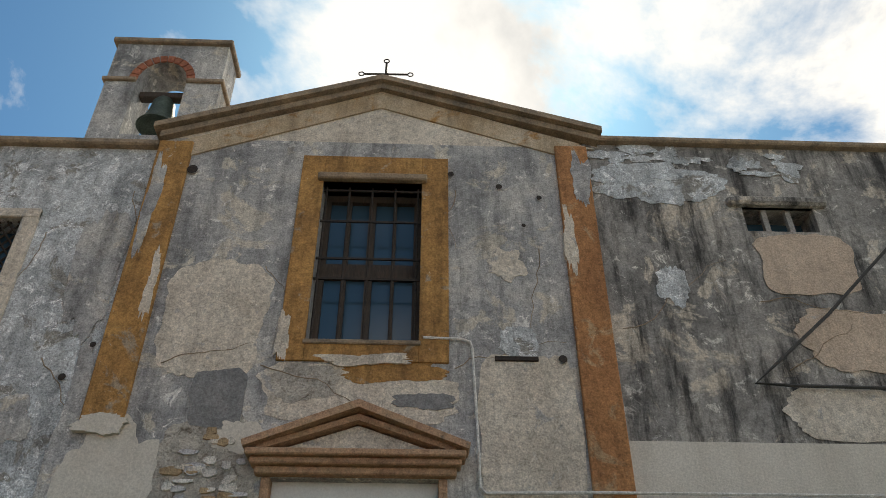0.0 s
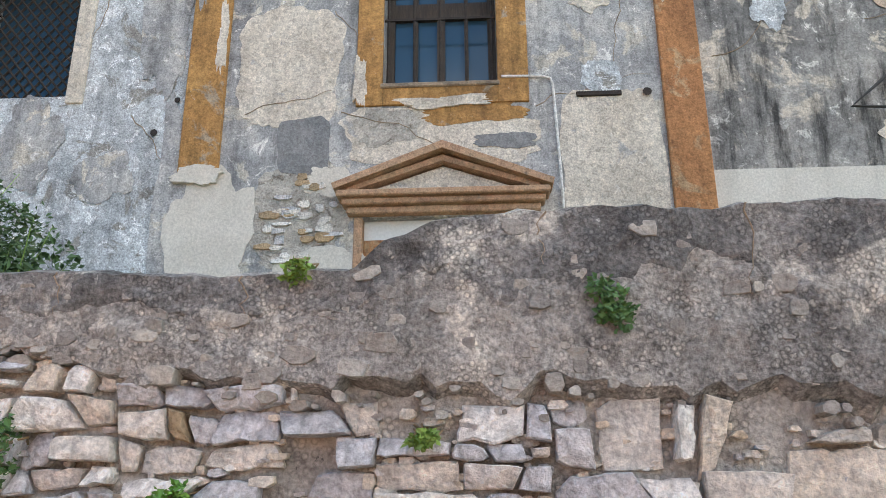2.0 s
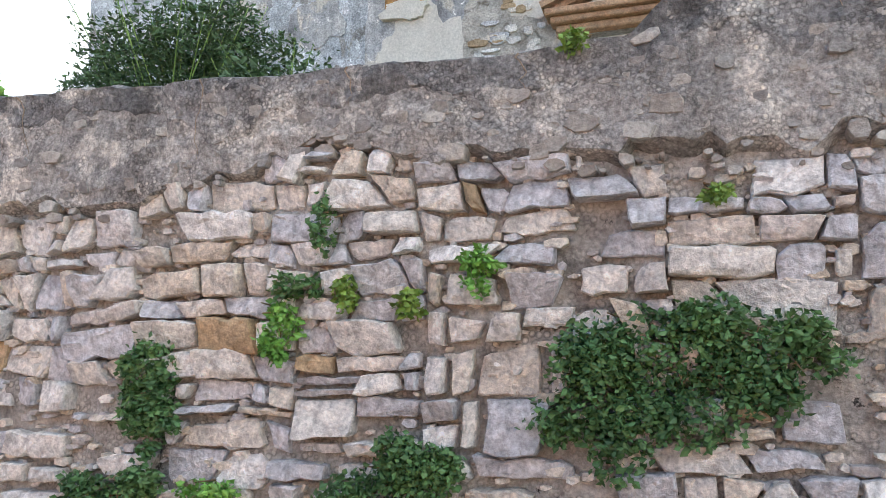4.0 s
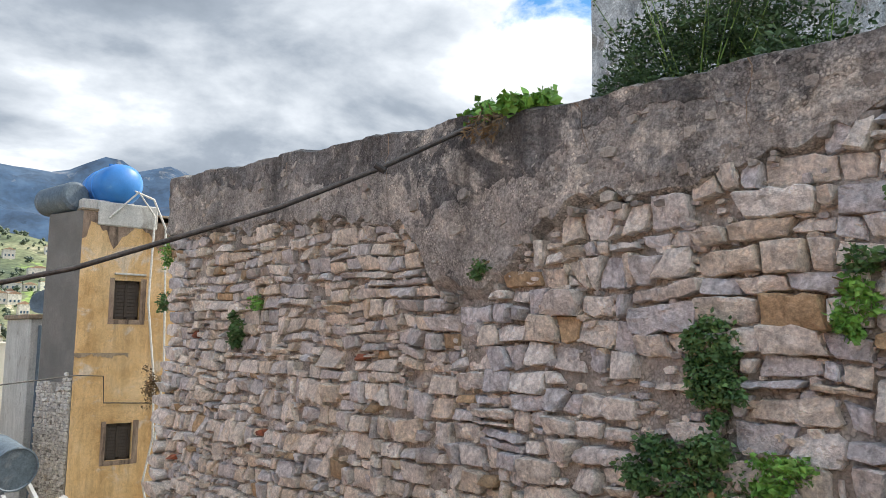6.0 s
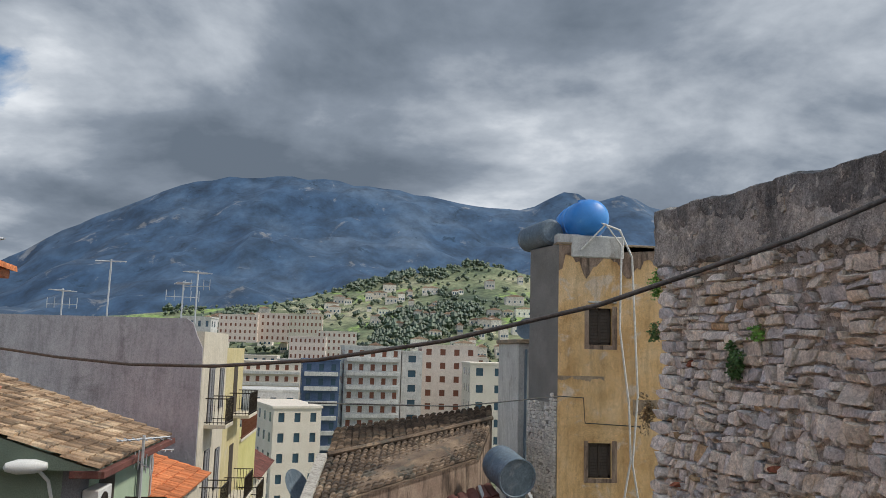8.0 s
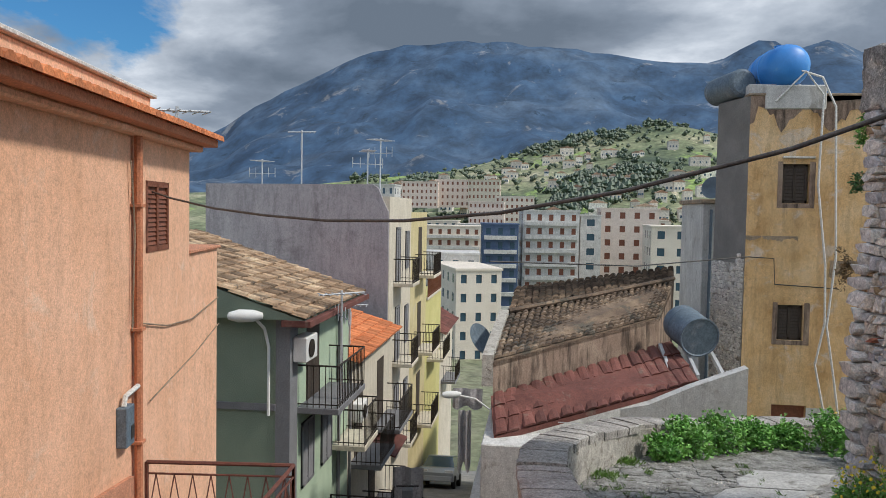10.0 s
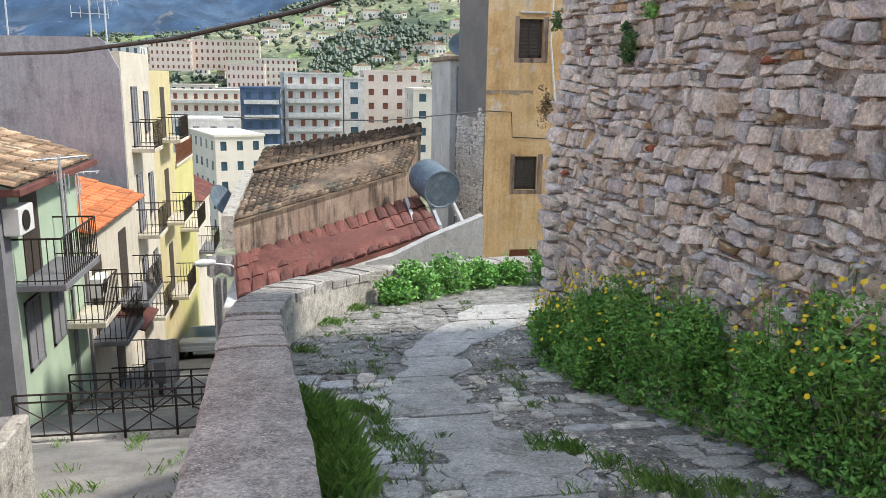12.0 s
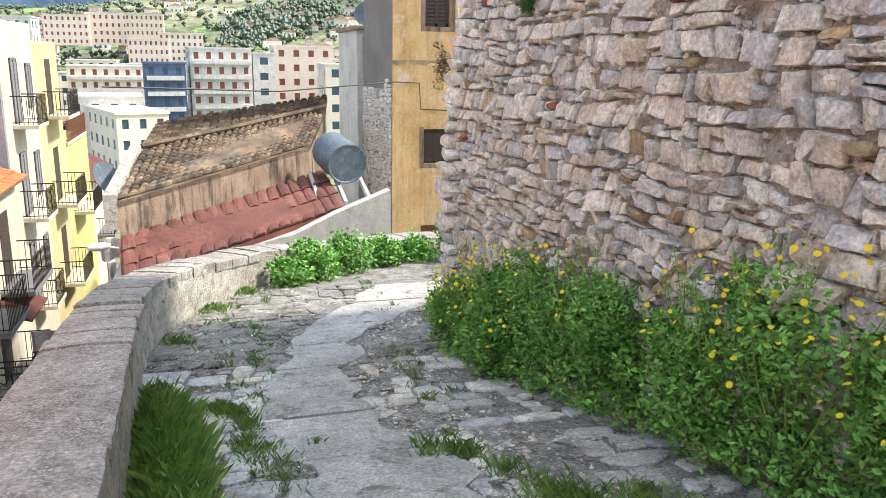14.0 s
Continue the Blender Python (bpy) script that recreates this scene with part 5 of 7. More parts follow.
def cross_fence(name, x, y0, y1, z, h, label):
    r = thing(name, pose(x, y0, z), label, "railing")
    L = y1 - y0
    for zz in (0.1, h * 0.84, h):
        part("rail", Form().tube([(0, 0, zz), (0, L, zz)], 0.02, 5), IRON, r)
    n = round(L / 0.9)
    for k in range(n + 1):
        y = L * k / n
        part("post", Form().tube([(0, y, -0.3), (0, y, h)], 0.024, 5), IRON, r)
    for k in range(n):
        a, b = L * k / n, L * (k + 1) / n
        part("diagonal", Form().tube([(0, a, 0.1), (0, b, h * 0.84)], 0.012, 4), IRON, r)
        part("diagonal", Form().tube([(0.01, b, 0.1), (0.01, a, h * 0.84)], 0.012, 4), IRON, r)
        part("upright", Form().tube([(0, (a + b) / 2, 0.1), (0, (a + b) / 2, h)], 0.010, 4), IRON, r)
    return r


cross_fence("street_fence", -14.0, -4.63, -1.0, -5.45, 0.88, "black iron fence with crossed bars across the street")
cross_fence("street_fence", -18.0, -4.9, -1.35, -6.72, 0.98, "black iron fence with crossed bars lower down the street")

# row of houses down the left side of the street; local x runs down the street, faces +y turned to -y
def street_house(name, label, x_start, length, z_top, wall, trim=None, y=-6.8, depth=8.0, front=None):
    """A house whose street wall faces +y; local x counts metres down the street."""
    base = street_z(x_start - length) - 1.0
    h = thing(name, pose(x_start, y, base, 0, 0, 180), label, "house")
    H = z_top - base
    part("street_wall", Form().wall(0, length, 0, H, 0.0, 0.3), wall, h)
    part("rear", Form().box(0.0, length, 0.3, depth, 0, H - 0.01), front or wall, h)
    return h, base


# rear, end wall and roof body take the shaded copy of the green
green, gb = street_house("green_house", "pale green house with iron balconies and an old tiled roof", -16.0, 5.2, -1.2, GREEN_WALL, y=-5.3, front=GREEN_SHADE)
part("corner_trim", Form().box(-0.03, 0.5, -0.02, 0.3, 0.0, -1.2 - gb), GREY_TRIM, green)
part("band", Form().box(-0.05, 0.05, 0.3, 8.0, -3.2 - gb, -3.05 - gb), GREY_TRIM, green)
tile_roof(green, [(-0.3, -0.45, -1.15 - gb), (5.3, -0.45, -1.15 - gb), (5.3, 4.5, 0.45 - gb), (-0.3, 4.5, 0.45 - gb)], WARM_TILE, 0.24, 0.34, 4)
part("eave", Form().box(-0.3, 5.3, -0.55, 0.1, -1.32 - gb, -1.18 - gb, 0.01), RED_TILE, green)
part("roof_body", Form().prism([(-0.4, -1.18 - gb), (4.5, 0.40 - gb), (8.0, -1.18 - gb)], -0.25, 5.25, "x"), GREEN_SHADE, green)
for z, x0, x1 in ((-3.25, 0.55, 3.2),):
    balcony(green, x0, x1, z - gb, 0.95)
part("balcony_door", Form().box(1.2, 2.2, -0.02, 0.02, -3.25 - gb, -1.5 - gb), DARK_WOOD, green, "dark balcony door")
for x in (1.3, 2.9):
    shutter_window(green, x, -5.2 - gb, 0.9, 1.5, GREY_TRIM, -0.02, 14)
part("ground_door", Form().box(2.4, 3.4, -0.02, 0.02, 0.5, -8.3 - gb), DARK_WOOD, green)
def air_conditioner(parent, x, z):
    a = part("air_conditioner", Form().box(x, x + 0.8, -0.35, -0.03, z, z + 0.55, 0.02), WHITE_PAINT, parent, "white air conditioning unit")
    part("fan_grille", Form().lathe([(0.0, 0.0), (0.2, 0.0), (0.2, 0.02), (0.0, 0.02)], pose(x + 0.3, -0.36, z + 0.28, 90), 16), IRON, a)
air_conditioner(green, 0.12, -2.15 - gb)

cream_low, cb = street_house("cream_house", "low cream house with balconies and orange tiled roof", -21.2, 6.5, -3.2, CREAM, y=-5.35)
tile_roof(cream_low, [(-0.1, -0.4, -3.15 - cb), (6.6, -0.4, -3.15 - cb), (6.6, 4.0, -1.7 - cb), (-0.1, 4.0, -1.7 - cb)], ORANGE_TILE, 0.26, 0.36, 7)
part("roof_body", Form().prism([(-0.35, -3.18 - cb), (4.0, -1.74 - cb), (8.0, -3.18 - cb)], 0.0, 6.5, "x"), CREAM, cream_low)
for z, x0, x1 in ((-6.2, 0.4, 2.6), (-6.0, 3.4, 6.0), (-8.6, 2.2, 4.8)):
    balcony(cream_low, x0, x1, z - cb, 0.95)
    part("balcony_door", Form().box((x0 + x1) / 2 - 0.5, (x0 + x1) / 2 + 0.5, -0.02, 0.02, z - cb, z + 2.1 - cb), DARK_WOOD, cream_low)
air_conditioner(cream_low, 0.5, -5.0 - cb)

grey_house, hb = street_house("grey_house", "tall house with a blank lilac-grey end wall and cream front", -29.0, 5.0, 1.7, CREAM, y=-5.7, depth=7.3, front=LILAC_GREY)
part("end_wall", Form().prism([(0.02, 0.0), (7.3, 0.0), (7.3, 2.1 - hb), (0.66, 2.15 - hb), (0.42, 2.0 - hb), (0.25, 1.55 - hb), (0.02, 1.1 - hb)], -0.12, 0.0, "x"), LILAC_GREY, grey_house, "blank lilac-grey plaster end wall")
for z in (-1.7, -4.9, -8.1):
    balcony(grey_house, 0.9, 2.6, z - hb, 0.8, IRON, CREAM)
    shutter_window(grey_house, 1.75, z - hb, 0.9, 2.2, GREY_TRIM, -0.02, 14)
    shutter_window(grey_house, 3.9, z + 0.4 - hb, 0.8, 1.6, GREY_TRIM, -0.02, 14)
lemon, lb = street_house("lemon_house", "lemon yellow house with balconies", -34.0, 4.8, 1.1, LEMON, y=-5.7)
for z in (-1.8, -5.4, -8.8):
    balcony(lemon, 1.2, 3.8, z - lb, 0.9, IRON, CREAM)
    part("balcony_door", Form().box(2.1, 3.1, -0.02, 0.02, z - lb, z + 2.2 - lb), DARK_WOOD, lemon)
olive, ob_ = street_house("olive_house", "olive yellow house with a roof terrace", -38.8, 6.5, -3.3, OLIVE_YELLOW, y=-5.75)
balcony(olive, 1.0, 4.0, -6.6 - ob_, 0.9, IRON, CREAM)
balcony(olive, 0.5, 6.0, -3.3 - ob_, 0.1, BROWN_SHUTTER, CREAM)
far_row, fb = street_house("cream_gabled_house", "cream house with a small red tiled roof", -45.3, 7.0, -6.2, CREAM, y=-5.8)
tile_roof(far_row, [(-0.1, -0.4, -6.2 - fb), (7.1, -0.4, -6.2 - fb), (7.1, 2.5, -4.6 - fb), (-0.1, 2.5, -4.6 - fb)], RED_TILE, 0.3, 0.4, 9)
balcony(far_row, 1.0, 4.0, -9.2 - fb, 0.9)

# tiled building on the right of the street: oblique front, old tiles above, red roof below
A, B, C, M2, D, E = Vector((-15.0, -0.85, -1.72)), Vector((-19.4, 2.95, -1.32)), Vector((-18.5, -0.70, -1.29)), Vector((-21.5, 3.63, -0.64)), Vector((-24.0, -0.72, -1.18)), Vector((-24.0, 4.03, -0.41))
tiled = thing("tiled_building", pose(0, 0, 0), "old stained house with a wide roof of curved clay tiles", "house")
dn = Vector((0, 0, 1))
wall_f = Form()
for p, q, drop in ((A, B, 6.0), (A, C, 9.0), (C, D, 9.0), (B, M2, 6.0)):
    wall_f.add([p - dn * 0.03, q - dn * 0.03, q - dn * drop, p - dn * drop], [(0, 1, 2, 3)])
part("wall", wall_f, STAINED_WALL, tiled, "stained brown render")
roof_deck = Form()
for quad in ((A, B, M2, C), (C, M2, E, D)):
    roof_deck.add([p for p in quad] + [p - dn * 0.12 for p in quad], [(0, 1, 2, 3), (7, 6, 5, 4)] + [(i, (i + 1) % 4, 4 + (i + 1) % 4, 4 + i) for i in range(4)])
part("roof_base", roof_deck, OLD_TILE, tiled)
tile_roof(tiled, [A, B, M2, C], OLD_TILE, 0.21, 0.26, 12)
tile_roof(tiled, [C + dn * 0.05, M2 + dn * 0.05, E, D], OLD_TILE, 0.21, 0.26, 13)
part("gutter", Form().tube([C + dn * 0.12, C.lerp(M2, 0.5) + dn * 0.10, M2 + dn * 0.12], 0.06, 6), OLD_TILE, tiled, "dark mortar line across the roof")
part("verge_wall", Form().add([A + dn * 0.12, C + dn * 0.15, C - dn * 0.5, A - dn * 0.5] + [p + Vector((0.05, -0.22, 0)) for p in (A + dn * 0.12, C + dn * 0.15, C - dn * 0.5, A - dn * 0.5)], [(0, 1, 2, 3), (7, 6, 5, 4), (0, 4, 5, 1), (3, 2, 6, 7), (0, 3, 7, 4), (1, 5, 6, 2)]), PARAPET_STONE, tiled, "grey mortared verge")
red = thing("lean_to_roof", pose(0, 0, 0), "dull red tiled lean-to roof below the stained wall", "roof")
R0, R1, R2, R3 = Vector((-14.95, -0.88, -2.40)), Vector((-19.2, 3.25, -1.90)), Vector((-16.4, 3.35, -2.24)), Vector((-14.0, -0.75, -2.93))
part("roof_base", Form().add([R0, R1, R2, R3] + [p - dn * 0.1 for p in (R0, R1, R2, R3)], [(0, 1, 2, 3), (7, 6, 5, 4), (0, 1, 5, 4), (1, 2, 6, 5), (2, 3, 7, 6), (3, 0, 4, 7)]), RED_TILE, red)
tile_roof(red, [R3, R2, R1, R0], RED_TILE, 0.27, 0.36, 21, rise=0.42)
lw = Form()
for p, q in ((R3, R2), (R0, R3), (R2, R1)):
    lw.add([p - dn * 0.1, q - dn * 0.1, q - dn * 6, p - dn * 6], [(0, 1, 2, 3)])
part("wall", lw, WHITE_WALL, red, "flaking white wall")

grey_tank = thing("water_tank", pose(-18.3, 3.42, -1.46), "grey-blue steel water tank on white rails", "water tank")
part("shell", Form().lathe([(0.0, -0.56), (0.38, -0.555), (0.43, -0.53), (0.44, -0.50), (0.44, -0.24), (0.448, -0.23), (0.448, -0.21), (0.44, -0.20), (0.44, 0.50), (0.455, 0.51), (0.455, 0.555), (0.43, 0.56), (0.41, 0.535), (0.0, 0.55)], pose(0, 0.06, 0.02, 0, 100, 13), 28), GALVANISED, grey_tank, smooth=True)
for d in (-0.55, 0.0, 0.55):
    part("rail", Form().box(-0.35, 1.4, d - 0.04, d + 0.04, -0.06, 0.05, 0.006), ALUMINIUM, grey_tank, "worn white steel rail").matrix_basis = pose(0, 0, -0.50, 0, 12, 0)
one("side_stair_wall", Form().prism([(1.2, -7.0), (4.05, -7.0), (4.05, -1.73), (3.0, -2.15), (2.2, -2.53), (1.2, -2.75)], -15.7, -15.4, "x"), WHITE_WALL, "sloping white wall beside the lean-to", "wall")

# car
car = thing("car", pose(-38.5, -4.75, street_z(-38.5), 0, -16.7, 0), "silver hatchback parked in the steep street", "car")
part("body", Form().prism([(-2.1, 0.35), (2.1, 0.35), (2.15, 0.75), (1.9, 0.95), (1.2, 1.0), (-1.5, 1.0), (-2.1, 0.9)], -0.86, 0.86), CAR_PAINT, car)
part("cabin", Form().add([(1.2, -0.8, 1.0), (1.2, 0.8, 1.0), (-1.8, 0.8, 1.0), (-1.8, -0.8, 1.0), (0.4, -0.62, 1.48), (0.4, 0.62, 1.48), (-1.4, 0.62, 1.5), (-1.4, -0.62, 1.5)], [(4, 5, 6, 7), (0, 1, 5, 4), (1, 2, 6, 5), (2, 3, 7, 6), (3, 0, 4, 7)]), PANE, car, "dark windows")
part("roof", Form().box(-1.42, 0.42, -0.63, 0.63, 1.48, 1.52, 0.01), CAR_PAINT, car)
for x in (-1.3, 1.35):
    for y in (-0.82, 0.82):
        part("wheel", Form().lathe([(0.0, -0.1), (0.3, -0.1), (0.32, -0.06), (0.32, 0.06), (0.3, 0.1), (0.0, 0.1)], pose(x, y, 0.32, 90), 18), RUBBER, car)
for y in (-0.62, 0.62):
    part("headlight", Form().box(1.95, 2.12, y - 0.2, y + 0.2, 0.72, 0.88, 0.02), WHITE_PAINT, car)
part("bumper", Form().box(2.05, 2.2, -0.8, 0.8, 0.35, 0.6, 0.03), CAR_PAINT, car)


# grey cylinder as the blue tank's own body; pipes and cables on the tower
# grey in place of blue: how light falls on the body, put into colour
one("water_tank", Form().lathe([(0.0, -0.8), (0.30, -0.78), (0.38, -0.7), (0.38, 0.7), (0.30, 0.78), (0.0, 0.8)], pose(0, 0, 0.4, 0, 88, 15), 20), GALVANISED, "grey cylindrical body of the blue water tank on the tower roof", "water tank", m=pose(-22.2, 5.05, 4.3), smooth=True)
for k, (ys, zs) in enumerate([((5.9, 6.6, 7.05, 7.0, 7.25, 7.3, 7.1, 7.4), (4.15, 4.9, 4.3, 2.0, 0.0, -1.5, -2.6, -4.0)), ((6.4, 7.0, 7.35, 7.42, 7.5, 7.35, 7.55, 7.75), (4.95, 4.75, 4.0, 2.2, 0.2, -1.6, -2.8, -4.1))]):
    one("hose", Form().tube([(-20.82 + (0.03 if i else 0), y, z) for i, (y, z) in enumerate(zip(ys, zs))], 0.03, 6), WHITE_PVC, "white plastic water hose down the yellow wall", "hose", "tower hoses")
one("wall_wire", Form().tube([(-15.5, -1.0, 0.2), (-18, 2.2, 0.02), (-20.8, 5.35, 0.15), (-20.82, 6.0, 0.12), (-20.84, 6.05, -0.55), (-20.84, 7.6, -0.62)], 0.016, 5), RUBBER, "thin black wire along the yellow house", "wire")
# heavy cable from the wall to the peach house
cab = [(0.0, 2.36), (0.04, 2.12), (0.083, 1.90), (0.167, 1.57), (0.25, 1.35), (0.333, 1.20), (0.417, 1.12), (0.5, 1.10), (0.583, 1.13), (0.667, 1.19), (0.75, 1.30), (0.833, 1.46), (0.917, 1.67), (1.0, 1.95)]
one("heavy_cable", Form().tube([(-3.06 - 7.44 * s, 2.93 - 9.70 * s, z) for s, z in cab], 0.0105, 7), CABLE_GREY, "thick black cable sagging across the lane", "cable")
one("thin_cable", Form().tube([(-3.065 - 7.44 * s, 2.935 - 9.70 * s, z - 0.012) for s, z in cab], 0.0045, 5), RUBBER, "thin wire beside the thick cable", "cable")
one("cable_clamp", Form().lathe([(0.0, -0.03), (0.02, -0.03), (0.02, 0.03), (0.0, 0.03)], pose(-3.36, 2.54, 2.115, 62, 0, -37), 10), RUBBER, "black clamp on the cable", "clamp")
for k, (pts, lab) in enumerate([([(0.05, 0.03, -0.12), (-1.2, 0.03, -0.34), (-2.4, 0.03, -0.42), (-4.1, 0.0, -0.30)], "twisted cable along the peach wall"), ([(-0.5, 0.04, -1.15), (-2.6, 0.03, -0.95), (-4.15, 0.0, -0.75)], "loose wire across the peach wall"), ([(0.15, 0.04, 1.7), (0.08, 0.06, 0.9), (0.12, 0.04, -0.2)], "cables beside the drainpipe")]):
    one("wall_cable", Form().tube(pts, 0.010, 5), CORNICE, lab, "cable", m=pose(-8.2, -4.57, 0.0, 0, 0, 10.2))


def street_lamp(base, arm, head, label):
    l = thing("street_lamp", pose(*base), label, "street lamp", "street lamps")
    part("arm", Form().tube(arm, 0.035, 7), WHITE_PAINT, l)
    hx, hy, hz = head
    part("lamp_head", Form().lathe([(0.0, -0.42), (0.07, -0.40), (0.13, -0.2), (0.14, 0.1), (0.08, 0.3), (0.0, 0.34)], pose(hx, hy, hz, 0, 0, 0) @ pose(0, 0, 0, 90, 0, 20), 14), WHITE_PAINT, l, "white lamp head", True)


street_lamp((-15.95, -5.75, -3.3), [(0, 0, 0), (0, 0, 1.5), (0.05, -0.08, 1.9), (0.2, -0.25, 2.15)], (0.32, -0.45, 2.2), "white street lamp on the green house corner")
street_lamp((-28.0, -1.6, -6.1), [(0, 0, 0.0), (0.1, -0.6, 0.45), (0.3, -1.2, 0.6)], (0.35, -1.5, 0.62), "white street lamp over the lower street")


def antenna(x, y, z, h, label, yagi=True, turn=0.0):
    a = thing("antenna", pose(x, y, z, 0, 0, turn), label, "antenna", "roof antennas")
    part("mast", Form().tube([(0, 0, 0), (0, 0, h)], 0.032, 5), ALUMINIUM, a)
    if yagi:
        part("boom", Form().tube([(0, -0.55, h - 0.1), (0, 0.55, h - 0.05)], 0.02, 4), ALUMINIUM, a)
        for k in range(7):
            y_ = -0.5 + k / 6
            part("element", Form().tube([(-0.28, y_, h - 0.08), (0.28, y_, h - 0.08)], 0.013, 4), ALUMINIUM, a)
        part("boom", Form().tube([(-0.6, 0, h - 0.6), (0.6, 0, h - 0.6)], 0.012, 4), ALUMINIUM, a)
        for k in (-0.6, -0.3, 0.3, 0.6):
            part("element", Form().tube([(k, 0, h - 0.75), (k, 0, h - 0.35)], 0.013, 4), ALUMINIUM, a)


for x, y, z, h, t in ((-30.0, -9.5, 2.1, 2.2, 20), (-30.0, -6.3, 2.0, 2.0, 60), (-17.5, -4.55, -3.6, 2.9, 30), (-12.6, -6.2, 0.5, 2.4, 40), (-12.3, -6.8, 0.5, 2.0, 70), (-31.0, -11.5, 2.0, 1.2, 80), (-30.4, -6.9, 2.0, 1.6, 110), (-22.5, -5.6, -3.2, 1.6, 10)):
    antenna(x, y, z, h, "thin metal television antenna on a roof", True, t)
dish = thing("satellite_dish", pose(-17.5, -1.05, -2.05), "grey satellite dish on a wall bracket", "satellite dish")
part("bowl", Form().lathe([(0.0, 0.0), (0.2, 0.03), (0.38, 0.11), (0.385, 0.12), (0.2, 0.045), (0.0, 0.015)], pose(0, -0.3, 0.3, 60, 0, 150), 20), GALVANISED, dish, smooth=True)
part("bracket", Form().tube([(0, 0, 0), (0, -0.25, 0.05), (0, -0.3, 0.28)], 0.02, 5), IRON, dish)
# laundry hanging under the right-hand wall, scooter and shade cloths in the street
for k, (x, y, z, w, h) in enumerate([(-26.0, -2.4, -5.6, 0.45, 2.2), (-28.0, -2.5, -5.3, 1.1, 0.8), (-24.0, -4.0, -7.0, 1.0, 1.5)]):
    f = Form()
    n = 10
    f.add([(0.06 * math.sin(i * 1.3) + d, -w / 2 + w * i / n, zz) for d in (0, 0.015) for i in range(n + 1) for zz in (0, -h * (0.9 + 0.1 * math.sin(i)))], [(2 * i + o, 2 * i + 2 + o, 2 * i + 3 + o, 2 * i + 1 + o) for o in (0, 22) for i in range(n)])
    one("hanging_cloth", f, CLOTH, "pale grey cloth hanging on a line over the street", "cloth", "hanging cloths", m=pose(x, y, z))
scooter = thing("scooter", pose(-21.5, -3.6, street_z(-21.5), 0, -16, 10), "dark scooter parked behind the fence", "scooter")
for x in (-0.55, 0.55):
    part("wheel", Form().lathe([(0.12, -0.05), (0.24, -0.05), (0.26, 0.0), (0.24, 0.05), (0.12, 0.05)], pose(x, 0, 0.26, 90), 16), RUBBER, scooter)
part("body", Form().prism([(-0.75, 0.45), (-0.1, 0.3), (0.35, 0.3), (0.5, 0.9), (0.42, 1.0), (0.25, 0.5), (-0.1, 0.72), (-0.75, 0.75)], -0.15, 0.15), GREY_TRIM, scooter)
part("handlebar", Form().tube([(0.42, -0.32, 1.02), (0.42, 0.32, 1.02)], 0.02, 5), IRON, scooter)
# right side of the street: low white walls under the tiled house
one("street_wall", Form().box(-24, -14.2, -1.25, -1.0, -11.5, -4.4, 0.02), WHITE_WALL, "flaking white wall along the street", "wall")
one("lower_wall", Form().box(-16.5, -13.6, -0.96, 0.2, -8.0, -2.95, 0.02), WHITE_WALL, "stained white end wall beside the fence", "wall")
one("roof_house", Form().box(-44, -30, -1.6, 6, -16, -6.5, 0.02), STAINED_WALL, "plain house lower down the street", "house")

pale = thing("pale_house", pose(-29, 6.4, -8), "narrow pale house with a dish behind the tower", "house")
part("wall", Form().box(-2, 2, -0.95, 1.1, 0, 9.6, 0.02), WHITE_WALL, pale)
part("roof_edge", Form().box(-2.1, 2.1, -1.05, 1.2, 9.6, 9.75, 0.02), CORNICE, pale)
part("dish", Form().lathe([(0.0, 0.0), (0.2, 0.03), (0.40, 0.11), (0.405, 0.12), (0.2, 0.045), (0.0, 0.015)], pose(1.9, -0.6, 10.1, 70, 0, 60), 18), GALVANISED, pale, "white satellite dish", True)
part("downpipe", Form().tube([(2.05, -0.7, 9.4), (2.05, -0.7, 0.0)], 0.05, 6), GALVANISED, pale)
for x, z in ((-14.0, -5.5), (-18.0, -6.73)):
    one("stone_ledge", Form().box(x - 0.35, x + 0.25, -5.2, -1.0, z - 0.6, z + 0.02, 0.03), PARAPET_STONE, "pale stone ledge under the iron fence", "ledge", "fence ledges")
# doors, pipes and awnings low down the green and cream houses
for x, z, h in ((0.9, -8.9, 2.1), (4.3, -9.6, 2.2)):
    part("ground_door", Form().box(x - 0.45, x + 0.45, -0.03, 0.02, z - gb, z + h - gb), DARK_WOOD, green, "dark wooden door")
part("drainpipe", Form().tube([(3.9, -0.08, -1.2 - gb), (3.9, -0.08, -9.5 - gb)], 0.05, 6), GREY_TRIM, green)
balcony(green, 3.5, 5.1, -5.0 - gb, 0.9, IRON, CREAM)
part("balcony_awning", Form().prism([(0.0, -6.2 - cb), (-1.0, -6.55 - cb), (-1.0, -6.6 - cb), (0.0, -6.26 - cb)], 2.4, 4.6, "x"), RED_TILE, cream_low, "small red tiled awning")
for x, z in ((1.5, -11.2), (4.0, -12.0), (5.6, -12.4)):
    part("ground_door", Form().box(x - 0.5, x + 0.5, -0.03, 0.02, z - cb, z + 2.2 - cb), DARK_WOOD, cream_low, "dark doorway")
part("drainpipe", Form().tube([(0.15, -0.08, -3.4 - cb), (0.15, -0.08, -11.5 - cb)], 0.05, 6), GREY_TRIM, cream_low)
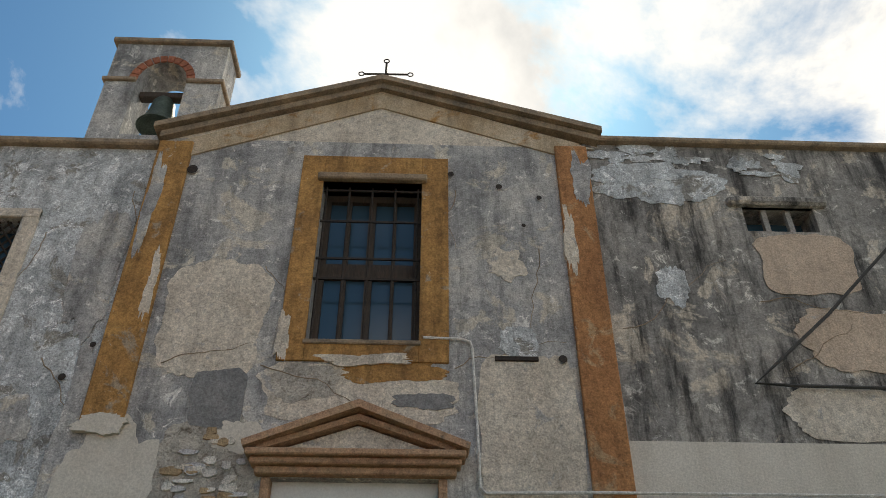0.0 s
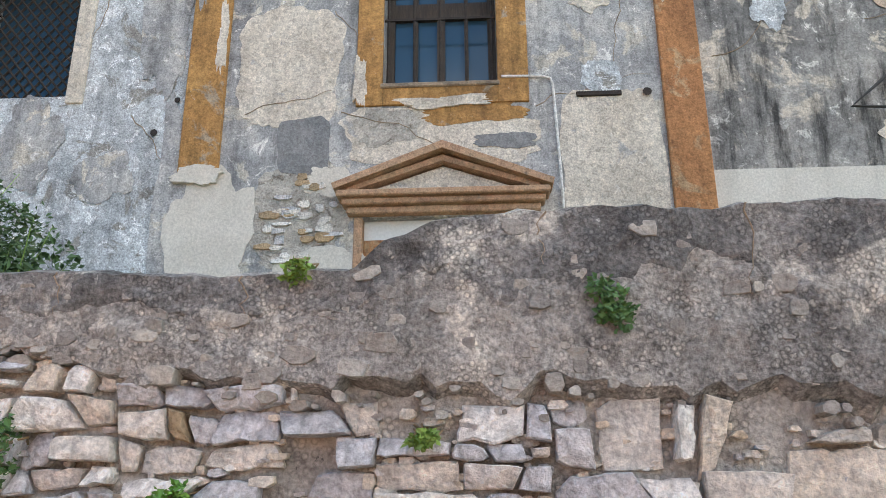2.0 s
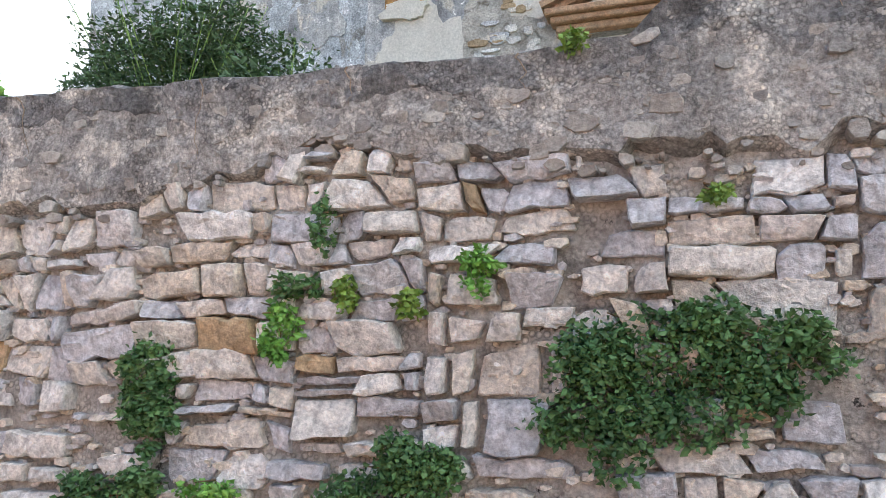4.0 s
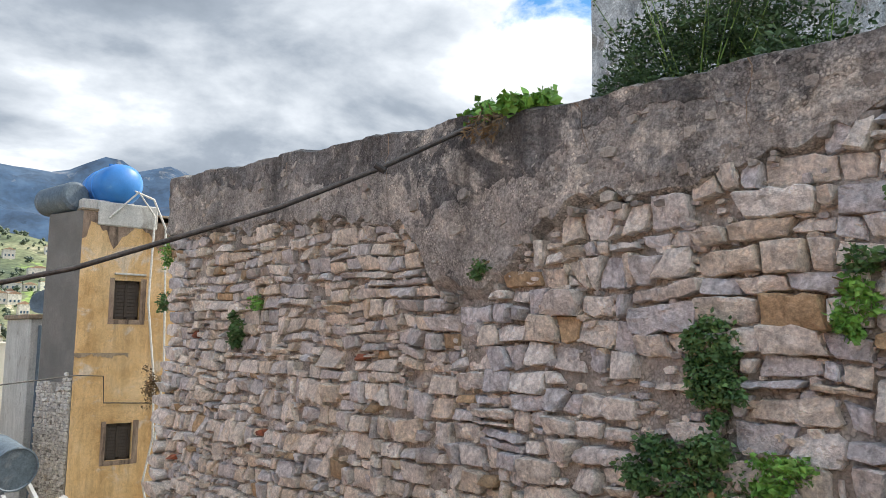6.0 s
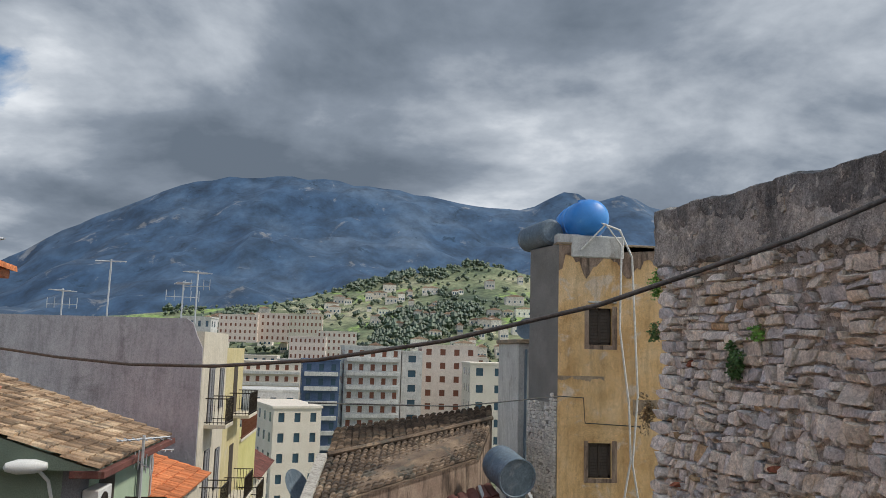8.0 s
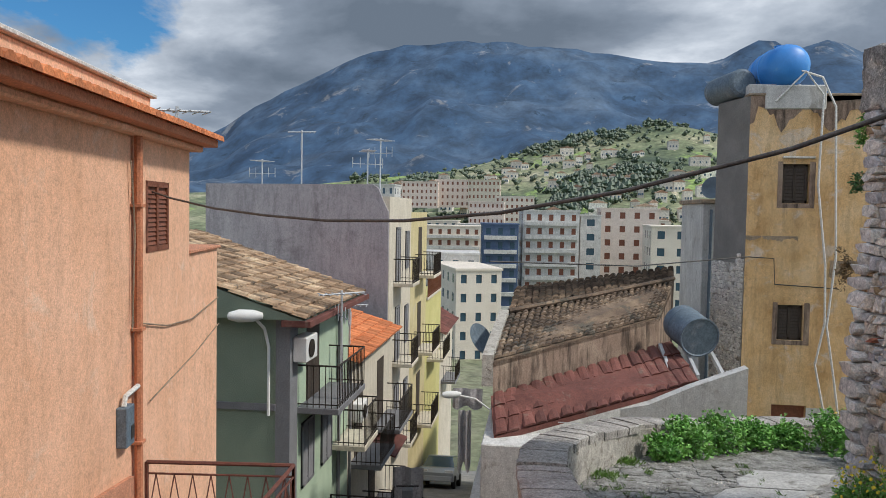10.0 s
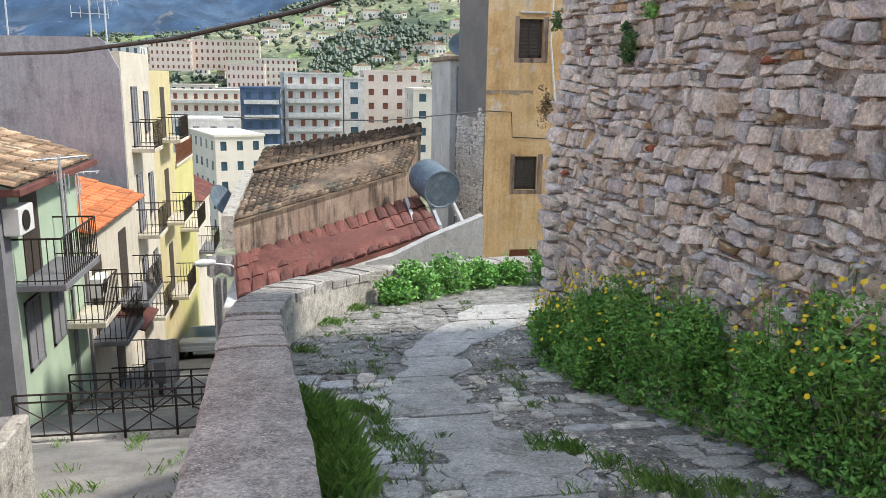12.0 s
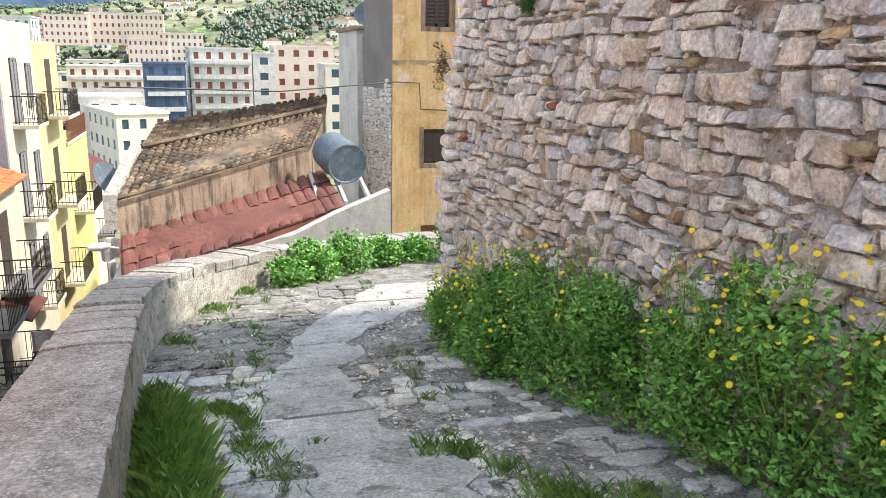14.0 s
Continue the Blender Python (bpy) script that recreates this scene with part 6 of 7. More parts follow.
# ---- far town, hillside and mountain ----
def block(name, label, x, y, z0, w, d, h, wall, rz=0.0, floors=4, cols=5, win=PANE, balc=False, group="far apartment blocks", flat=True):
    """A far block whose main side faces +x (towards the path), w wide along y, with real window openings as panes set in."""
    t = thing(name, pose(x, y, z0, 0, 0, 90 + rz), label, "building", group)
    fh = h / floors
    holes = []
    for i in range(cols):
        for j in range(floors):
            cx_ = (i + 0.5) * w / cols - w / 2
            holes.append((cx_ - w / cols * 0.19, cx_ + w / cols * 0.19, j * fh + fh * 0.32, j * fh + fh * 0.78))
    part("wall", Form().wall(-w / 2, w / 2, 0, h, 0, 0.3, holes), wall, t)
    part("rear", Form().box(-w / 2, w / 2, 0.5, d, 0, h - 0.02), wall, t)
    side_me = None
    for s in (-w / 2, w / 2):
        for j in range(floors):
            for k in range(max(1, int(d / 4))):
                yy = 1.5 + k * 3.6
                if side_me is None:
                    side_me = Form().box(-0.03, 0.03, 0, 1.0, 0, fh * 0.46).mesh("side_window")
                so = part("side_window", side_me, win, t)
                so.matrix_basis = pose(s, yy, j * fh + fh * 0.32)
    for hx0, hx1, hz0, hz1 in holes:
        part("window", Form().box(hx0, hx1, 0.2, 0.24, hz0, hz1), win, t)
    part("roof_edge", Form().box(-w / 2 - 0.2, w / 2 + 0.2, -0.2, d, h, h + 0.35), wall, t)
    if balc:
        for j in range(1, floors):
            part("balcony", Form().box(-w / 2 + 0.4, w / 2 - 0.4, -1.0, 0.0, j * fh - 0.1, j * fh + 0.75), WHITE_WALL, t)
    return t


block("apartment_block", "cream block with rows of small windows", -124.5, -9.6, -30.0, 7.6, 22.0, 21.6, FAR_BEIGE, 20, 7, 3)
block("apartment_block", "tall grey-white block with brown shutters and balconies", -180.0, 2.5, -30.0, 13.0, 12.0, 31.4, WHITE_WALL, 6, 10, 5, BROWN_SHUTTER, True)
block("apartment_block", "dark blue block with white balconies", -172.0, -8.7, -30.0, 8.0, 12.0, 28.2, BLUE_WALL, 6, 9, 3, PANE, True)
block("apartment_block", "blank white end wall of a block", -183.0, 11.7, -30.0, 4.8, 12.0, 30.5, WHITE_WALL, 6, 9, 1)
block("apartment_block", "pale pink block with square windows", -187.0, 21.0, -30.0, 13.5, 14.0, 32.2, PINK_WALL, 0, 10, 4, BROWN_SHUTTER)
block("apartment_block", "low pale block beside the tower", -165.0, 29.0, -30.0, 12.0, 14.0, 28.5, FAR_BEIGE, 0, 8, 3)
block("apartment_block", "cream block with balconies", -230.0, -27.0, -30.0, 19.0, 12.0, 26.4, FAR_BEIGE, 5, 8, 7, BROWN_SHUTTER, True)
block("apartment_block", "white block at the edge of the slope", -215.0, -45.0, -30.0, 8.0, 10.0, 38.0, WHITE_WALL, 0, 11, 4)
block("old_chapel", "low white building with an arched door", -140.0, -16.6, -30.0, 11.4, 10.0, 23.2, WHITE_WALL, 6, 5, 4)
for x, y, z, w, h, wl_ in ((-420, -66.0, 8.5, 20.0, 8.0, PINK_WALL), (-425, -47.0, 9.0, 22.0, 9.0, PINK_WALL), (-410, -30.0, 9.5, 17.0, 8.0, CREAM), (-360, -12.0, 2.0, 18.0, 6.0, FAR_BEIGE), (-330, -23.0, -2.0, 15.0, 7.0, PINK_WALL)):
    block("apartment_block", "long low pink housing block on the slope", x, y, z - 6, w, 10.0, h + 6, wl_, 0, 4, 8, BROWN_SHUTTER, False)


rnd_town = random.Random(5)
for k, (x, y, w, h, wl_) in enumerate([(-205, -58, 13, 22, FAR_BEIGE), (-250, -46, 14, 24, PINK_WALL), (-262, -4, 15, 26, FAR_BEIGE), (-270, 14, 14, 27, WHITE_WALL), (-255, 34, 14, 29, FAR_BEIGE), (-240, 52, 12, 30, WHITE_WALL), (-300, -40, 16, 27, FAR_BEIGE), (-300, -62, 15, 26, CREAM), (-290, -22, 18, 26, WHITE_WALL), (-310, 4, 13, 28, WHITE_WALL), (-236, 62, 12, 26, FAR_BEIGE)]):
    block("apartment_block", "distant pale block at the foot of the slope", x, y, -30.0, w, 9.0, h, wl_, rnd_town.uniform(-12, 14), max(3, int(h / 3.2)), max(3, int(w / 3)), rnd_town.choice((PANE, BROWN_SHUTTER)), rnd_town.random() < 0.5)


def hill_z(x, y):
    u = min(max((-x - 150) / 560, 0), 1.5)
    ridge = 40 + 39 * math.exp(-((y - 110) / 125) ** 2) - 25 * min(max((-y - 40) / 260, 0), 1)
    return -24 + (ridge + 24) * min(u, 1) ** 1.8 - 60 * max(u - 1, 0) + 3.0 * nz(x, y, 0, 0.012) * min(1, u * 4) + 1.2 * nz(x, y, 0, 0.05) * min(1, u * 4)


sheet("hillside", steps(-960, -150, 18), steps(-520, 620, 18), hill_z, HILL, "terraced green hillside scattered with houses and trees", "hillside")
MT = [(-4200, 40), (-2600, 90), (-1730, 140), (-1500, 215), (-1320, 300), (-1000, 470), (-700, 610), (-500, 640), (-321, 655), (-100, 645), (238, 600), (420, 560), (600, 575), (700, 610), (817, 655), (900, 600), (1040, 655), (1216, 590), (1500, 430), (2200, 330), (4000, 250)]


def mount_z(x, y):
    top = lerp_table(MT, y * 3000 / max(-x, 2000)) * (-x / 3000)
    v = min(max((-x - 1300) / 1700, 0), 1)
    return -30 + (top + 30) * (v ** 1.25) + (55 * nz(x, y, 0, 0.004) + 34 * nz(x, y, 5, 0.010) + 14 * nz(x, y, 9, 0.023)) * min(1, 3 * v) * (1 if v < 0.95 else 0.4)


sheet("mountain", steps(-3000, -950, 50), steps(-4200, 4200, 60), mount_z, MOUNTAIN, "high haze-blue mountain under low cloud", "mountain")
sheet("plain", [-4990, -300], [-4900, -2000, 0, 2000, 4900], lambda x, y: -31, SOIL, "distant plain", "plain")

rnd = random.Random(77)
roofs, shells, wins_far = Form(), Form(), Form()
for k in range(170):
    x = -175 - 480 * rnd.random() ** 0.8
    y = rnd.uniform(-0.20, 0.30) * -x - 5
    z = hill_z(x, y)
    w, d, h = rnd.choice((5, 6, 7, 9, 13)) * rnd.uniform(0.7, 1.1), rnd.uniform(4, 8), rnd.uniform(3.0, 6.0)
    shells.box(x - d / 2, x + d / 2, y - w / 2, y + w / 2, z - 3, z + h)
    roofs.prism([(y - w / 2 - 0.4, z + h), (y + w / 2 + 0.4, z + h), (y, z + h + 1.6)], x - d / 2 - 0.4, x + d / 2 + 0.4, "x")
    for c in range(3):
        for r in range(max(1, int(h / 3.2))):
            yy = y + (c - 1) * w * 0.3
            wins_far.box(x + d / 2, x + d / 2 + 0.1, yy - 0.5, yy + 0.5, z + 1.0 + r * 3.0, z + 2.4 + r * 3.0)
villas = thing("hill_villas", pose(0, 0, 0), "scattered pale villas with red roofs on the far slope", "houses", "", "stuff")
villas_wall = material("villa_plaster", [(0.62, 0.57, 0.50), (0.80, 0.76, 0.70)], 0.02, 1.0, 0.95, 0.0, random_amount=0.3, island=True)
part("walls", shells, villas_wall, villas, fix=False)
villa_roof = material("villa_roof_tile", [(0.34, 0.20, 0.13), (0.48, 0.36, 0.27)], 0.02, 1.0, 0.95, 0.0, random_amount=0.3, island=True)
part("roofs", roofs, villa_roof, villas, fix=False)
part("windows", wins_far, PANE, villas, fix=False)

trees = Form()
for k in range(6500):
    x = -165 - 600 * rnd.random() ** 0.85
    y = rnd.uniform(-0.24, 0.34) * -x - 5
    if nz(x, y, 3, 0.012) < 0.10 and rnd.random() < 0.82:
        continue
    z = hill_z(x, y)
    r = rnd.uniform(1.0, 2.8) * (1.5 if nz(x, y, 3, 0.012) > 0.25 else 1.0)
    for q in range(5):
        cx_, cy_, cz_ = x + rnd.uniform(-r, r) * 0.7, y + rnd.uniform(-r, r) * 0.7, z + r * rnd.uniform(0.4, 1.4)
        s = r * rnd.uniform(0.4, 0.75)
        trees.add([(cx_ + s, cy_, cz_), (cx_ - s, cy_ + s * 0.3, cz_), (cx_, cy_ + s, cz_ + s * 0.2), (cx_, cy_ - s, cz_ - s * 0.1), (cx_, cy_, cz_ + s), (cx_, cy_, cz_ - s)],
                  [(0, 2, 4), (2, 1, 4), (1, 3, 4), (3, 0, 4), (2, 0, 5), (1, 2, 5), (3, 1, 5), (0, 3, 5)])
one("hill_trees", trees, leaf_material("far_foliage", (0.045, 0.07, 0.05), (0.095, 0.13, 0.075)), "olive and pine trees dotted over the hillside", "trees", kind="stuff")

# ---- plants ----
def leaves(f, centre, radii, n, size, rn, shell=0.55, droop=0.0, narrow=0.45):
    """Scatters n small folded leaves through an uneven ellipsoid."""
    c = Vector(centre)
    for _ in range(n):
        while True:
            d = Vector((rn.uniform(-1, 1), rn.uniform(-1, 1), rn.uniform(-1, 1)))
            if 0.05 < d.length < 1:
                break
        k = d.length
        d = d.normalized() * (k if rn.random() > shell else 0.72 + 0.28 * k)
        lump = 0.80 + 0.45 * nz(d.x * 2 + c.x * 3, d.y * 2 + c.y * 3, d.z * 2 + c.z, 1.3)
        p = c + Vector((d.x * radii[0], d.y * radii[1], d.z * radii[2])) * lump
        s = size * rn.uniform(0.55, 1.35)
        ax = Vector((rn.uniform(-1, 1), rn.uniform(-1, 1), rn.uniform(-0.4, 0.8) - droop)).normalized()
        nv = ax.cross(Vector((rn.uniform(-1, 1), rn.uniform(-1, 1), rn.uniform(-0.2, 1)))).normalized()
        nn = ax.cross(nv)
        f.add([p, p + ax * s * 0.5 + nv * s * narrow + nn * s * 0.12, p + ax * s, p + ax * s * 0.5 - nv * s * narrow + nn * s * 0.12], [(0, 1, 2), (0, 2, 3)])
    return f


def stems(f, base, tips, r, rn):
    b = Vector(base)
    for t in tips:
        t = Vector(t)
        m = b.lerp(t, 0.5) + Vector((rn.uniform(-0.05, 0.05), rn.uniform(-0.05, 0.05), 0.03))
        f.tube([b, m, t], r, 4, r * 0.35)
    return f


def flower(f, p, r, rn):
    """A small daisy-like head: eight petals round a middle."""
    n = Vector((rn.uniform(-0.5, 0.7), rn.uniform(-0.9, 0.1), rn.uniform(0.3, 1))).normalized()
    u = n.orthogonal().normalized()
    v = n.cross(u)
    k = 8
    vs = [p + n * r * 0.15]
    for i in range(2 * k):
        a = math.pi * i / k
        rr = r if i % 2 == 0 else r * 0.72
        vs.append(p + (u * math.cos(a) + v * math.sin(a)) * rr + n * r * 0.05)
    f.add(vs, [(0, 1 + i, 1 + (i + 1) % (2 * k)) for i in range(2 * k)])


def bush(name, base, radii, n, size, mat, label, seed, blooms=0, group="", spikes=0, category="bush", narrow=0.4):
    """A bush on its base point: crown of leaves, stems, and flowers on thin stalks."""
    rn = random.Random(seed)
    b = thing(name, pose(*base), label, category, group)
    f = leaves(Form(), (0, radii[1] * 0.2, radii[2] * 0.9), (radii[0] * 1.0, radii[1] * 0.85, radii[2] * 0.9), n // 2, size, rn, narrow=narrow)
    leaves(f, (0, 0, radii[2] * 0.38), (radii[0] * 1.05, radii[1] * 0.98, radii[2] * 0.42), n // 4, size, rn, narrow=narrow)
    for _ in range(7):
        a, q = rn.uniform(0, 6.28), rn.uniform(0.35, 0.75)
        k = rn.uniform(0.34, 0.58)
        leaves(f, (math.cos(a) * radii[0] * q, math.sin(a) * radii[1] * q, radii[2] * rn.uniform(0.75, 1.6)), (radii[0] * k, radii[1] * k * 1.1, radii[2] * k), n // 10, size, rn, narrow=narrow)
    tips = []
    for _ in range(spikes):
        a, q = rn.uniform(0, 6.28), rn.uniform(0.2, 0.95)
        tip = Vector((math.cos(a) * radii[0] * q, math.sin(a) * radii[1] * q, radii[2] * rn.uniform(1.6, 2.15)))
        tips.append(tip)
        for k in range(10):
            leaves(f, tip * (0.72 + 0.03 * k), (size * 0.7,) * 3, 2, size * 0.75, rn, narrow=narrow)
    part("foliage", f, mat, b, fix=False)
    part("stalk", stems(Form(), (0, 0, 0.0), tips + [Vector((rn.uniform(-0.7, 0.7) * radii[0], rn.uniform(-0.7, 0.7) * radii[1], radii[2] * rn.uniform(0.9, 1.6))) for _ in range(9)], 0.006, rn), GRASS, b)
    if blooms:
        ff = Form()
        for _ in range(blooms):
            a, w = rn.uniform(0, 6.28), rn.uniform(0.35, 1.05)
            p = Vector((math.cos(a) * radii[0] * w, math.sin(a) * radii[1] * w, radii[2] * (0.95 + 1.1 * math.sqrt(max(0, 1 - min(w, 1) ** 2))) + rn.uniform(-0.05, 0.12)))
            flower(ff, p, rn.uniform(0.009, 0.018), rn)
        tagged(part("blossom", ff, PETAL, b, "small yellow flowers", fix=False), kind="stuff")
    return b


WEEDS = "flowering weeds along the wall foot"
for k, (x, y, rx, ry, rz, blooms) in enumerate([(-7.1, 3.3, 0.36, 0.34, 0.28, 30), (-6.75, 2.75, 0.34, 0.30, 0.28, 50), (-6.25, 2.48, 0.42, 0.28, 0.30, 60), (-5.65, 2.50, 0.44, 0.28, 0.38, 40), (-5.05, 2.52, 0.46, 0.30, 0.42, 20), (-4.45, 2.56, 0.46, 0.30, 0.42, 10), (-3.95, 2.66, 0.36, 0.26, 0.32, 10),
                                               (-3.5, 2.62, 0.40, 0.30, 0.42, 36), (-3.0, 2.64, 0.44, 0.30, 0.44, 50), (-2.5, 2.68, 0.40, 0.28, 0.36, 30), (-1.85, 2.72, 0.38, 0.26, 0.34, 12), (-1.2, 2.76, 0.40, 0.28, 0.30, 8), (-0.5, 2.80, 0.38, 0.26, 0.28, 4)]):
    bush("flowering_bush", (x, y + (0.12 if x < -5.2 else 0.26), path_z(x) - 0.02), (rx * 1.12, ry * 0.86, rz * 1.13), 5800, 0.033, LEAF, "dense green weeds with small yellow flowers by the wall", 100 + k, int(blooms * 2.0), WEEDS, 16, narrow=0.30)
for k, (x, y, r, h) in enumerate([(-9.65, 1.60, 0.24, 0.17), (-9.95, 1.95, 0.32, 0.25), (-10.35, 2.4, 0.34, 0.26), (-10.75, 2.9, 0.32, 0.22), (-10.95, 3.4, 0.32, 0.20), (-10.8, 3.9, 0.36, 0.27), (-11.2, 4.4, 0.4, 0.28), (-10.0, 4.1, 0.42, 0.30)]):
    bush("weed_clump", (x, y, path_z(x) - 0.02), (r, r, h), 800, 0.06, LEAF, "green weeds at the foot of the far parapet", 200 + k, 3 if k > 4 else 0, "weeds by the parapet", 5, "weeds", narrow=0.34)


def wall_plant(x, z, rx, rz, n, mat, seed, size=0.03, out=0.10, label="leafy plant rooted in the wall joints", category="plant"):
    rn = random.Random(seed)
    b = thing("wall_plant", pose(x, face_y(x, z), z), label, category, "plants in the wall")
    f = leaves(Form(), (0, -out * 0.5, -rz * 0.1), (rx * 0.75, out * 0.8, rz * 0.75), int(n * 0.9), size * 0.85, rn, droop=0.25, narrow=0.34)
    for _ in range(8):
        a, q, k = rn.uniform(0, 6.28), rn.uniform(0.45, 0.95), rn.uniform(0.25, 0.5)
        leaves(f, (math.cos(a) * rx * q, -out * rn.uniform(0.4, 1.0), math.sin(a) * rz * q - rz * 0.1), (rx * k, out * k * 1.4, rz * k), int(n * 0.18), size * 0.9, rn, droop=0.35, narrow=0.34)
    part("foliage", f, mat, b, fix=False)
    part("stalk", stems(Form(), (0, 0.05, 0), [(rn.uniform(-0.7, 0.7) * rx, -out * rn.uniform(0.4, 1.1), rn.uniform(-0.8, 0.7) * rz) for _ in range(7)], 0.006, rn), DRY, b)


for k, (x, z, rx, rz, n, m_) in enumerate([(0.08, 1.28, 0.36, 0.22, 1900, LEAF_DARK), (0.36, 1.30, 0.22, 0.16, 700, LEAF_DARK), (-0.12, 1.15, 0.22, 0.20, 900, LEAF_DARK), (-1.72, 1.27, 0.15, 0.18, 800, LEAF_DARK), (-1.68, 1.10, 0.10, 0.14, 500, LEAF_DARK), (-1.20, 1.38, 0.07, 0.12, 300, LEAF),
                                          (-1.14, 1.52, 0.09, 0.05, 160, LEAF_DARK), (-0.76, 0.84, 0.28, 0.20, 1300, LEAF_DARK), (-1.80, 0.76, 0.34, 0.18, 1400, LEAF_DARK), (-1.45, 0.80, 0.14, 0.08, 300, LEAF), (-0.95, 1.48, 0.05, 0.06, 110, LEAF_IVY), (-0.72, 1.44, 0.05, 0.05, 90, LEAF_IVY), (-0.48, 1.55, 0.07, 0.07, 150, LEAF),
                                          (-1.02, 1.72, 0.04, 0.10, 120, LEAF_DARK), (-3.04, 1.60, 0.045, 0.055, 120, LEAF_DARK), (-6.05, 1.27, 0.13, 0.15, 600, LEAF_DARK), (-5.65, 1.48, 0.05, 0.06, 90, LEAF), (0.84, 2.16, 0.08, 0.08, 260, LEAF_DARK), (-0.15, 2.27, 0.035, 0.05, 90, LEAF_IVY), (0.25, 1.75, 0.05, 0.03, 80, LEAF_IVY),
                                          (-7.42, 2.0, 0.06, 0.16, 200, LEAF), (-7.45, 1.55, 0.05, 0.13, 160, LEAF_DARK), (-7.45, 0.75, 0.06, 0.18, 150, DRY)]):
    wall_plant(x, z, rx, rz, n, m_, 300 + k)
ivy = bush("ivy", (-2.92, 3.05, 2.36), (0.36, 0.18, 0.055), 520, 0.05, LEAF, "bright green vine spilling over the wall top", 401, 0, "", 16, "vine", 0.45)
part("dry_vine", leaves(Form(), (-0.02, -0.16, -0.04), (0.16, 0.07, 0.09), 160, 0.05, random.Random(9), droop=0.6, narrow=0.12), DRY, ivy, "dead brown tendrils", fix=False)
bush("shrub", (-2.40, 4.0, 2.14), (0.78, 0.48, 0.52), 15000, 0.033, LEAF_SHRUB, "dark green shrub growing behind the wall", 402, 0, "", 30, "shrub", 0.22)
bush("shrub", (-1.75, 3.9, 2.12), (0.40, 0.35, 0.34), 1200, 0.045, LEAF_SHRUB, "small dark shrub behind the wall", 403, 0, "", 10, "shrub", 0.3)


def tuft(f, x, y, z, n, h, spread, rn):
    for _ in range(n):
        a, r = rn.uniform(0, 6.28), spread * rn.random()
        bx_, by_ = x + math.cos(a) * r, y + math.sin(a) * r
        l = h * rn.uniform(0.5, 1.2)
        dx, dy = rn.uniform(-0.6, 0.6) * l, rn.uniform(-0.6, 0.6) * l
        w = 0.0025 + 0.002 * rn.random()
        f.add([(bx_ - w, by_, z), (bx_ + w, by_, z), (bx_ + dx * 0.4 + w * 0.8, by_ + dy * 0.4, z + l * 0.6), (bx_ + dx, by_ + dy, z + l * 0.85)], [(0, 1, 2), (0, 2, 3)])


rn = random.Random(31)
for k, (x, y, n, h, sp) in enumerate([(-5.75, 0.42, 90, 0.12, 0.12), (-5.3, 0.46, 160, 0.17, 0.13), (-4.95, 0.50, 240, 0.20, 0.15), (-4.6, 0.54, 280, 0.22, 0.15), (-4.25, 0.58, 300, 0.22, 0.16), (-3.9, 0.62, 260, 0.20, 0.16), (-3.5, 0.66, 200, 0.16, 0.15), (-3.1, 0.64, 160, 0.14, 0.14), (-7.3, 0.46, 90, 0.08, 0.15), (-8.5, 0.75, 120, 0.08, 0.16), (-9.3, 1.1, 110, 0.09, 0.18)]):
    f = Form()
    tuft(f, 0, 0, 0, int(n * 2.4), h, sp, rn)
    leaves(f, (0, 0, h * 0.4), (sp, sp, h * 0.5), n // 4, 0.04, rn, narrow=0.2)
    tagged(one("grass_tuft", f, GRASS, "long green grass at the parapet foot", "grass", "grass by the parapet", m=pose(x, y, path_z(x) - 0.01)), kind="stuff")
crack = Form()
for _ in range(230):
    s_ = rn.random()
    x = -2.0 - 7.5 * rn.random()
    y = rn.choice((0.90 + 0.05 * (x + 5), 0.95, 1.85 + 0.12 * (-x - 4), 1.1, 0.68)) + rn.gauss(0, 0.10)
    if y > 2.5:
        continue
    tuft(crack, x, y, path_height(x, y) - 0.004, rn.randint(8, 34), rn.uniform(0.03, 0.075), rn.uniform(0.03, 0.11), rn)
for x0, y0, x1, y1 in ((-3.9, 1.0, -4.7, 0.95), (-4.7, 0.98, -5.3, 0.85), (-5.2, 0.95, -5.3, 0.55), (-3.7, 1.95, -3.0, 2.2), (-3.3, 2.0, -3.1, 2.5), (-4.1, 1.7, -3.9, 1.95)):
    for k in range(22):
        t = rn.random()
        x, y = x0 + (x1 - x0) * t + rn.gauss(0, 0.05), y0 + (y1 - y0) * t + rn.gauss(0, 0.04)
        tuft(crack, x, y, path_height(x, y) - 0.004, rn.randint(14, 40), rn.uniform(0.04, 0.09), rn.uniform(0.04, 0.10), rn)
one("crack_grass", crack, GRASS, "short grass and moss in the cracks of the path", "grass", kind="stuff")
street_weeds = Form()
for _ in range(60):
    x, y = rn.uniform(-14, -4), rn.choice((rn.gauss(-0.95, 0.12), rn.gauss(-3.0, 1.0)))
    tuft(street_weeds, x, min(y, -0.85), street_z(x), 30, 0.16, 0.2, rn)
one("street_grass", street_weeds, GRASS, "weeds along the street below the parapet", "grass", kind="stuff")

# ---- paving of the path ----
rn = random.Random(44)
CL = [(-1.0, 1.35, 0.62), (-2.2, 1.42, 0.60), (-3.25, 1.52, 0.56), (-4.1, 1.46, 0.66), (-4.9, 1.34, 0.64), (-5.6, 1.36, 0.58), (-6.1, 1.43, 0.52), (-6.8, 1.60, 0.46), (-7.5, 1.95, 0.78), (-8.4, 2.5, 0.85), (-9.3, 3.0, 0.9)]


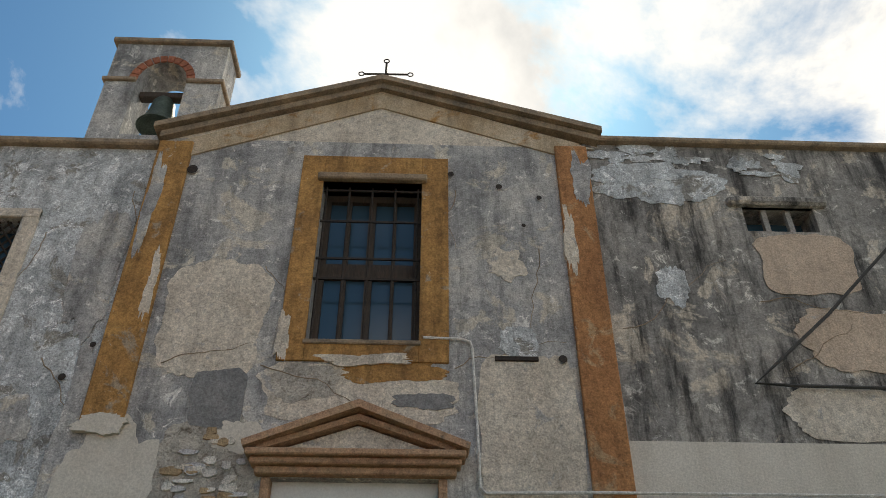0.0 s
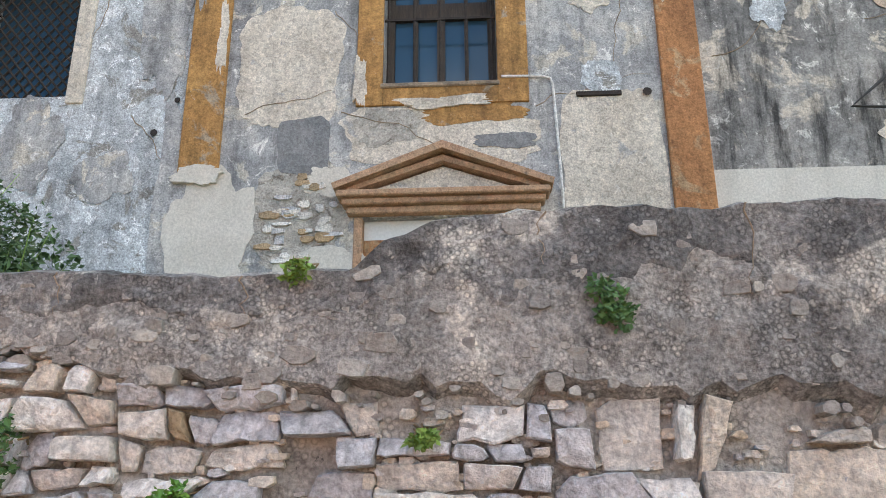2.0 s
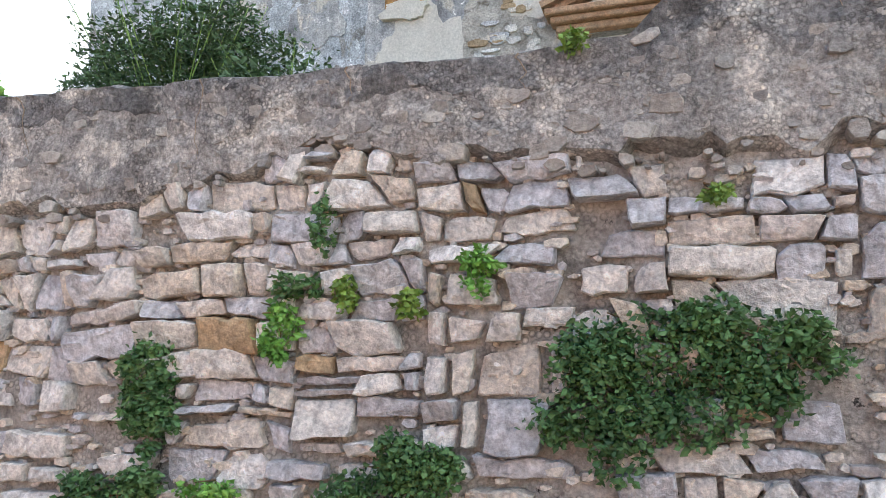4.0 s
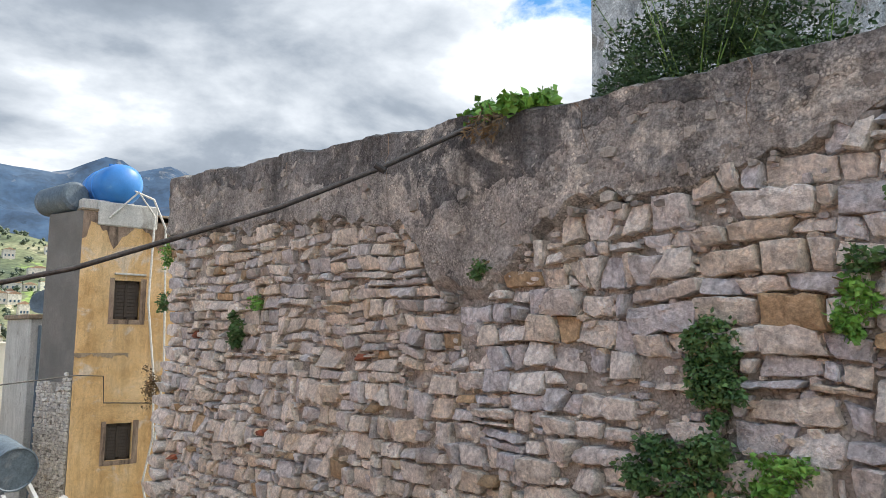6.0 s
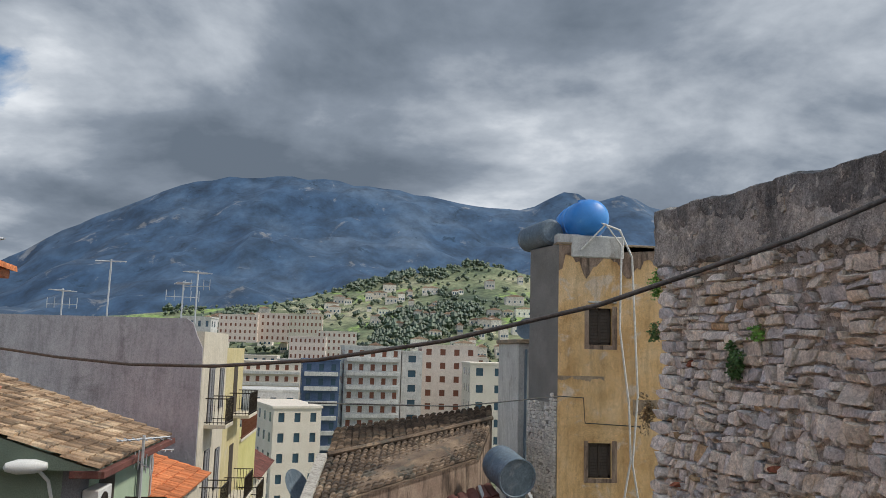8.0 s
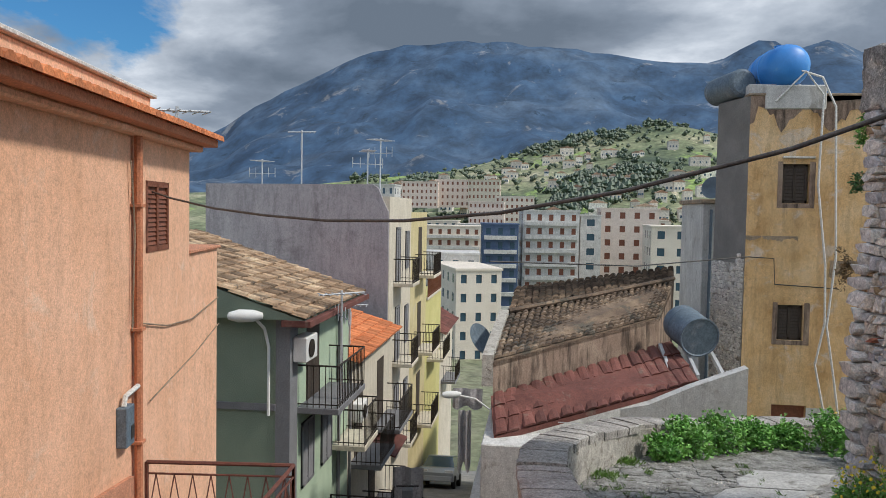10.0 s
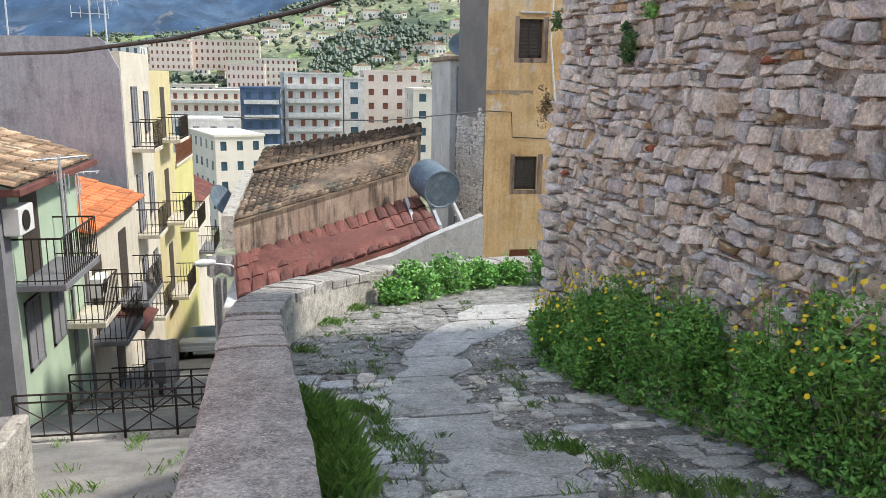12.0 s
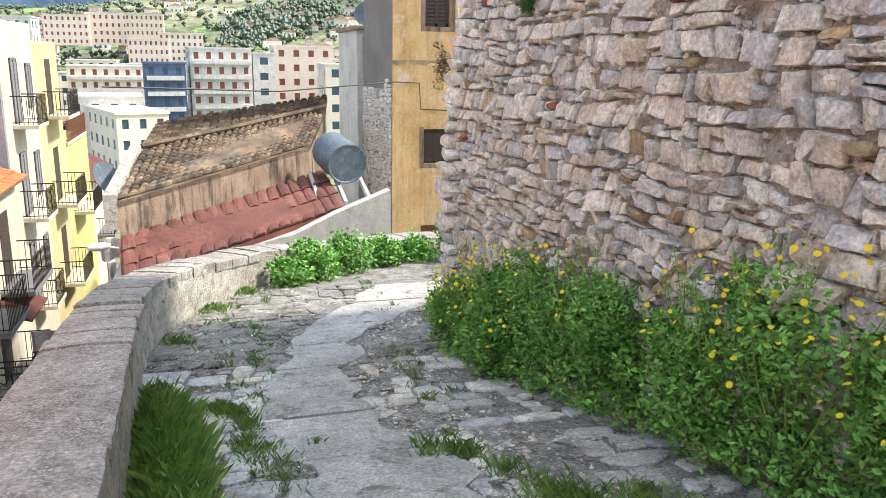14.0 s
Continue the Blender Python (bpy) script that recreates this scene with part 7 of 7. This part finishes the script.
def flat_piece(ring, lift, rn_, sink=0.03):
    """A flat irregular slab on the path; ring of (x, y) in metres."""
    n = len(ring)
    cx_, cy_ = sum(p[0] for p in ring) / n, sum(p[1] for p in ring) / n
    vs = [(x, y, path_z(x) - sink) for x, y in ring] + [(x, y, path_z(x) + lift - 0.006 + rn_.uniform(-0.003, 0.003)) for x, y in ring]
    vs += [(cx_ + (x - cx_) * 0.93, cy_ + (y - cy_) * 0.93, path_z(cx_ + (x - cx_) * 0.93) + lift) for x, y in ring]
    fs = [(l * n + k, l * n + (k + 1) % n, (l + 1) * n + (k + 1) % n, (l + 1) * n + k) for l in (0, 1) for k in range(n)] + [tuple(range(2 * n, 3 * n))]
    return Form().add(vs, fs)


for (x0, y0, w0), (x1, y1, w1) in zip(CL, CL[1:]):
    ring = []
    for k in range(8):
        t = k / 7
        ring.append((x0 + (x1 - x0) * t - (0.012 if k == 0 else -0.012 if k == 7 else 0), y0 + (y1 - y0) * t - (w0 + (w1 - w0) * t) * 0.5 + 0.16 * nz(x0 + (x1 - x0) * t, 0, 0, 2.9) + rn.uniform(-0.025, 0.025)))
    for k in range(8):
        t = 1 - k / 7
        ring.append((x0 + (x1 - x0) * t + (0.012 if k == 0 else -0.012 if k == 7 else 0) + rn.uniform(-0.01, 0.01), y0 + (y1 - y0) * t + (w0 + (w1 - w0) * t) * 0.5 + 0.18 * nz(x0 + (x1 - x0) * t, 5, 0, 2.9) + rn.uniform(-0.025, 0.025)))
    part("concrete_slab", flat_piece(ring, 0.022 + rn.uniform(-0.004, 0.006), rn), CONCRETE, path, "smooth pale concrete strip")

plates = []
cells(-9.5, -1.0, 0.2, 3.0, 0.26, 0.21, rn, plates)
made, plate_rest = 0, Form()
for x0, x1, y0, y1 in plates:
    cx_, cy_ = (x0 + x1) / 2, (y0 + y1) / 2
    mid = lerp_table(sorted((a, b) for a, b, _ in CL), cx_)
    if abs(cy_ - mid) < 0.20 or cy_ < par_y(cx_) + 0.06 or cy_ > 2.9 or rn.random() < (0.14 if cy_ < mid else 0.38):
        continue
    n = 8
    ph = rn.uniform(0, 6)
    ring = []
    for k in range(n):
        a = ph + 2 * math.pi * k / n + rn.uniform(-0.2, 0.2)
        c, s = math.cos(a), math.sin(a)
        r = (abs(c) ** 8 + abs(s) ** 8) ** -0.125 * rn.uniform(0.86, 1.0)
        px, py = cx_ + c * r * (x1 - x0) / 2, cy_ + s * r * (y1 - y0) / 2
        ring.append((px + 0.06 * nz(px, py, 0, 2.6), py + 0.06 * nz(px, py, 9, 2.6)))
    f = flat_piece(ring, rn.uniform(0.004, 0.020), rn)
    if made < 280 and -6.2 < cx_:
        part("paving_fragment", f, CONCRETE if rn.random() < 0.55 else STONE, path)
        made += 1
    else:
        plate_rest.add(f.v, f.f)
tagged(part("paving_fragments", plate_rest, COBBLE, path, fix=False), kind="stuff")
pebbles = Form()
for _ in range(2600):
    x = rn.uniform(-9.5, -1.6)
    mid = lerp_table(sorted((a, b) for a, b, _ in CL), x)
    y = rn.choice((mid + 0.3 + abs(rn.gauss(0.25, 0.3)), mid + 0.3 + abs(rn.gauss(0.25, 0.3)), rn.uniform(par_y(x) + 0.05, mid)))
    if y > 2.9:
        continue
    s, z = rn.uniform(0.008, 0.03), path_height(x, y)
    q = rn.uniform(0.4, 0.7)
    a = rn.uniform(0, 3)
    c_, d_ = math.cos(a) * s, math.sin(a) * s
    pebbles.add([(x + c_, y + d_, z), (x - d_ * q, y + c_ * q, z), (x - c_, y - d_, z), (x + d_ * q, y - c_ * q, z), (x + c_ * 0.3, y + d_ * 0.2, z + s * 0.55)], [(0, 1, 4), (1, 2, 4), (2, 3, 4), (3, 0, 4)])
tagged(part("pebbles", pebbles, STONE_I, path, fix=False), kind="stuff")

# ---- stones of the retaining wall ----
rn = random.Random(12)
named, rest, chips = 0, Form(), Form()


def warp(x, z):
    return x + 0.055 * nz(x, z, 0, 2.1) + 0.018 * nz(x, z, 4, 7.0), z + 0.042 * nz(x, z, 7, 1.7) + 0.018 * nz(x, z, 2, 6.0)


def lay_courses(x0, x1, z0, z1, w, h, loose, out):
    """Stones in short uneven courses that fill a rectangle: four-cornered cells with slanted and wavy joints."""
    n = max(1, round((z1 - z0) / (h * rn.uniform(0.8, 1.25))))
    cuts = [z0] + sorted(z0 + (z1 - z0) * (k + rn.uniform(-0.3, 0.3)) / n for k in range(1, n)) + [z1]
    for a, b in zip(cuts, cuts[1:]):
        hh = b - a
        x, lean = x0, 0.0
        while x < x1 - 0.01:
            ww = w * rn.choice((0.4, 0.6, 0.8, 1.0, 1.15, 1.5)) * rn.uniform(0.85, 1.15)
            e = x1 if x1 - x - ww < w * 0.35 else x + ww
            nxt = rn.gauss(0, 0.16) * hh if e < x1 else 0.0
            quad = [(x - lean, a + rn.gauss(0, loose) * hh), (e - nxt, a + rn.gauss(0, loose) * hh), (e + nxt, b + rn.gauss(0, loose) * hh), (x + lean, b + rn.gauss(0, loose) * hh)]
            if rn.random() < 0.10 and hh > 0.085:
                t, u = rn.uniform(0.35, 0.65), rn.uniform(0.35, 0.65)
                left = (quad[0][0] + (quad[3][0] - quad[0][0]) * t, quad[0][1] + (quad[3][1] - quad[0][1]) * t)
                right = (quad[1][0] + (quad[2][0] - quad[1][0]) * u, quad[1][1] + (quad[2][1] - quad[1][1]) * u)
                out += [[quad[0], quad[1], right, left], [left, right, quad[2], quad[3]]]
            else:
                out.append(quad)
            x, lean = e, nxt


def fitted_stone(poly, sx, sz, depth, gap):
    """A broken stone that fills its cell but for the joint: chipped corners, a flat tilted face, rough edges."""
    f = Form()
    ring = []
    n0 = len(poly)
    for i in range(n0):
        (ax, az), (bx_, bz_), (cx2, cz2) = poly[i - 1], poly[i], poly[(i + 1) % n0]
        q, r = rn.choice((0.02, 0.05, 0.10, 0.22)), rn.choice((0.02, 0.06, 0.12, 0.25))
        ring.append((bx_ + (ax - bx_) * q, bz_ + (az - bz_) * q))
        ring.append((bx_ + (cx2 - bx_) * r, bz_ + (cz2 - bz_) * r))
        m = int(math.hypot(cx2 - bx_, cz2 - bz_) / 0.055)
        for k in range(1, m):
            t = r + (0.8 - r) * k / m
            ring.append((bx_ + (cx2 - bx_) * t + rn.gauss(0, 0.004), bz_ + (cz2 - bz_) * t + rn.gauss(0, 0.005)))
    mx, mz = sum(p[0] for p in ring) / len(ring), sum(p[1] for p in ring) / len(ring)
    ex = max(abs(p[0] - mx) for p in ring)
    ez_ = max(abs(p[1] - mz) for p in ring)
    if ex < 0.014 or ez_ < 0.012:
        return None
    gx, gz = max(0.3, 1 - gap / ex), max(0.3, 1 - gap / ez_)
    ring = [((x - mx) * gx + rn.uniform(-0.003, 0.003), (z - mz) * gz + rn.uniform(-0.003, 0.003)) for x, z in ring]
    n = len(ring)
    tx, tz = rn.gauss(0, 0.22) * depth / ex, rn.gauss(0, 0.25) * depth / ez_
    inset = rn.uniform(0.003, 0.009)
    ix, iz = max(0.5, 1 - inset / ex), max(0.5, 1 - inset / ez_)
    vs = [(x, 0.06, z) for x, z in ring]
    vs += [(x, -depth * rn.uniform(0.72, 0.92) + x * tx + z * tz, z) for x, z in ring]
    vs += [(x * ix, -depth * rn.uniform(0.93, 1.05) + x * tx + z * tz, z * iz) for x, z in ring]
    vs += [(x * 0.45 + rn.uniform(-0.1, 0.1) * ex, -depth * rn.uniform(0.96, 1.10) + (x * tx + z * tz) * 0.45, z * 0.45) for x, z in ring[::3]]
    k = len(ring[::3])
    fs = [(l * n + i, l * n + (i + 1) % n, (l + 1) * n + (i + 1) % n, (l + 1) * n + i) for l in range(2) for i in range(n)]
    for i in range(n):
        a, b = 3 * n + (i // 3), 3 * n + (((i + 1) % n) // 3)
        fs.append((2 * n + i, 2 * n + (i + 1) % n, a) if a == b else (2 * n + i, 2 * n + (i + 1) % n, b, a))
    fs.append(tuple(range(3 * n, 3 * n + k)))
    f.add(vs, fs)
    return f, mx, mz


beds = [(-3.25, 3.0, 0.70, 2.08, 0.185, 0.118, 0.07), (-3.25, 3.0, -1.3, 0.70, 0.155, 0.108, 0.08),
        (-7.6, -3.25, 0.95, 2.2, 0.18, 0.085, 0.06), (-7.6, -4.4, -0.4, 0.95, 0.118, 0.090, 0.09), (-4.4, -3.25, -0.4, 0.95, 0.15, 0.105, 0.08), (-7.6, -3.25, -1.9, -0.4, 0.175, 0.098, 0.08)]
stones_laid = []
for x0, x1, z0, z1, w, h, loose in beds:
    patches = []
    cells(x0, x1, z0, z1, 0.75, 0.38, rn, patches)
    for a, b, c, d in patches:
        lay_courses(a, b, c, d, w * rn.uniform(0.8, 1.2), h * rn.uniform(0.8, 1.2), loose, stones_laid)
for poly in stones_laid:
    poly = [warp(x, z) for x, z in poly]
    sx, sz = sum(p[0] for p in poly) / 4, sum(p[1] for p in poly) / 4
    if sz > plaster_edge(sx) + 0.03 or sz < path_z(sx) - 0.08 or sx < end_x(sz) + 0.05:
        continue
    if -3.3 < sx < -1.6 and sz < path_z(sx) + 0.62 + 0.25 * nz(sx, 0, 3, 2.0):
        continue
    bald = nz(sx, sz, 11, 1.3)
    if rn.random() < (0.045 if bald < 0.28 else 0.45) or (sx > 0.55 and sz < 1.55 and rn.random() < 0.40):
        continue
    made = fitted_stone(poly, sx, sz, rn.uniform(0.034, 0.085), rn.choice((0.004, 0.007, 0.010, 0.014, 0.019)))
    if not made:
        continue
    f, mx, mz = made
    tint = rn.random()
    mat_ = OCHRE_STONE if tint < 0.03 else RED_BRICK if tint < 0.07 and poly[1][0] - poly[0][0] < 0.09 and poly[3][1] - poly[0][1] < 0.075 else STONE
    if (named < 300 and -3.3 < mx < 1.3 and mz > 0.55) or mat_ is not STONE:
        part("stone", f, mat_, retaining, smooth=False, fix=False).matrix_basis = pose(mx, face_y(mx, mz) + 0.022, mz)
        named += 1
    else:
        rest.add([(x + mx, y + face_y(x + mx, z + mz) + 0.022, z + mz) for x, y, z in f.v], f.f)
tagged(part("stones", rest, STONE_I, retaining, fix=False), kind="stuff")
for _ in range(4200):
    x = rn.uniform(-7.5, 2.6)
    z = rn.uniform(path_z(x), plaster_edge(x) + 0.05)
    if x < end_x(z) + 0.03:
        continue
    s = rn.uniform(0.014, 0.040)
    f = stone_form(s * rn.uniform(1.0, 2.2), s * rn.uniform(0.7, 1.1), s * 0.4 + 0.010, rn, 6)
    y = face_y(x, z) + 0.035 * nz(x, z, 1, 3.0) + 0.02 * nz(x, z, 5, 11) + 0.004
    chips.add([(a + x, b + y, c + z) for a, b, c in f.v], f.f)
tagged(part("stone_chips", chips, STONE_I, retaining, fix=False), kind="stuff")
# stones showing through the render above
bits = Form()
for _ in range(620):
    x = rn.uniform(-7.4, 2.6)
    z = rn.uniform(plaster_edge(x) - 0.02, wall_top(x) - 0.05)
    s = rn.choice((0.012, 0.016, 0.02, 0.025, 0.03, 0.045)) * rn.uniform(0.8, 1.4)
    f = stone_form(s * rn.uniform(1.0, 1.9), s, 0.006 + s * 0.25, rn, 7)
    y = face_y(x, z) - 0.043 + 0.028 * nz(x, z, 8, 2.2) + 0.016 * nz(x, z, 3, 9.0)
    bits.add([(a + x, b + y, c + z) for a, b, c in f.v], f.f)
tagged(part("render_pebbles", bits, material("render_stone", [(0.30, 0.28, 0.26), (0.44, 0.42, 0.38)], 5, 50, 0.95, 0.6, random_amount=0.25, island=True), retaining, fix=False), kind="stuff")
# quoins down the free end of the wall
qz = -1.6
while qz < 2.1:
    h = rn.uniform(0.08, 0.16)
    f = stone_form(rn.uniform(0.2, 0.34), h, 0.07, rn, 9)
    q_ob = part("quoin_stone", f, STONE, retaining, fix=False)
    q_ob.matrix_basis = pose(end_x(qz) + 0.11 + rn.uniform(-0.05, 0.03), face_y(-7.45, qz + h / 2) + 0.03, qz + h / 2)
    f = stone_form(rn.uniform(0.25, 0.45), h, 0.09, rn, 9)
    q_ob = part("quoin_stone", f, STONE, retaining, fix=False)
    q_ob.matrix_basis = pose(end_x(qz) + 0.05, face_y(end_x(qz), qz + h / 2) + 0.22, qz + h / 2, 0, 0, -90)
    qz += h * 1.04


# rubble showing on the inner face of the parapet
rn = random.Random(91)
par_bits = Form()
for k in range(900):
    i = rn.randrange(20, len(PAR_LINE) - 2)
    p, q = PAR_LINE[i], PAR_LINE[i + 1]
    d = (q - p).normalized()
    inn = Vector((-d.y, d.x))
    inn = inn if inn.dot(Vector((0, 1)) if p.x > -9 else Vector((1, 0.6))) > 0 else -inn
    h = path_z(p.x) + (cap_z(p.x) - 0.14 - path_z(p.x)) * rn.random()
    s = rn.uniform(0.02, 0.075)
    f = stone_form(s * rn.uniform(1.2, 2.2), s, 0.010, rn, 7)
    base = p + inn * 0.006
    par_bits.add([(base.x + a * d.x - b * inn.x, base.y + a * d.y - b * inn.y, h + c) for a, b, c in f.v], f.f)
tagged(part("rubble_stones", par_bits, PARAPET_STONE, parapet, fix=False), kind="stuff")
